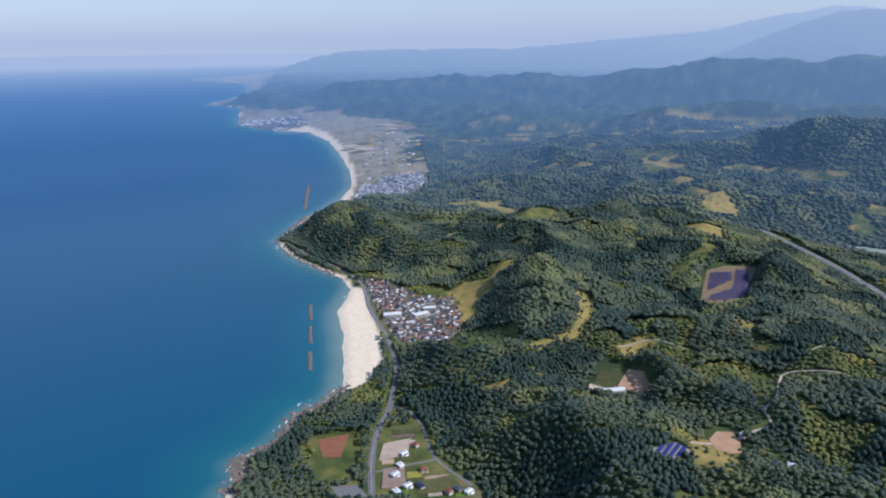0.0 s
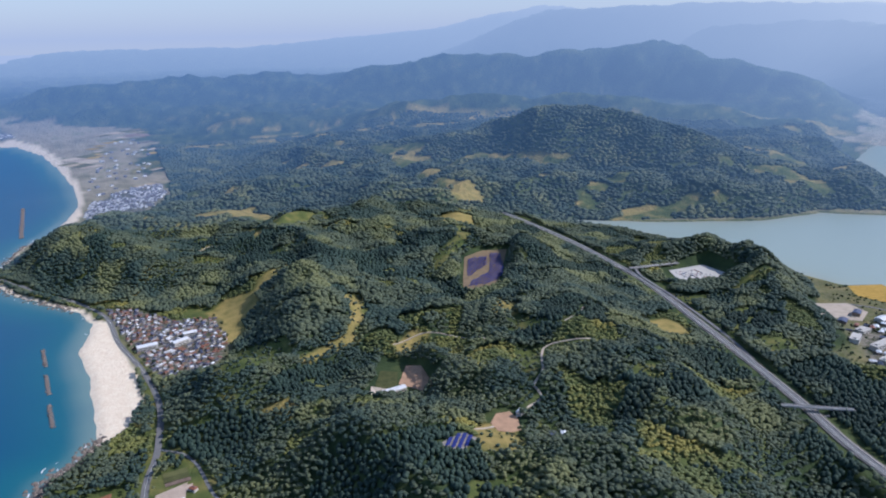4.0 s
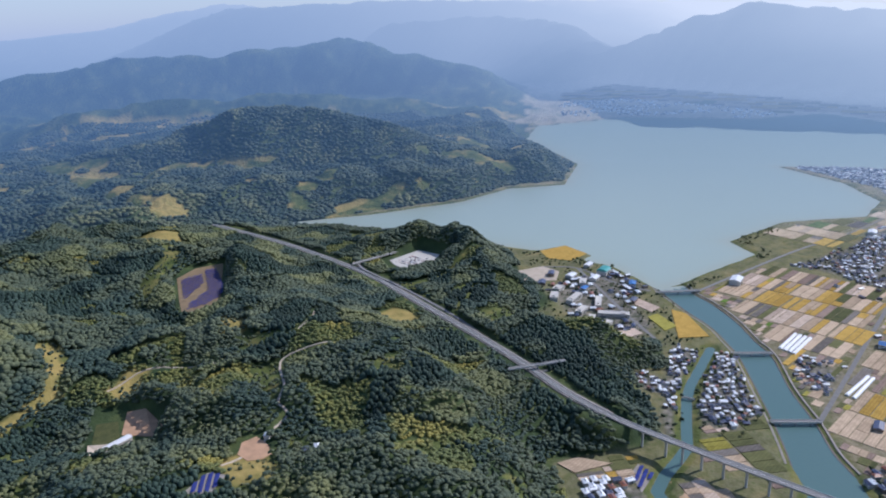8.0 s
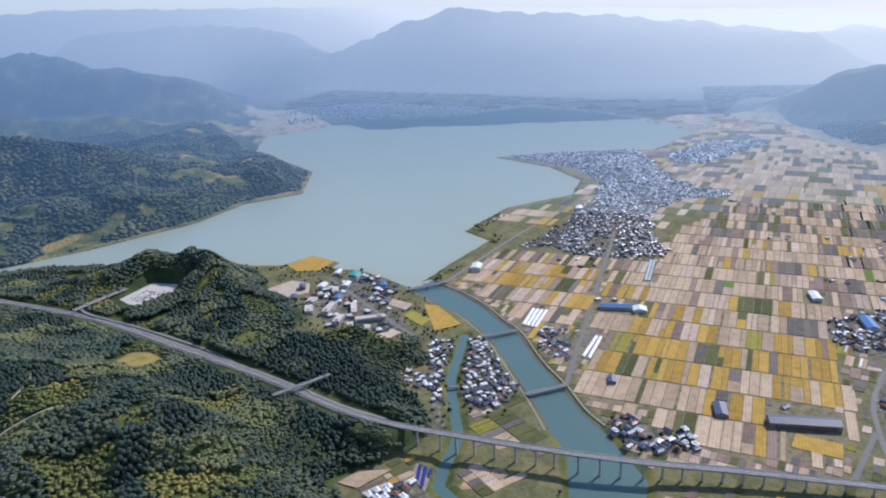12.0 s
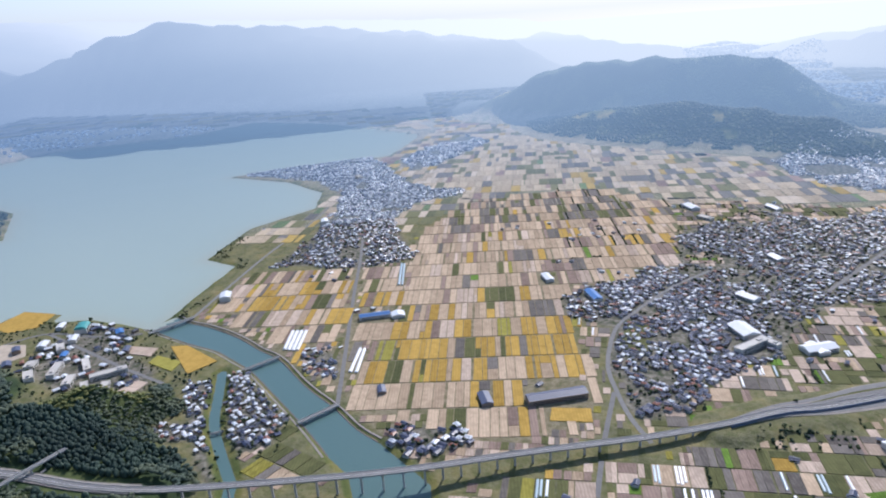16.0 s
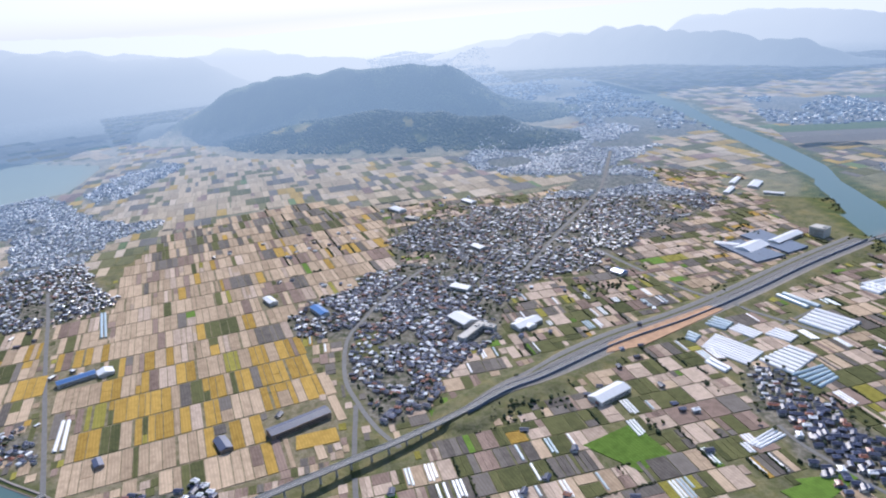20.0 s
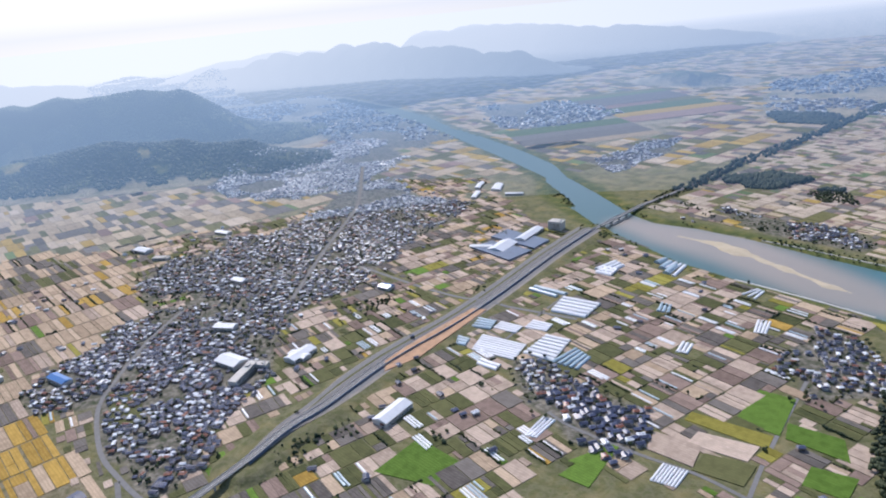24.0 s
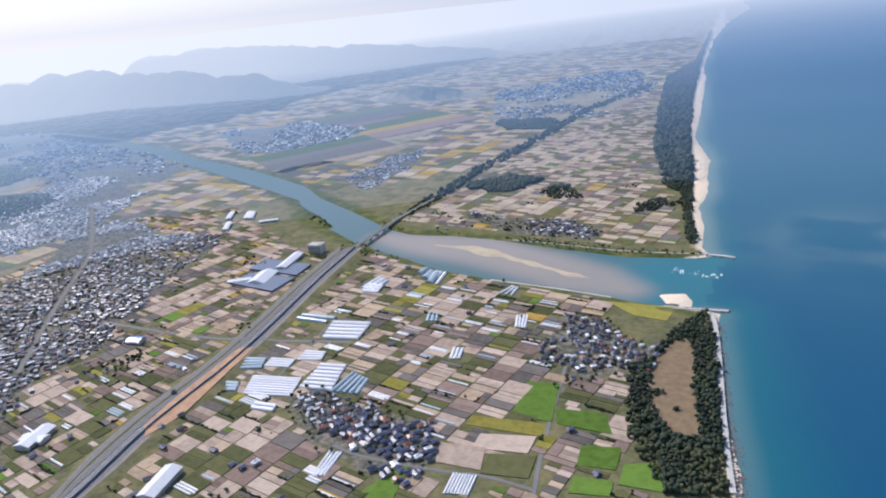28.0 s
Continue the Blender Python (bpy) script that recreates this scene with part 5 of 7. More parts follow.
for line, width in ROADS[:-3]:
    track = line in (HILL_ROAD, HILL_ROAD_B, HILL_ROAD_C, HILL_ROAD_D)
    structure("road", ribbon(line, (width / 2, width / 2), 0.5 if track else 0.35, 3 if track else 1.2), GRAVEL if track else ASPHALT,
              "pale gravel lane winding through woods" if track else "narrow grey asphalt road", "road")
for line in (PARK_ROAD, PARK_ROAD_B):
    structure("road", ribbon(line, (4, 4), 0.4, 1.2), ASPHALT, "park road between lawns and halls", "road")
structure("road_line", ribbon(COAST_ROAD, (0.15, 0.15), 0.37, 0.05), WHITE_LINE, "white line on the coast road", "road marking")
DECK = [(x, y, z) for (x, y), z in zip(MOTORWAY, MOTOR_Z)]
structure("verge", ribbon([(x, y, z - 0.5) for x, y, z in DECK[:VIADUCT[0] + 1]], (12, 10), 0, 4, False), GRAVEL_GREY, "pale bare verge beside the motorway", "verge")
structure("road", ribbon([(x, y, z + 0.2) for (x, y), z in zip(RAMP, (53, 49, 46.5, 45, 43, 41.5, 40.3))], (3.2, 3.2), 0, 5, False), ASPHALT, "slip road running down beside the motorway", "road")
motorway = structure("road", ribbon(DECK, (6.5, 6.5), 0.0, 1.6, False), ASPHALT, "two-lane motorway of pale worn asphalt", "motorway")
for off in (-6.1, 0.0, 6.1):
    part("lane_line", ribbon(DECK, (off + 0.16, -off + 0.16), 0.02, 0.04, False), WHITE_LINE, motorway)
for off in (-6.4, 6.4):
    part("parapet", ribbon(DECK, (off + 0.2, -off + 0.2), 0.95, 1.2, False), PALE_CONCRETE, motorway)
PLAIN_DECK = DECK[15:]
structure("embankment", ribbon([(x, y, z - 0.8) for x, y, z in PLAIN_DECK], (40, 30), 0, 12, False, 260), GRAVEL_GREY, "wide grey gravel bank under the motorway", "embankment")
structure("road", ribbon([(x, y, z - 0.6) for x, y, z in PLAIN_DECK], (38, -27), 0, 1, False, 260), ASPHALT, "outer two-lane road beside the motorway", "road")
structure("verge", ribbon([(x, y, z - 0.7) for x, y, z in PLAIN_DECK[1:]], (26, -21), 0, 1, False, 120), CROP_OLIVE, "strip of rough grass between the roads", "verge")
structure("road", ribbon([(x, y, z - 0.55) for x, y, z in PLAIN_DECK], (20, -10), 0, 2.5, False, 260), ASPHALT, "frontage road beside the motorway bank", "road")
structure("road", ribbon([(x, y, z - 0.55) for x, y, z in PLAIN_DECK], (-14, 23), 0, 2.5, False, 260), ASPHALT, "service road under the motorway bank", "road")
barrier = structure("wall_barrier", ribbon([(x, y, z + 3.4) for x, y, z in PLAIN_DECK], (-10.2, 11.2), 0, 6.5, False), BARRIER, "dark blue noise barrier along the motorway", "barrier")
structure("road", ribbon([(x, y, 7) for x, y in RAIL_WEST[:3]], (6, 6), 0, 6, False), ASPHALT, "tree-lined road embankment beyond the river bridge", "embankment")
rx_, ry_ = jittered(900, 1500, -4900, -1750, 12)
rd_, rr_ = away(RAIL_WEST, rx_, ry_, False), np.hypot(rx_ - 50, ry_ - 70)
ok = (rd_ > 9) & (rd_ < 26) & (rr_ < NEAR_END)
woods("roadside_trees", rx_[ok], ry_[ok], PINE, "rows of dark trees along the road bank", 3.5, 6.5, LOBES, 0.9)
ok = (rd_ < 26) & (rr_ >= NEAR_END) & (rng.random(len(rx_)) < 0.5)
woods("far_roadside_trees", rx_[ok], ry_[ok], FAR_PINE, "dark line of trees along the far road", 6, 10, KNOBS, 0.8, far=True)
cx_, cy_ = jittered(380, 1550, -3350, -1080, 9)
cr_ = np.hypot(cx_ - 50, cy_ - 70)
ok = np.zeros(len(cx_), bool)
for copse in COPSES:
    ok |= into(copse, cx_, cy_) + (fractal(cx_, cy_, 40, 2, 18) - 0.5) * 50 > 0
ok &= off_roads(cx_, cy_, 2) & (water_edge(cx_, cy_) > 6)
woods("copses", cx_[ok & (cr_ < NEAR_END)], cy_[ok & (cr_ < NEAR_END)], PINE, "dark pine copses near the river", 4, 6.5, LOBES, 0.9)
woods("far_copses", cx_[ok & (cr_ >= NEAR_END)], cy_[ok & (cr_ >= NEAR_END)], FAR_PINE, "dark pine copses among far fields", 6, 9, KNOBS, 0.9, far=True)
ok = (into(SOUTH_FIELDS, rx_, ry_) > 0) & (fractal(rx_, ry_, 150, 2, 19) > 0.7)
woods("copses", rx_[ok & (rr_ < NEAR_END)], ry_[ok & (rr_ < NEAR_END)], PINE, "dark copses among the sandy fields", 4, 7, LOBES, 0.9)


def bridge(name, line, z, width, pier_gap, label, rails=True, depth=1.6):
    """A beam bridge: deck, parapets, piers with caps."""
    (x0, y0), (x1, y1) = line[0], line[-1]
    length, turn = math.hypot(x1 - x0, y1 - y0), math.atan2(y1 - y0, x1 - x0)
    thing = empty(name, Matrix.Translation(((x0 + x1) / 2, (y0 + y1) / 2, 0)) @ Matrix.Rotation(turn, 4, "Z"), label, "bridge")
    bm = bmesh.new()
    box(bm, (length + 6, width, depth), (0, 0, z - depth / 2))
    bmesh.ops.bevel(bm, geom=bm.edges[:], offset=0.15, segments=1, affect="EDGES")
    part("deck", bm, CONCRETE, thing)
    bm = bmesh.new()
    box(bm, (length + 6, width - 1.6, 0.1), (0, 0, z + 0.05))
    part("roadway", bm, ASPHALT, thing)
    for s in (-1, 1):
        bm = bmesh.new()
        box(bm, (length + 6, 0.35, 1.1), (0, s * (width / 2 - 0.3), z + 0.55))
        part("parapet", bm, PALE_CONCRETE, thing)
    n = max(1, int(length / pier_gap))
    for i in range(n):
        x = -length / 2 + (i + 0.5) * length / n
        bm = bmesh.new()
        box(bm, (1.8, width * 0.6, z - depth + 3), (x, 0, (z - depth) / 2 - 1.5))
        box(bm, (2.4, width * 0.9, 1.0), (x, 0, z - depth - 0.5))
        part("pier", bm, CONCRETE, thing)
    return thing


bridge("road_bridge", BRIDGE_A, 7, 11, 26, "grey concrete road bridge at the lake outlet")
bridge("road_bridge", BRIDGE_B, 6, 8, 22, "low grey concrete bridge over the green river")
bridge("road_bridge", BRIDGE_C, 6.5, 9, 22, "grey concrete bridge between river and rice fields")
bridge("foot_bridge", CANAL_BRIDGE, 4.2, 4, 20, "small concrete bridge over the canal")
bridge("river_bridge", BRIDGE_T, 11, 13, 38, "long dark steel and concrete bridge across the wide river", depth=2.6)
bridge("overpass", OVERPASS_A, 56, 9, 30, "pale concrete overpass above the motorway cutting")
bridge("overpass", [OVERPASS_B[0], OVERPASS_B[2]], 48, 8, 30, "concrete road overpass crossing the motorway")
structure("road", ribbon(OVERPASS_B[1:], (3, 3), 0.35, 2), ASPHALT, "side road leading from the overpass", "road")
# the viaduct's piers
viaduct = empty("viaduct", Matrix(), "row of concrete piers carrying the motorway over canal and river", "viaduct")
for i, p in enumerate(smoothed(DECK[VIADUCT[0]:VIADUCT[1] + 1], 26)):
    g = ground_at(p.x, p.y)
    bm = bmesh.new()
    box(bm, (3.0, 3.0, p.z - g + 1.5), (p.x, p.y, (p.z - 1.6 + g) / 2 - 1))
    box(bm, (4.0, 11, 1.4), (p.x, p.y, p.z - 2.2), 1.45)
    bmesh.ops.bevel(bm, geom=bm.edges[:], offset=0.2, segments=1, affect="EDGES")
    part("pier", bm, CONCRETE, viaduct)


# ---- fields ----
def plot_bm(corners, lift=0.5, thick=1.2):
    """A field as a low slab over its four corners."""
    mx, my = sum(c[0] for c in corners) / len(corners), sum(c[1] for c in corners) / len(corners)
    if len(corners) == 4:
        corners = sorted(corners, key=lambda c: math.atan2(c[1] - my, c[0] - mx))
    z = height(np.array([c[0] for c in corners], float), np.array([c[1] for c in corners], float))
    bm = bmesh.new()
    top = [bm.verts.new((x, y, h + lift)) for (x, y), h in zip(corners, z)]
    low = [bm.verts.new((x, y, h + lift - thick)) for (x, y), h in zip(corners, z)]
    n = len(corners)
    bm.faces.new(top)
    for i in range(n):
        bm.faces.new((top[i], low[i], low[(i + 1) % n], top[(i + 1) % n]))
    bmesh.ops.recalc_face_normals(bm, faces=bm.faces[:])
    return bm


TOWN_LAND = [(1180, 300), (1700, 300), (2300, -300), (2350, -1500), (1900, -1750), (1450, -1450), (1050, -1350), (1150, -500), (1000, -100)]
RIVERSIDE = [(760, 600), (900, 540), (1060, 520), (1180, 470), (1080, 420), (900, 330), (700, 480)]
FAR_LAND = [(2100, 900), (4200, 300), (6500, 500), (6800, -2600), (5200, -4200), (3500, -6500), (1000, -7800), (500, -3000), (1600, -2000), (2300, -1500), (2300, -300)]
COAST_FIELDS = [(900, 300), (1010, 140), (1060, -120), (1100, -400), (1180, -560), (700, -560), (500, -300), (500, 100)]
placed = []
for row in CROPS:
    corners = [tuple(row[i:i + 2]) for i in (0, 2, 4, 6)]
    placed.append((sum(c[0] for c in corners) / 4, sum(c[1] for c in corners) / 4, corners))
    tagged(part("crop_field", plot_bm(corners, 0.75 + 0.04 * len(placed)), CROP_KINDS[row[8]]), "field of " + CROP_WORDS[row[8]], "field", "single fields")


def field_net(region, turn, length, widths, weights, gap, seed, but=(), drift=False):
    """Rows of oblong plots over a region: (corners, kind)."""
    r = random.Random(seed)
    xs, ys = [p[0] for p in region], [p[1] for p in region]
    cx, cy, reach = sum(xs) / len(xs), sum(ys) / len(ys), max(max(xs) - min(xs), max(ys) - min(ys))
    c, s = math.cos(turn), math.sin(turn)
    out = []
    rows = int(reach / length) + 2
    for i in range(-rows, rows):
        u0 = i * length
        v = -reach
        while v < reach:
            w = r.uniform(*widths)
            if v == -reach or r.random() > 0.3:
                kind = r.choices(range(len(weights)), weights)[0]
            cut = r.random() < 0.1
            quad = [(u0 + gap, v + 0.6), (u0 + length - gap, v + 0.6), (u0 + length - gap, v + w - 0.6), (u0 + gap, v + w - 0.6)]
            v += w + (gap * 1.5 if cut else 0)
            quads = [(quad, kind)]
            if r.random() < (0.12 if length > 70 else 0.34):
                m, k2 = u0 + length * r.uniform(0.3, 0.7), r.choices(range(len(weights)), weights)[0]
                quads = [([quad[0], (m - 0.5, quad[1][1]), (m - 0.5, quad[2][1]), quad[3]], kind), ([(m + 0.5, quad[0][1]), quad[1], quad[2], (m + 0.5, quad[3][1])], k2)]
            for q, k in quads:
                n = r.choice((1, 1, 2, 3)) if length < 70 and w > 14 else 1
                for i in range(n):
                    k3 = k if i == 0 or r.random() < 0.5 else r.choices(range(len(weights)), weights)[0]
                    lo, hi = [q[0][1] + (q[3][1] - q[0][1]) * f for f in (i / n, (i + 1) / n)]
                    out.append(([(cx + a * c - b * s, cy + a * s + b * c) for a, b in ((q[0][0], lo), (q[1][0], lo), (q[1][0], hi - 0.3), (q[0][0], hi - 0.3))], k3))
    mid = np.array([np.mean(q, 0) for q, _ in out])
    edge = np.stack([np.array([q[k] for q, _ in out]) for k in range(4)])
    keep = into(region, mid[:, 0], mid[:, 1]) > 4
    for e in edge:
        keep &= (water_edge(e[:, 0], e[:, 1]) > 8) & off_roads(e[:, 0], e[:, 1], 0.5) & (away(MOTORWAY[:VIADUCT[0] + 1], e[:, 0], e[:, 1], False) > 40) & (away(MOTORWAY[VIADUCT[1]:], e[:, 0], e[:, 1], False) > 42)
    for town in [*TOWNS, *but]:
        keep &= into(town, mid[:, 0], mid[:, 1]) < -4
    keep &= (into(HILLS, mid[:, 0], mid[:, 1]) < -8) & (height(mid[:, 0], mid[:, 1]) < 9)
    keep &= (into(PINES_D, mid[:, 0], mid[:, 1]) < -4) & (into(PINES_C, mid[:, 0], mid[:, 1]) < -4)
    for x, y, corners in placed:
        keep &= into([tuple(p) for p in corners], mid[:, 0], mid[:, 1]) < -3
    for row in GLASSHOUSES:
        keep &= into([tuple(row[i:i + 2]) for i in (0, 2, 4, 6)], mid[:, 0], mid[:, 1]) < 0
    for row in BUILDINGS:
        keep &= np.hypot(mid[:, 0] - row[0], mid[:, 1] - row[1]) > row[2] * 0.55
    keep &= seen_side(mid[:, 0], mid[:, 1])
    if drift:
        ripe = fractal(mid[:, 0], mid[:, 1], 300, 2, seed + 60) * 0.5 + 0.4 * smooth((into(RIPE_LAND, mid[:, 0], mid[:, 1]) + 60) / 120)
        wet = fractal(mid[:, 0], mid[:, 1], 260, 2, seed + 67) * 0.5 + 0.45 * smooth((into(WET_LAND, mid[:, 0], mid[:, 1]) + 30) / 60)
        for i, (q, k) in enumerate(out):
            if k in (4, 5, 6) and ripe[i] > 0.5 and r.random() < 0.42:
                k = 2
            elif k == 2 and ripe[i] < 0.36 and r.random() < 0.8:
                k = 6
            elif wet[i] > 0.5 and r.random() < 0.75:
                k = r.choice((7, 7, 3))
            out[i] = (q, k)
    return [o for o, k in zip(out, keep) if k]


#                                   green yellow ripe olive sand earth stubble grey
plots = field_net(RICE_PLAIN, math.atan2(-0.03, 1), 92, (8, 22), [0.5, 2.5, 17, 8, 9, 13, 52, 5], 2.4, 1, drift=True)
plots += field_net(SAND_FIELDS, math.atan2(0.16, -1), 50, (11, 38), [2, 3, 0.5, 27, 27, 16, 15, 17], 1.3, 2)
plots += field_net(HAMLET_F, 0.1, 40, (14, 30), [1, 1, 1, 3, 2, 1, 3, 1], 1.5, 5)
plots += field_net(NEAR_PLOTS, 0.15, 40, (16, 30), [1, 2, 1, 6, 3, 3, 2, 1], 1.5, 6)
done = [RICE_PLAIN, SAND_FIELDS, FAR_PLAIN]
plots += field_net(COAST_FIELDS, math.atan2(0.17, -1), 50, (11, 38), [3, 4, 1, 22, 32, 16, 14, 16], 1.4, 21, done)
done.append(COAST_FIELDS)
plots += field_net(TOWN_LAND, math.atan2(0.2, -1), 46, (14, 36), [2, 3, 3, 20, 26, 12, 18, 20], 1.6, 9, done)
plots += field_net(RIVERSIDE, math.atan2(0.7, -1), 44, (14, 34), [2, 4, 8, 26, 8, 8, 20, 8], 1.6, 12, [SOLAR_D, ISLE_YARD])
far_plots = field_net(FAR_PLAIN, math.atan2(-0.1, 1), 95, (12, 40), [1, 2, 18, 14, 8, 5, 40, 14], 2, 3, drift=True)
far_plots += field_net(SOUTH_FIELDS, math.atan2(0.2, -1), 48, (12, 34), [3, 4, 1, 22, 34, 18, 12, 14], 1.6, 4)
far_plots += field_net(BANK_FIELDS, math.atan2(0.75, 0.5), 620, (70, 190), [26, 4, 4, 16, 6, 26, 12, 10], 3, 8)
far_plots += field_net(VALE, math.atan2(0.9, 1), 110, (30, 80), [2, 3, 12, 30, 14, 6, 22, 6], 4, 15)
far_plots = [p for p in far_plots if not (p[0][0][0] < 800 and p[0][0][1] > 3000 and fractal(np.array([p[0][0][0]]), np.array([p[0][0][1]]), 330, 2, 99)[0] > 0.5)]
far_plots += field_net(LAKE_PLAIN, math.atan2(0.3, 1), 120, (40, 110), [1, 2, 14, 14, 16, 6, 40, 6], 4, 14)
far_plots += field_net(FAR_LAND, math.atan2(-0.12, 1), 84, (16, 50), [2, 3, 12, 22, 12, 8, 30, 12], 4, 10, [FAR_PLAIN, SOUTH_FIELDS, BANK_FIELDS, RICE_PLAIN, SAND_FIELDS, TOWN_LAND])


def fill(region, turn, seed, weights):
    """Kitchen gardens and odd strips in what the larger plots leave over."""
    r = random.Random(seed)
    xs, ys = [p[0] for p in region], [p[1] for p in region]
    cx, cy, reach = sum(xs) / len(xs), sum(ys) / len(ys), max(max(xs) - min(xs), max(ys) - min(ys))
    c, s = math.cos(turn), math.sin(turn)
    out = []
    for i in range(int(-reach / 21), int(reach / 21)):
        v = -reach
        while v < reach:
            w = r.uniform(8, 16)
            q = [(i * 21, v), (i * 21 + 20, v), (i * 21 + 20, v + w - 1), (i * 21, v + w - 1)]
            v += w
            out.append(([(cx + a * c - b * s, cy + a * s + b * c) for a, b in q], r.choices(range(8), weights)[0]))
    p = np.array([q for q, _ in out])
    px_, py_ = np.c_[p[:, :, 0], p[:, :, 0].mean(1)], np.c_[p[:, :, 1], p[:, :, 1].mean(1)]
    mx_, my_ = px_[:, 4], py_[:, 4]
    ok = inside(region, mx_, my_) & seen_side(mx_, my_) & (np.hypot(mx_ - 50, my_ - 70) < NEAR_END)
    built = np.zeros(len(out), bool)
    for town in TOWNS:
        built |= inside(town, mx_, my_)
    ok &= ~built | (fractal(mx_, my_, 240, 2, 68) > 0.69)
    sel = np.nonzero(ok)[0]
    px_, py_ = px_[sel], py_[sel]
    flat = px_.ravel(), py_.ravel()
    ok = (water_edge(*flat) > 9) & off_roads(*flat, 1.0) & (away(MOTORWAY[VIADUCT[1]:], *flat, False) > 43) & (into(HILLS, *flat) < -6) & (height(*flat) < 8)
    ok &= (into(PINES_D, *flat) < -2) & (into(BEACH_C, *flat) < -4)
    ok = ok.reshape(px_.shape).all(1)
    for row in BUILDINGS:
        ok &= np.hypot(px_[:, 4] - row[0], py_[:, 4] - row[1]) > row[2] * 0.6 + 8
    for row in GLASSHOUSES:
        ok &= np.hypot(px_[:, 4] - sum(row[0:8:2]) / 4, py_[:, 4] - sum(row[1:8:2]) / 4) > 50
    sel, px_, py_ = sel[ok], px_[ok], py_[ok]
    free = np.ones(px_.size, bool)
    flat = px_.ravel(), py_.ravel()
    for corners in [q for q, _ in plots] + [c for _, _, c in placed]:
        near = np.nonzero((np.abs(flat[0] - corners[0][0]) < 150) & (np.abs(flat[1] - corners[0][1]) < 150))[0]
        free[near] &= ~inside(list(corners), flat[0][near], flat[1][near])
    free = free.reshape(px_.shape).all(1)
    return [out[i] for i in sel[free]]


for k, (region, turn) in enumerate(((SAND_FIELDS, math.atan2(0.16, -1)), (TOWN_LAND, math.atan2(0.2, -1)), (COAST_FIELDS, math.atan2(0.17, -1)), (RICE_PLAIN, math.atan2(-0.03, 1)), (RIVERSIDE, math.atan2(0.7, -1)))):
    plots += fill(region, turn, 70 + k, [2, 3, 1, 19, 22, 20, 16, 10])
plots.sort(key=lambda o: math.hypot(o[0][0][0] - 50, o[0][0][1] - 70))
for corners, kind in plots[:300]:
    part("field_plot", plot_bm(corners, 0.5 + 0.02 * kind), CROP_KINDS[kind], ground)


def joined_plots(name, rows, mats, label, far):
    """The rest of the plots as one mesh."""
    v, f, k = [], [], []
    for corners, kind in rows:
        q = [Vector((x, y, 4.2)) for x, y in corners]
        n = len(v)
        q = [p + Vector((0, 0, 0.35 if far else 0.04 * kind)) for p in q]
        v += [tuple(p) for p in q] + [(p.x, p.y, 2.5) for p in q]
        f += [(n, n + 1, n + 2, n + 3)] + [(n + i, n + 4 + i, n + 4 + (i + 1) % 4, n + (i + 1) % 4) for i in range(4)]
        k += [kind] * 5
    v = np.array(v)
    at = {}
    if far:
        at = {"air": air_at(v[:, 0], v[:, 1]) * 0.86, "glow": glow_at(v[:, 0], v[:, 1])}
        v = drawn_in(v)
    me = mesh_of(name, v, np.array(f), mats[0], at, True)
    for m in mats[1:]:
        me.materials.append(m)
    me.polygons.foreach_set("material_index", np.array(k, np.int32))
    return tagged(new(name, me), label, "fields", "", "stuff")


joined_plots("field_plots", plots[300:], CROP_KINDS, "patchwork of rice stubble, ripe rice and bare soil", False)
FAR_KIND = [5, 2, 1, 2, 4, 6, 0, 3]
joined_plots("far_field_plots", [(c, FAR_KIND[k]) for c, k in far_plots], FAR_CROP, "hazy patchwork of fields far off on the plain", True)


# ---- houses ----
HIP = np.array([(-.5, -.5, 0), (.5, -.5, 0), (.5, .5, 0), (-.5, .5, 0), (-.3, 0, 1), (.3, 0, 1)])
HIP_F = np.array([(0, 1, 5), (0, 5, 4), (1, 2, 5), (2, 3, 4), (2, 4, 5), (3, 0, 4)])
GABLE = HIP.copy()
GABLE[4, 0], GABLE[5, 0] = -.5, .5
BOX = np.array([(-.5, -.5, 0), (.5, -.5, 0), (.5, .5, 0), (-.5, .5, 0), (-.5, -.5, 1), (.5, -.5, 1), (.5, .5, 1), (-.5, .5, 1)])
BOX_F = np.array([(0, 1, 5), (0, 5, 4), (1, 2, 6), (1, 6, 5), (2, 3, 7), (2, 7, 6), (3, 0, 4), (3, 4, 7), (4, 5, 6), (4, 6, 7)])


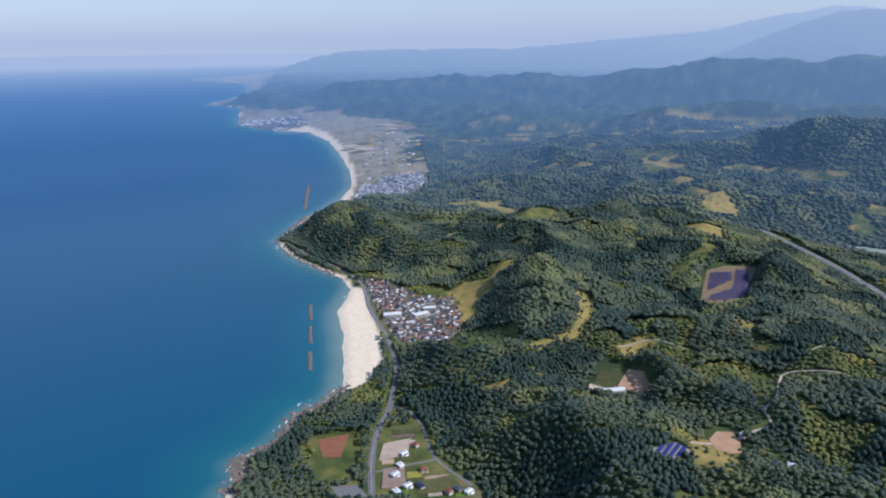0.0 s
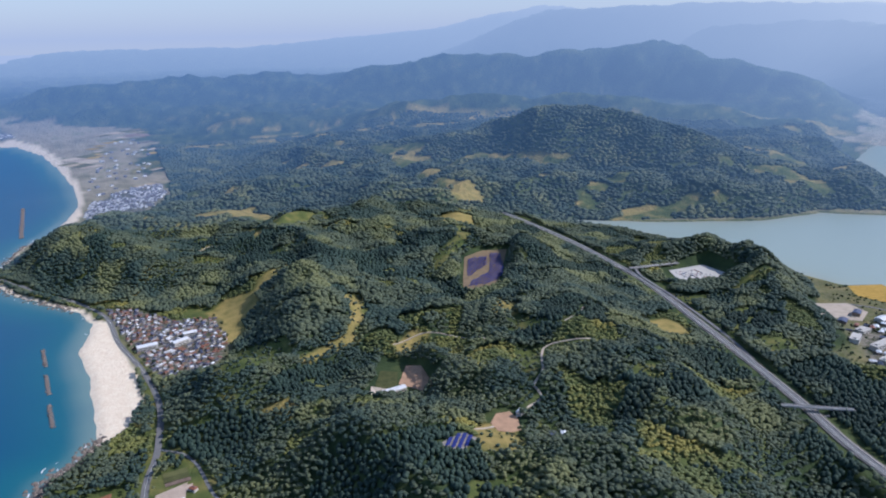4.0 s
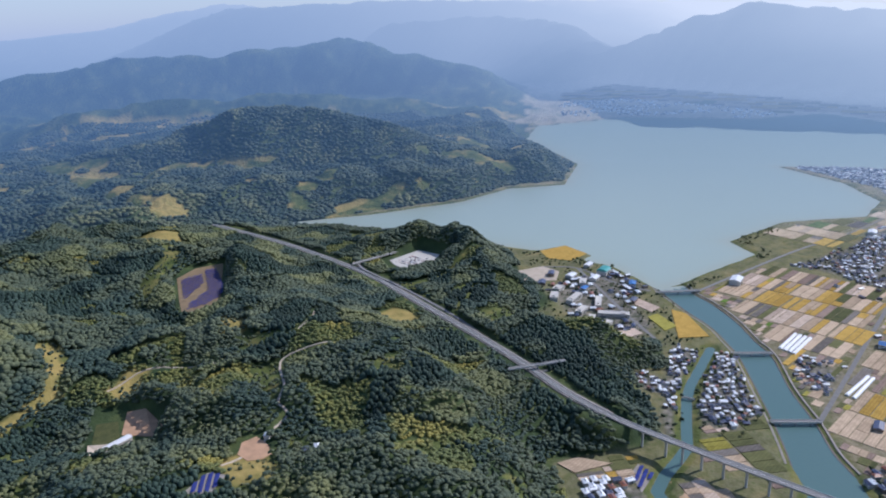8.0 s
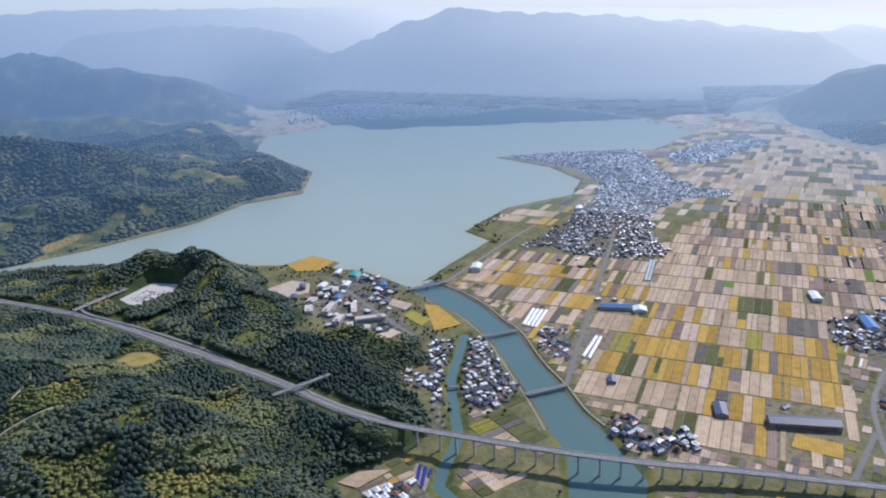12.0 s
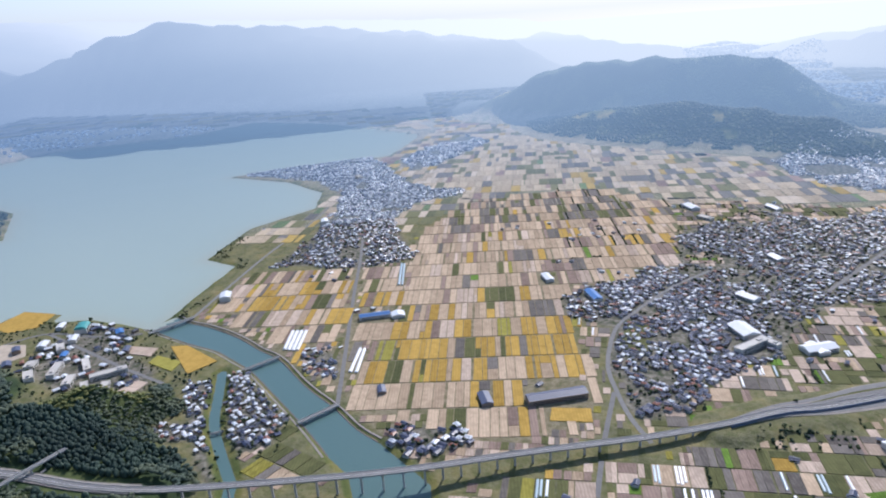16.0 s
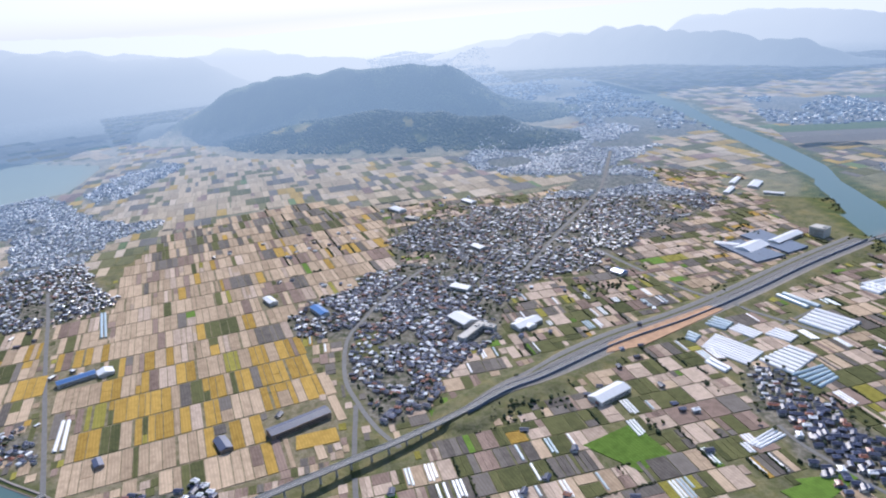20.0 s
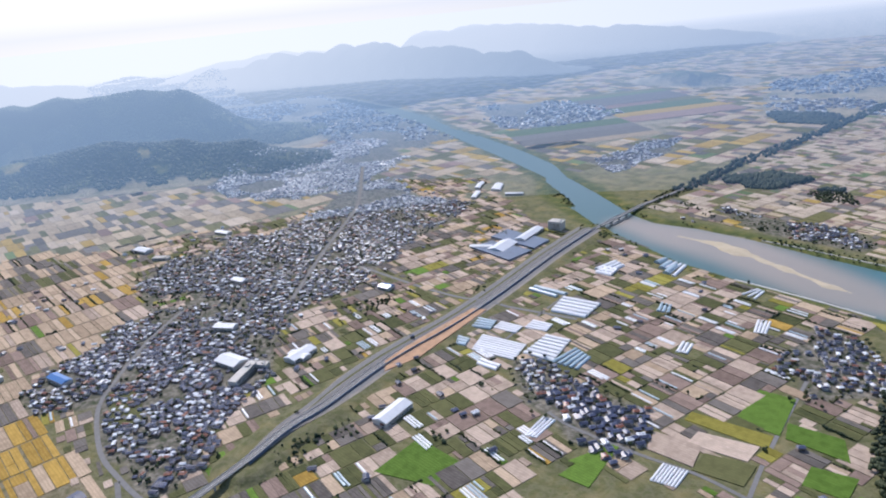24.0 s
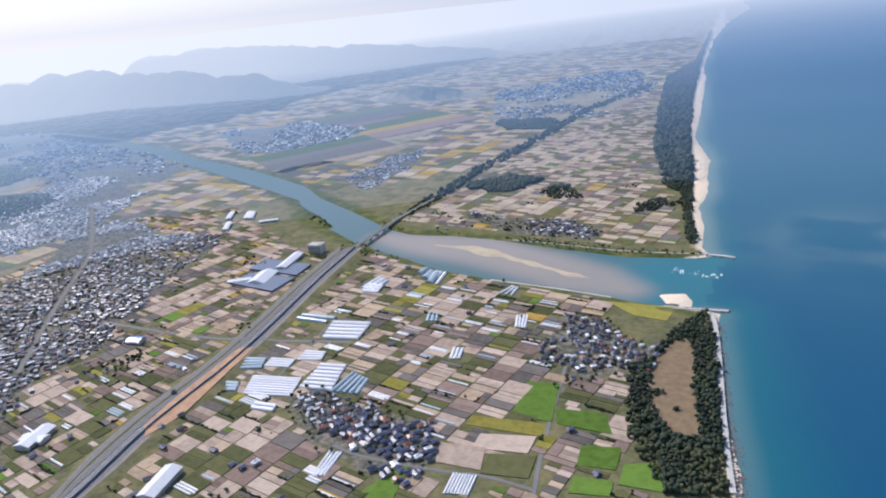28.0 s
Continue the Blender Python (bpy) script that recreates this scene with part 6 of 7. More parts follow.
def house(kind, roof_mat, wall_mat, seed):
    """A tiled house: walls, windows, roof with eaves, porch roof. About 12 by 8 m."""
    r = random.Random(seed)
    words = {"dark_glazed_tile": "dark glazed tile", "grey_tile": "grey tile", "red_brown_tile": "red-brown tile", "white_sheet_roof": "white sheet metal"}
    l, w, h = r.uniform(9.5, 13), r.uniform(6.8, 8.4), r.choice((3.4, 5.8, 6.0))
    thing = empty("house", Matrix(), ("two-storey" if h > 5 else "one-storey") + " house with " + ("hipped" if kind else "gabled") + " roof of " + words[roof_mat.name], "house", "houses of the plain")
    bm = bmesh.new()
    box(bm, (l, w, h), (0, 0, h / 2 - 0.3))
    part("wall", bm, wall_mat, thing)
    bm = bmesh.new()
    t = HIP if kind else GABLE
    for dz in (0.0, 0.28):
        vs = [bm.verts.new((p[0] * (l + 1.6), p[1] * (w + 1.6), h - 0.4 + dz + p[2] * w * 0.22)) for p in t]
        for f in HIP_F:
            bm.faces.new([vs[i] for i in f])
        if dz == 0:
            bm.faces.new([vs[i] for i in (3, 2, 1, 0)])
    roof = part("roof", bm, roof_mat, thing)
    bm = bmesh.new()
    box(bm, (l * (0.6 if kind else 1.02) + 0.6, 0.7, 0.45), (0, 0, h - 0.1 + w * 0.22))
    part("ridge", bm, TILE_GREY, roof)
    for s in (-1, 1):
        for storey in ((1.5,) if h < 5 else (1.5, 4.2)):
            bm = bmesh.new()
            box(bm, (l * 0.62, 0.12, 1.3), (r.uniform(-1, 1), s * (w / 2 + 0.02), storey))
            part("window", bm, GLASS_DARK, thing)
    bm = bmesh.new()
    box(bm, (l * 0.5, 2.6, 2.7), (l * 0.2, -w / 2 - 1.3, 1.05))
    porch = part("porch", bm, wall_mat, thing)
    bm = bmesh.new()
    vs = [bm.verts.new((l * 0.2 + p[0] * (l * 0.5 + 1), -w / 2 - 1.3 + p[1] * 3.6, 2.4 + p[2] * 1.0)) for p in HIP]
    for f in HIP_F:
        bm.faces.new([vs[i] for i in f])
    bm.faces.new([vs[i] for i in (3, 2, 1, 0)])
    part("porch_roof", bm, roof_mat, porch)
    return thing


hx, hy, hs = [], [], []
for town in TOWNS:
    xs, ys = [p[0] for p in town], [p[1] for p in town]
    step = 20 if town is PARK_TOWN else 78 if town is VALE_TOWN else 46 if town is LAKE_FAR_TOWN else 30 if town in (CITY, TOWN_F, TOWN_D, VILLAGE_C) else 12 if town in (VILLAGE_A, HAMLET_A, HAMLET_B) else 13.2
    x, y = jittered(min(xs), max(xs), min(ys), max(ys), step)
    ok = (into(town, x, y) + (fractal(x, y, 85, 2, 64) - 0.5) * (90 if step > 13 else 16) > 0) & off_roads(x, y, 5) & seen_side(x, y) & (water_edge(x, y) > 7) & (fractal(x, y, 70, 2, 66) < (0.9 if step < 13 else 0.73)) & (fractal(x, y, 240, 2, 68) < (0.6 if step > 20 else 0.95 if town is LAKE_TOWN else 0.66))
    for row in BUILDINGS:
        ok &= np.hypot(x - row[0], y - row[1]) > row[2] * 0.55
    hx.append(x[ok]), hy.append(y[ok]), hs.append(np.full(ok.sum(), min(step / 16.5, 1.5)))
# single farms and sheds between the fields
x, y = jittered(-150, 2300, -1700, 1500, 30)
ok = seen_side(x, y) & (fractal(x, y, 260, 3, 88) > 0.6) & (into(HILLS, x, y) < -10) & (water_edge(x, y) > 16) & (rng.random(len(x)) < 0.18) & off_roads(x, y, 7) & (into(PINES_D, x, y) < -5)
for row in GLASSHOUSES:
    ok &= np.hypot(x - sum(row[0:8:2]) / 4, y - sum(row[1:8:2]) / 4) > 62
for row in CROPS:
    ok &= into([tuple(row[i:i + 2]) for i in (0, 2, 4, 6)], x, y) < -6
hx.append(x[ok]), hy.append(y[ok]), hs.append(np.full(ok.sum(), 1.0))
hx.append(np.array([p[0] for p in NEAR_HOUSES_AT], float)), hy.append(np.array([p[1] for p in NEAR_HOUSES_AT], float)), hs.append(np.full(len(NEAR_HOUSES_AT), 1.0))
hx, hy, hs = np.concatenate(hx), np.concatenate(hy), np.concatenate(hs)
hz = height(hx, hy)
hd = np.hypot(hx - 50, hy - 70)
order = np.argsort(hd)
hx, hy, hs, hz, hd = hx[order], hy[order], hs[order], hz[order], hd[order]
turns = np.round(fractal(hx, hy, 300, 2, 91) * 6) * 0.25 + np.where(rng.random(len(hx)) < 0.35, np.pi / 2, 0) + rng.normal(0, 0.08, len(hx))
HOUSES = [house(k % 2, (TILE_DARK, TILE_GREY, TILE_DARK, TILE_RED, TILE_GREY, SHEET_WHITE, TILE_DARK, TILE_GREY)[k % 8], (PLASTER, CLADDING, PLASTER)[k % 3], k) for k in range(8)]
NEAR_HOUSES = 300
for i in range(NEAR_HOUSES):
    m = Matrix.Translation((hx[i], hy[i], hz[i])) @ Matrix.Rotation(turns[i], 4, "Z")
    if i < len(HOUSES):
        HOUSES[i].matrix_basis = m
    else:
        # more white roofs inland, some standing in for sun glints on tiles
        bright = hy[i] > 400 and rng.random() < 0.62
        copy_thing(HOUSES[(5, 5, 3)[rng.integers(0, 3)] if bright else rng.integers(0, len(HOUSES))], m)


def joined_houses(name, sel, label, far):
    n = len(sel)
    s = hs[sel]
    size = np.stack([rng.uniform(8.5, 14, n) * s, rng.uniform(6.5, 8.8, n) * s, rng.choice([3.2, 5.6, 5.9], n) * s**0.5], 1)
    at = np.stack([hx[sel], hy[sel], hz[sel] - 0.3], 1)
    kind = rng.integers(0, 2, n)
    vs, fs, ks, total = [], [], [], 0
    v, f = strewn(BOX, BOX_F, at, size, turns[sel])
    vs.append(v), fs.append(f), ks.append(np.repeat(rng.integers(0, 2, n), len(BOX_F)))
    total += len(v)
    # white roofs by place: real sheet roofs, and painted stand-ins for sun glints
    roofs = np.where((hx[sel] < 300) & (rng.random(n) < 0.24), 4, np.where((hy[sel] > 250) & (hx[sel] > 300), rng.choice([2, 2, 2, 3, 3, 4, 5, 5, 5, 5], n), rng.choice([2, 2, 2, 2, 2, 3, 3, 3, 4, 5, 5, 5], n)))
    for k, t in ((0, GABLE), (1, HIP)):
        i = kind == k
        rs = size[i] * np.array([1.12, 1.18, 1]) * np.array([1, 1, 0]) + np.stack([np.zeros(i.sum()), np.zeros(i.sum()), size[i, 1] * 0.24], 1)
        v, f = strewn(t, HIP_F, at[i] + np.stack([np.zeros(i.sum())] * 2 + [size[i, 2] - 0.3], 1), rs, turns[sel][i])
        vs.append(v), fs.append(f + total), ks.append(np.repeat(roofs[i], len(HIP_F)))
        total += len(v)
    v, k = np.concatenate(vs), np.concatenate(ks)
    at = {}
    if far:
        at = {"air": air_at(v[:, 0], v[:, 1]) * 0.85, "glow": glow_at(v[:, 0], v[:, 1])}
        v, k = drawn_in(v), np.where((k == 1) | (k == 5), 1, 0)
    me = mesh_of(name, v, np.concatenate(fs), FAR_ROOF if far else PLASTER, at, True)
    for m in ((FAR_WHITE,) if far else (CLADDING, TILE_DARK, TILE_GREY, TILE_RED, SHEET_WHITE)):
        me.materials.append(m)
    me.polygons.foreach_set("material_index", k.astype(np.int32))
    return tagged(new(name, me), label, "houses", "", "stuff")


rest = np.arange(NEAR_HOUSES, len(hx))
joined_houses("town_houses", rest[hd[rest] < NEAR_END], "close-set houses with dark and grey tiled roofs", False)
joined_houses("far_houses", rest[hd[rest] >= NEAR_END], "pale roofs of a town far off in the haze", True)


# ---- larger buildings ----
def building(row):
    x, y, l, w, h, along, look_ = row
    names = ["warehouse", "hall", "office_block", "hall", "gymnasium"]
    words = ["long grey sheet-metal warehouse", "white-roofed hall with pale walls", "flat-roofed pale concrete block", "low hall with a blue sheet roof", "sports hall with a curved green roof"]
    turn = (0.0 if along == 0 else 0.35) + math.atan2(-0.2, -1) + (math.pi / 2 if l > 60 else 0)
    far = math.hypot(x, y)
    g = ground_at(x, y)
    thing = empty(names[look_], Matrix.Translation((x, y, g)) @ Matrix.Rotation(turn, 4, "Z"), words[look_], names[look_].replace("_", " "))
    bm = bmesh.new()
    box(bm, (l, w, h + 1), (0, 0, h / 2 - 0.5))
    part("wall", bm, (CLADDING if look_ == 0 else PALE_CONCRETE), thing)
    mat = (TILE_GREY, SHEET_WHITE, PALE_CONCRETE, SHEET_BLUE, SHEET_GREEN)[look_]
    bm = bmesh.new()
    if look_ == 2:
        box(bm, (l + 0.6, w + 0.6, 0.5), (0, 0, h + 0.2))
        roof = part("roof", bm, mat, thing)
        for s in (-1, 1):
            bm = bmesh.new()
            box(bm, (l + 0.6, 0.3, 0.8), (0, s * (w / 2 + 0.15), h + 0.85))
            part("parapet", bm, PLASTER, roof)
        bm = bmesh.new()
        box(bm, (l * 0.15, w * 0.4, 2.6), (l * 0.3, 0, h + 1.7))
        part("stair_head", bm, PLASTER, roof)
    elif look_ == 4:
        n = 10
        rows = []
        for i in range(n + 1):
            a = math.pi * i / n
            rows.append([bm.verts.new((s * (l / 2 + 0.8), -math.cos(a) * (w / 2 + 0.8), h + math.sin(a) * w * 0.25)) for s in (-1, 1)])
        for p, q in zip(rows, rows[1:]):
            bm.faces.new((p[0], p[1], q[1], q[0]))
        for s in (0, 1):
            bm.faces.new([r[s] for r in rows])
        part("roof", bm, mat, thing)
    else:
        vs = [bm.verts.new((p[0] * (l + 1.2), p[1] * (w + 1.2), h + p[2] * w * 0.16)) for p in GABLE]
        for f in HIP_F:
            bm.faces.new([vs[i] for i in f])
        bm.faces.new([vs[i] for i in (3, 2, 1, 0)])
        part("roof", bm, mat, thing)
    for s in (-1, 1):
        for k in range(max(1, int(h // 3.6))):
            bm = bmesh.new()
            box(bm, (l * 0.86, 0.14, 1.4), (0, s * (w / 2 + 0.03), 1.9 + 3.4 * k))
            part("window_band", bm, GLASS_DARK, thing)


for row in BUILDINGS:
    building(row)


# ---- greenhouses ----
def greenhouse(x0, y0, x1, y1, width, film):
    """A film tunnel from end to end: cover, end walls, base rails."""
    length, turn = math.hypot(x1 - x0, y1 - y0), math.atan2(y1 - y0, x1 - x0)
    cx, cy = (x0 + x1) / 2, (y0 + y1) / 2
    thing = empty("greenhouse", Matrix.Translation((cx, cy, ground_at(cx, cy))) @ Matrix.Rotation(turn, 4, "Z"),
                  "long tunnel greenhouse under " + ("milky white" if film is FILM else "bluish clear") + " plastic film", "greenhouse", "tunnel greenhouses")
    n, bm = 7, bmesh.new()
    arcs = []
    for i in range(n + 1):
        a = math.pi * i / n
        arcs.append([bm.verts.new((s * length / 2, -math.cos(a) * width / 2, 0.6 + math.sin(a) * width * 0.42)) for s in (-1, 1)])
    for p, q in zip(arcs, arcs[1:]):
        bm.faces.new((p[0], p[1], q[1], q[0]))
    part("cover", bm, film, thing)
    for s in (-1, 1):
        bm = bmesh.new()
        bm.faces.new([bm.verts.new((s * length / 2, -math.cos(math.pi * i / n) * width / 2, 0.6 + math.sin(math.pi * i / n) * width * 0.42)) for i in range(n + 1)])
        part("end_wall", bm, film, thing)
        bm = bmesh.new()
        box(bm, (length, 0.2, 0.9), (0, s * width / 2, 0.2))
        part("base_rail", bm, STEEL, thing)
    return thing


for j, row in enumerate(GLASSHOUSES):
    a, b, c, d = [Vector(row[i:i + 2]) for i in (0, 2, 4, 6)]
    n = row[8]
    if n < 0:
        a, b, c, d, n = b, c, d, a, -n
    # tunnels run from side a-b to side d-c
    for i in range(n):
        t = (i + 0.5) / n
        p, q = a.lerp(b, t), d.lerp(c, t)
        greenhouse(p.x, p.y, q.x, q.y, max(2.5, (b - a).length / n * 0.78), FILM_BLUE if j % 3 == 2 else FILM)


# single tunnels on the sandy plots
r_ = random.Random(31)
tunnels = 0
for corners, kind in plots:
    (x0, y0), (x1, y1), (x2, y2), (x3, y3) = corners
    long_, wide = math.hypot(x1 - x0, y1 - y0), math.hypot(x3 - x0, y3 - y0)
    mx, my = np.array([(x0 + x2) / 2]), np.array([(y0 + y2) / 2])
    if tunnels > 210 or wide < 7 or long_ < 26 or r_.random() > 0.2 or not (inside(SAND_FIELDS, mx, my)[0] or inside(COAST_FIELDS, mx, my)[0] or inside(TOWN_LAND, mx, my)[0]) or inside(RICE_PLAIN, mx, my)[0]:
        continue
    n = min(int(wide / 5.4), r_.choice((1, 2, 3, 5)))
    film = r_.choice((FILM, FILM, FILM_BLUE))
    for i in range(n):
        t = (i + 0.6) * 5.4 / wide
        a, b = Vector((x0, y0)).lerp((x3, y3), t), Vector((x1, y1)).lerp((x2, y2), t)
        greenhouse(*a.lerp(b, 0.05), *a.lerp(b, r_.uniform(0.8, 0.95)), 4.2, film)
        tunnels += 1

# hedges between plots
hedge_at = []
for corners, kind in plots:
    if r_.random() < 0.13 and corners[0][1] < -150:
        a, b = corners[0], corners[r_.choice((1, 3))]
        n = int(math.hypot(b[0] - a[0], b[1] - a[1]) / 3.4)
        hedge_at += [(a[0] + (b[0] - a[0]) * i / n + r_.uniform(-1, 1), a[1] + (b[1] - a[1]) * i / n + r_.uniform(-1, 1)) for i in range(n)]
hedge_at = np.array(hedge_at)
hedge_at = hedge_at[off_roads(hedge_at[:, 0], hedge_at[:, 1], 2)]
woods("hedgerows", hedge_at[:, 0], hedge_at[:, 1], GARDEN, "dark hedges and low trees between plots", 1.6, 3.2, LOBES, 0.95)


# ---- solar park, works yards, sports ground ----
def slab(name, corners, mat, label, category, lift=0.5, kind="structure"):
    return tagged(part(name, plot_bm(corners, lift, lift + 2.5), mat), label, category, "", kind)


slab("yard", SOLAR, DRY_GRASS, "dry brown grass round the solar park", "yard", 1.0)
SOLAR_TURN = math.atan2(SOLAR_ROW[1][1] - SOLAR_ROW[0][1], SOLAR_ROW[1][0] - SOLAR_ROW[0][0])
slab("yard", SOLAR_C, GRAVEL_GREY, "grey gravel yard of a small solar field", "yard", 0.6)
slab("yard", SOLAR_D, GRAVEL_GREY, "grey yard of a small solar field by the canal", "yard", 0.5)
slab("yard", ISLE_YARD, DRY_EARTH, "bare tan earth in the canal bend", "yard", 0.6)
slab("yard", HILL_YARD, BARE_EARTH, "brown bare earth yard among woods", "yard", 0.6)
for field, level, turn in ((SOLAR_A, 63.0, SOLAR_TURN), (SOLAR_B, 63.0, SOLAR_TURN), (SOLAR_C, SOLAR_LEVEL + 0.7, 0.95), (SOLAR_D, 4.2, 0.3)):
    c, s = math.cos(turn), math.sin(turn)
    ring = [(x * c + y * s, -x * s + y * c) for x, y in field]
    v = min(q[1] for q in ring) + 2
    while v < max(q[1] for q in ring) - 3:
        us = np.arange(min(q[0] for q in ring), max(q[0] for q in ring), 1.0)
        us = us[inside(ring, us, np.full(len(us), v))]
        if len(us) > 14:
            u0, u1 = us[0] + 1, us[-1] - 1
            m = (u0 + u1) / 2
            x, y, n = m * c - v * s, m * s + v * c, max(1, int((u1 - u0) / 12))
            row = empty("solar_array", Matrix.Translation((x, y, level)) @ Matrix.Rotation(turn, 4, "Z"), "row of dark blue solar panels on steel legs", "solar array", "solar park rows")
            for k in range(n):
                at = (k - (n - 1) / 2) * (u1 - u0) / n
                bm = bmesh.new()
                box(bm, ((u1 - u0) / n - 0.3, 6.0, 0.15), (0, 0, 0))
                ob = part("panel", bm, PANEL, row)
                ob.matrix_basis = Matrix.Translation((at, 0, 1.8)) @ Matrix.Rotation(radians(-12), 4, "X")
                bm = bmesh.new()
                box(bm, (0.25, 0.25, 3.0), (at, 0, 0.2))
                part("leg", bm, STEEL, row)
        v += 8.6
slab("field", RED_FIELD, RED_EARTH, "red-brown tilled field on the headland", "field", 0.9)
slab("yard", QUARRY_YARD, BARE_EARTH, "brown bare earth of a levelled hilltop yard", "yard", 0.8)
slab("yard", [(238, 1100), (256, 1160), (322, 1108), (312, 1084), (262, 1106)], GRAVEL, "pale gravel forecourt of the hilltop shed", "yard", 0.7)
slab("yard", QUARRY_LAWN, CROP_OLIVE, "grassed terrace of the hilltop yard", "yard", 0.9)
slab("sports_ground", SPORTS, GRAVEL, "tan dirt sports ground", "sports ground", 0.6)
slab("lawn", LAWN, CROP_RIPE, "golden dry lawn on the lake shore", "lawn", 0.6)
slab("parking", PARKING, PALE_CONCRETE, "motorway services car park of pale concrete", "car park", 0.8)
slab("earthwork", EARTHWORK, BARE_EARTH, "raw red-brown earth of a road building site", "earthwork", 1.5)
slab("parking", NEAR_LOT, ASPHALT, "small asphalt car park beside the coast road", "car park", 0.6)
slab("glade", GLADE_D, DRY_GRASS, "brown dry grass glade among the pines", "meadow", 0.5)
for row in PONDS:
    slab("flat_shed", [tuple(row[i:i + 2]) for i in (0, 2, 4, 6)], SLATE, "wide flat roof of blue-grey sheet", "shed", 5.0, "")


# ---- shore works ----
def block_wall(name, line, width, z, label, mat, loose):
    """A breakwater: a core with loose blocks thrown on it."""
    (x0, y0), (x1, y1) = line[0], line[-1]
    length, turn = math.hypot(x1 - x0, y1 - y0), math.atan2(y1 - y0, x1 - x0)
    thing = empty(name, Matrix.Translation(((x0 + x1) / 2, (y0 + y1) / 2, 0)) @ Matrix.Rotation(turn, 4, "Z"), label, name.replace("_", " "))
    bm = bmesh.new()
    box(bm, (length, width, z + 4), (0, 0, z / 2 - 2))
    bmesh.ops.bevel(bm, geom=bm.edges[:], offset=0.5, segments=2, affect="EDGES")
    part("core", bm, mat, thing)
    tv, tf = ball(1, 5, 0.3)
    r = np.random.default_rng(int(length))
    n = int(length * loose)
    at = np.stack([r.uniform(-length / 2 - 2, length / 2 + 2, n), r.normal(0, width * 0.3, n), r.uniform(-0.5, z * 0.8, n)], 1)
    v, f = strewn(tv, tf, at, np.repeat(r.uniform(0.9, 2.0, n)[:, None], 3, 1), r.uniform(0, 6, n))
    ob = new("blocks", mesh_of("blocks", v, f, TETRAPOD, None, True))
    ob.parent = thing
    tagged(ob, "heap of weathered concrete blocks", kind="stuff")
    return thing


for line in (BREAKWATER_A, BREAKWATER_B, BREAKWATER_C):
    block_wall("breakwater", line, 5.5, 1.6, "offshore breakwater of brown concrete blocks", TETRAPOD, 2.4)
block_wall("breakwater", BREAKWATER_D, 12, 2.0, "long offshore breakwater of dark blocks", TETRAPOD, 0.6)
block_wall("jetty", JETTY_S, 9, 3.0, "concrete river-mouth jetty with blocks at its foot", PALE_CONCRETE, 1.2)
block_wall("jetty", JETTY_N, 8, 3.0, "concrete jetty ending the far beach", PALE_CONCRETE, 1.2)
structure("wall_levee", ribbon(LEVEE_WALL, (2.5, 2.5), 0.9, 3), PALE_CONCRETE, "pale concrete revetment of the river bank", "revetment")
structure("wall_levee", ribbon(LEVEE_S, (2.0, 2.0), 0.9, 3), PALE_CONCRETE, "pale concrete flood wall of the far bank", "revetment")
for bank in (RIVER_L[:10], RIVER_R[:10]):
    line = [(x, y) for x, y in bank]
    structure("wall_levee", ribbon(line, (1.0, 1.0), 0.6, 3), TETRAPOD, "weathered block edge of the river bank", "revetment")
    (x0, y0), (x1, y1) = line[3], line[4]
    side = 1 if not inside(RIVER, np.array([(x0 + x1) / 2 - (y1 - y0) * 0.2]), np.array([(y0 + y1) / 2 + (x1 - x0) * 0.2]))[0] else -1
    structure("road", ribbon(line, (10, -6.5) if side > 0 else (-6.5, 10), 0.5, 1.5), GRAVEL_GREY, "narrow bank lane along the river", "road")
structure("seawall", ribbon(SEAWALL_D, (4.0, 4.0), 1.6, 4), PALE_CONCRETE, "pale concrete promenade on the sea wall", "seawall")
# rocks below the sea wall and round the headland
def rocks(line, spread, count, size, label, mat):
    pts = smoothed(line, 6)
    r = np.random.default_rng(count)
    i = r.integers(0, len(pts), count)
    x = np.array([pts[k].x for k in i]) + r.normal(0, spread, count)
    y = np.array([pts[k].y for k in i]) + r.normal(0, spread, count)
    ok = np.abs(water_edge(x, y)) < spread * 2.2
    x, y = x[ok], y[ok]
    z = np.maximum(height(x, y), -0.6)
    tv, tf = ball(1, 9, 0.32)
    s = r.uniform(0.4, 1, len(x))[:, None] ** 2 * size * np.array([[1, 0.8, 0.6]]) + 0.6
    v, f = strewn(tv, tf, np.stack([x, y, z], 1), s, r.uniform(0, 6, len(x)))
    tagged(new("rocks", mesh_of("rocks", v, f, mat, None, True)), label, "rocks", "", "stuff")


rocks(COAST_EAST[-8:], 9, 900, 5.0, "brown rocks along the foot of the headland", ROCK)
rocks(COAST_WEST[:6], 6, 700, 2.6, "heaped concrete blocks along the sea wall", TETRAPOD)
rocks(COAST_EAST[19:25], 8, 400, 4.5, "dark rocks at the cape", ROCK)


def foam(line, spread, count, label):
    pts = smoothed(line, 5)
    r = np.random.default_rng(count)
    i = r.integers(0, len(pts), count)
    x = np.array([pts[k].x for k in i]) + r.normal(0, spread, count)
    y = np.array([pts[k].y for k in i]) + r.normal(0, spread, count)
    ok = water_edge(x, y) < -2
    tv, tf = ball(1, 21, 0.35)
    s = r.uniform(0.4, 1, (ok.sum(), 1)) * np.array([[6.0, 1.8, 0.3]])
    v, f = strewn(tv, tf, np.stack([x[ok], y[ok], np.full(ok.sum(), 0.12)], 1), s, r.normal(1.5, 0.3, ok.sum()))
    tagged(new("surf", mesh_of("surf", v, f, SURF, None, False)), label, "surf", "", "stuff")


foam(BAR_SURF, 8, 34, "broken white surf over the river bar")
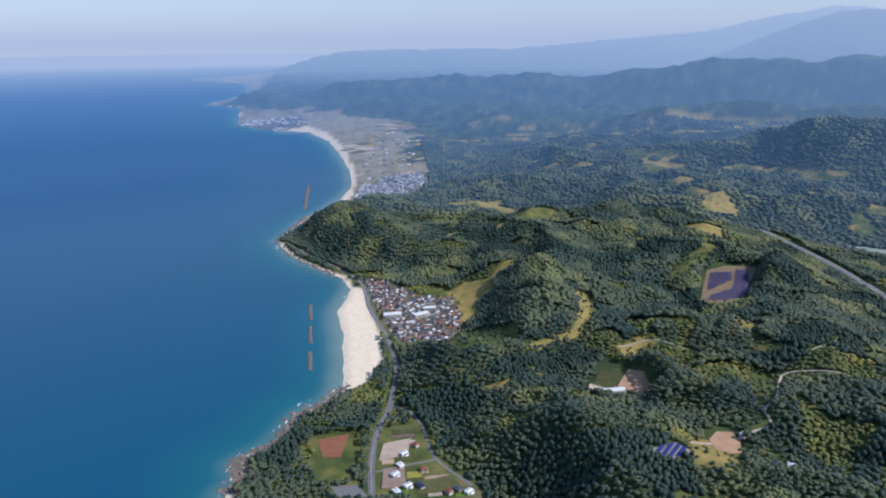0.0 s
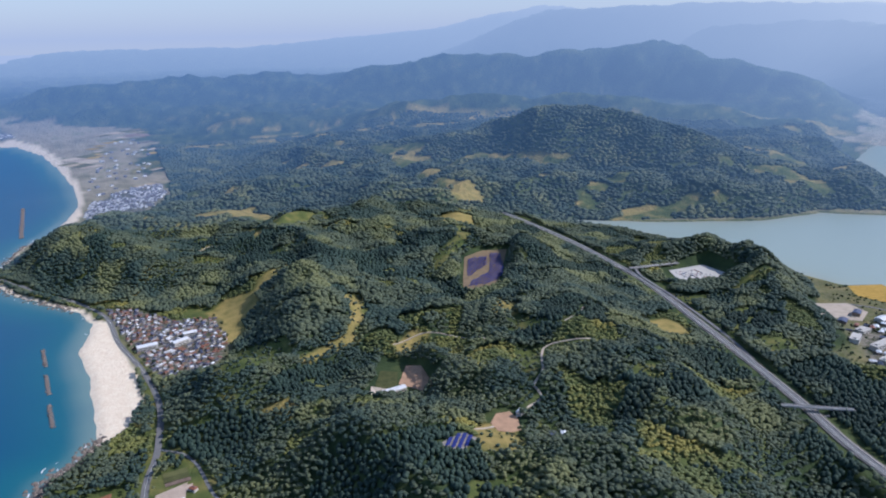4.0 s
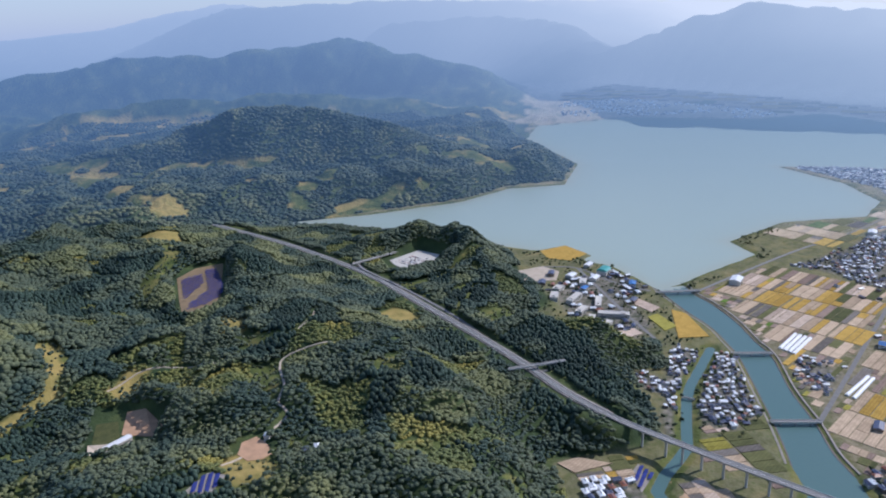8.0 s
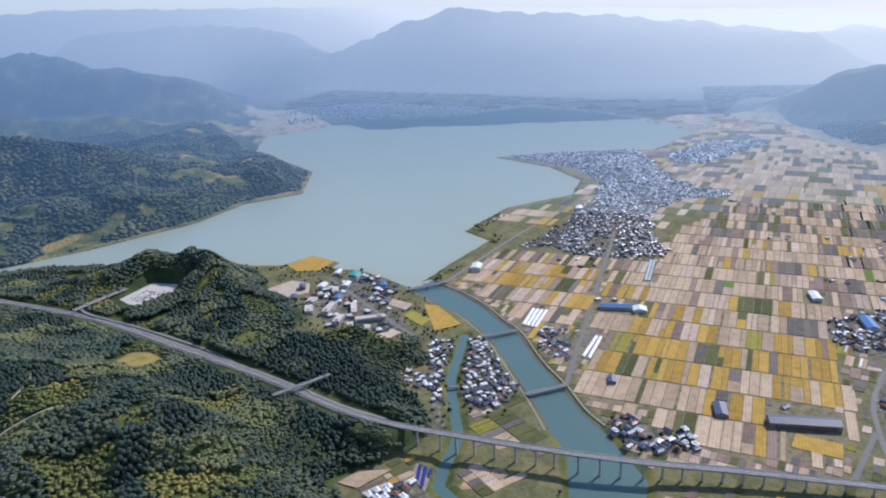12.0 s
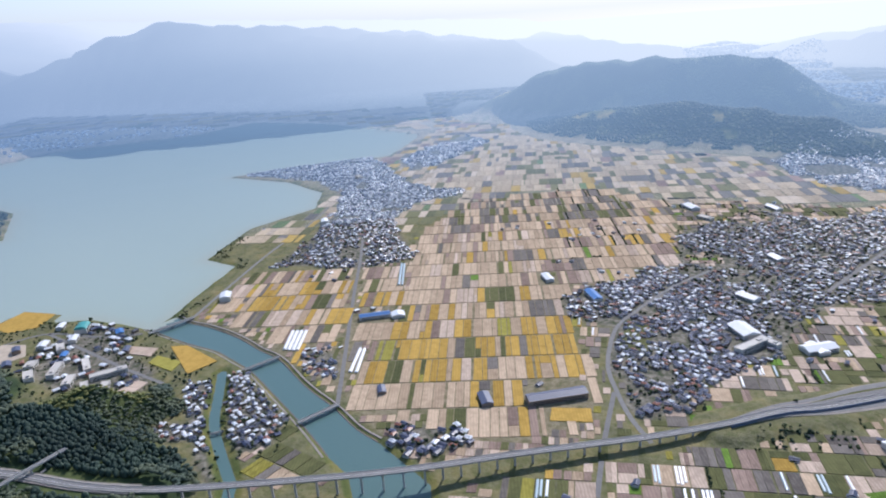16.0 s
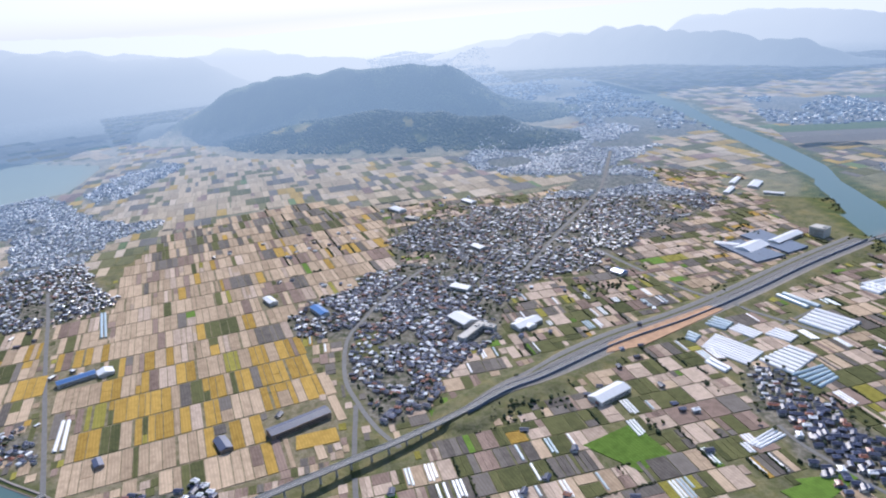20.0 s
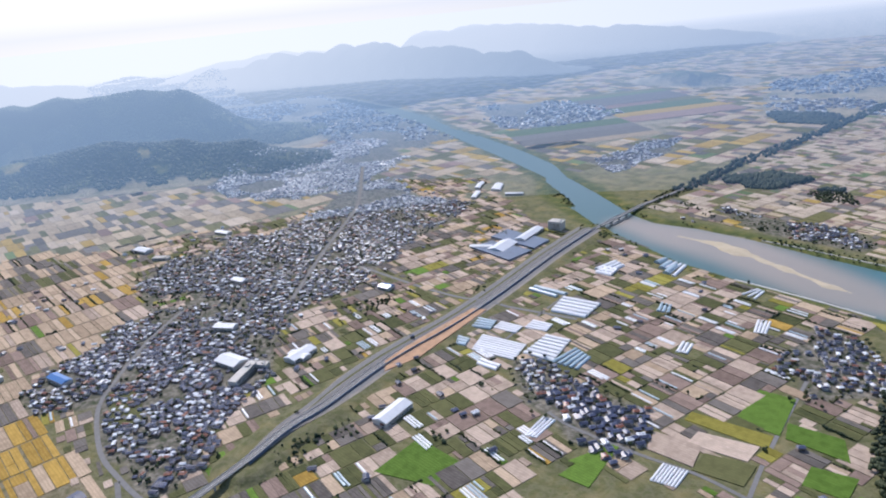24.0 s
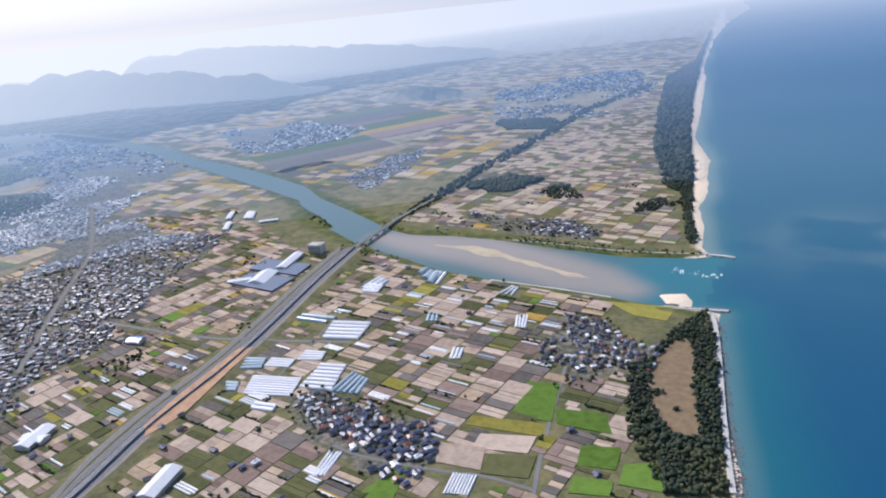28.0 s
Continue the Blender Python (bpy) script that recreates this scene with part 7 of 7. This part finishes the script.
foam(COAST_EAST[-8:], 12, 90, "thin white surf among the rocks")
foam(COAST_EAST[18:27], 9, 90, "thin white surf at the cape and beach")


# ---- parked cars ----
CAR_PAINT = [plain_material("car_paint", c, 0.3, 0.1, 0.0, 2, 0.6) for c in ((0.75, 0.75, 0.76), (0.05, 0.05, 0.06), (0.45, 0.46, 0.48), (0.35, 0.04, 0.04), (0.06, 0.12, 0.3))]
CAR_WORDS = ["white", "black", "silver", "dark red", "blue"]
RUBBER = plain_material("tyre_rubber", (0.03, 0.03, 0.03), 0.9, 0.1)


def car(paint, word):
    thing = empty("car", Matrix(), word + " hatchback standing in a parking bay", "car", "parked cars")
    bm = bmesh.new()
    box(bm, (4.1, 1.7, 0.8), (0, 0, 0.7))
    bmesh.ops.bevel(bm, geom=bm.edges[:], offset=0.14, segments=2, affect="EDGES")
    part("body", bm, paint, thing)
    bm = bmesh.new()
    for v in box(bm, (2.4, 1.5, 0.6), (-0.2, 0, 1.35)):
        if v.co.z > 1.4:
            v.co.x *= 0.72
    part("cabin", bm, GLASS_DARK, thing)
    bm = bmesh.new()
    box(bm, (1.7, 1.42, 0.06), (-0.15, 0, 1.67))
    part("roof_panel", bm, paint, thing)
    for x in (-1.3, 1.3):
        for y in (-0.8, 0.8):
            bm = bmesh.new()
            bmesh.ops.create_cone(bm, cap_ends=True, segments=12, radius1=0.32, radius2=0.32, depth=0.2, matrix=Matrix.Translation((x, y, 0.32)) @ Matrix.Rotation(math.pi / 2, 4, "X"))
            part("wheel", bm, RUBBER, thing)
    return thing


cars = [car(p, w) for p, w in zip(CAR_PAINT, CAR_WORDS)]
cx, cy = sum(p[0] for p in PARKING) / len(PARKING), sum(p[1] for p in PARKING) / len(PARKING)
n = 0
for i in range(-4, 5):
    for j in range(-10, 11):
        x, y = cx + i * 11.5, cy + j * 3.1
        if rng.random() < 0.55 and into(PARKING, np.array([x]), np.array([y]))[0] > 4 and n < 70:
            m = Matrix.Translation((x, y, 46.85)) @ Matrix.Rotation(rng.choice([0.0, math.pi]), 4, "Z")
            if n < 5:
                cars[n].matrix_basis = m
            else:
                copy_thing(cars[rng.integers(0, 5)], m)
            n += 1


# ---- single trees by the villages ----
def tree(seed):
    r = random.Random(seed)
    thing = empty("tree", Matrix(), "broad garden tree with dark uneven crown", "tree", "village trees")
    bm = bmesh.new()
    bmesh.ops.create_cone(bm, cap_ends=True, segments=7, radius1=0.45, radius2=0.16, depth=6, matrix=Matrix.Translation((0, 0, 2.6)))
    for k in range(4):
        a = k * 1.6 + r.random()
        m = Matrix.Translation((math.cos(a) * 0.9, math.sin(a) * 0.9, 4.4)) @ Matrix.Rotation(a, 4, "Z") @ Matrix.Rotation(0.75, 4, "Y")
        bmesh.ops.create_cone(bm, cap_ends=True, segments=5, radius1=0.16, radius2=0.06, depth=2.8, matrix=m)
    part("trunk", bm, BARK, thing)
    tv, tf = ball(2, seed, 0.3)
    g = np.random.default_rng(seed)
    n = 26
    u = g.normal(size=(n, 3))
    u /= np.linalg.norm(u, axis=1)[:, None]
    at = u * g.uniform(1.2, 3.2, n)[:, None] * np.array([1, 1, 0.75]) + np.array([0, 0, 6.2])
    v, f = strewn(tv, tf, at, np.repeat(g.uniform(0.7, 1.4, n)[:, None], 3, 1), g.uniform(0, 6, n))
    ob = new("crown", mesh_of("crown", v, f, GARDEN, None, True))
    ob.parent = thing
    return thing


models = [tree(k) for k in range(4)]
spots_at = []
for town in (HAMLET_C, HAMLET_D, HAMLET_B, HAMLET_F, VILLAGE_A):
    x, y = jittered(min(p[0] for p in town), max(p[0] for p in town), min(p[1] for p in town), max(p[1] for p in town), 30)
    ok = (np.abs(into(town, x, y)) < 16) & (water_edge(x, y) > 8) & off_roads(x, y, 4)
    spots_at += list(zip(x[ok], y[ok]))
for k, (x, y) in enumerate(spots_at[:110]):
    m = Matrix.Translation((x, y, ground_at(x, y))) @ Matrix.Rotation(k * 1.7, 4, "Z")
    if k < 4:
        models[k].matrix_basis = m
    else:
        copy_thing(models[k % 4], m)
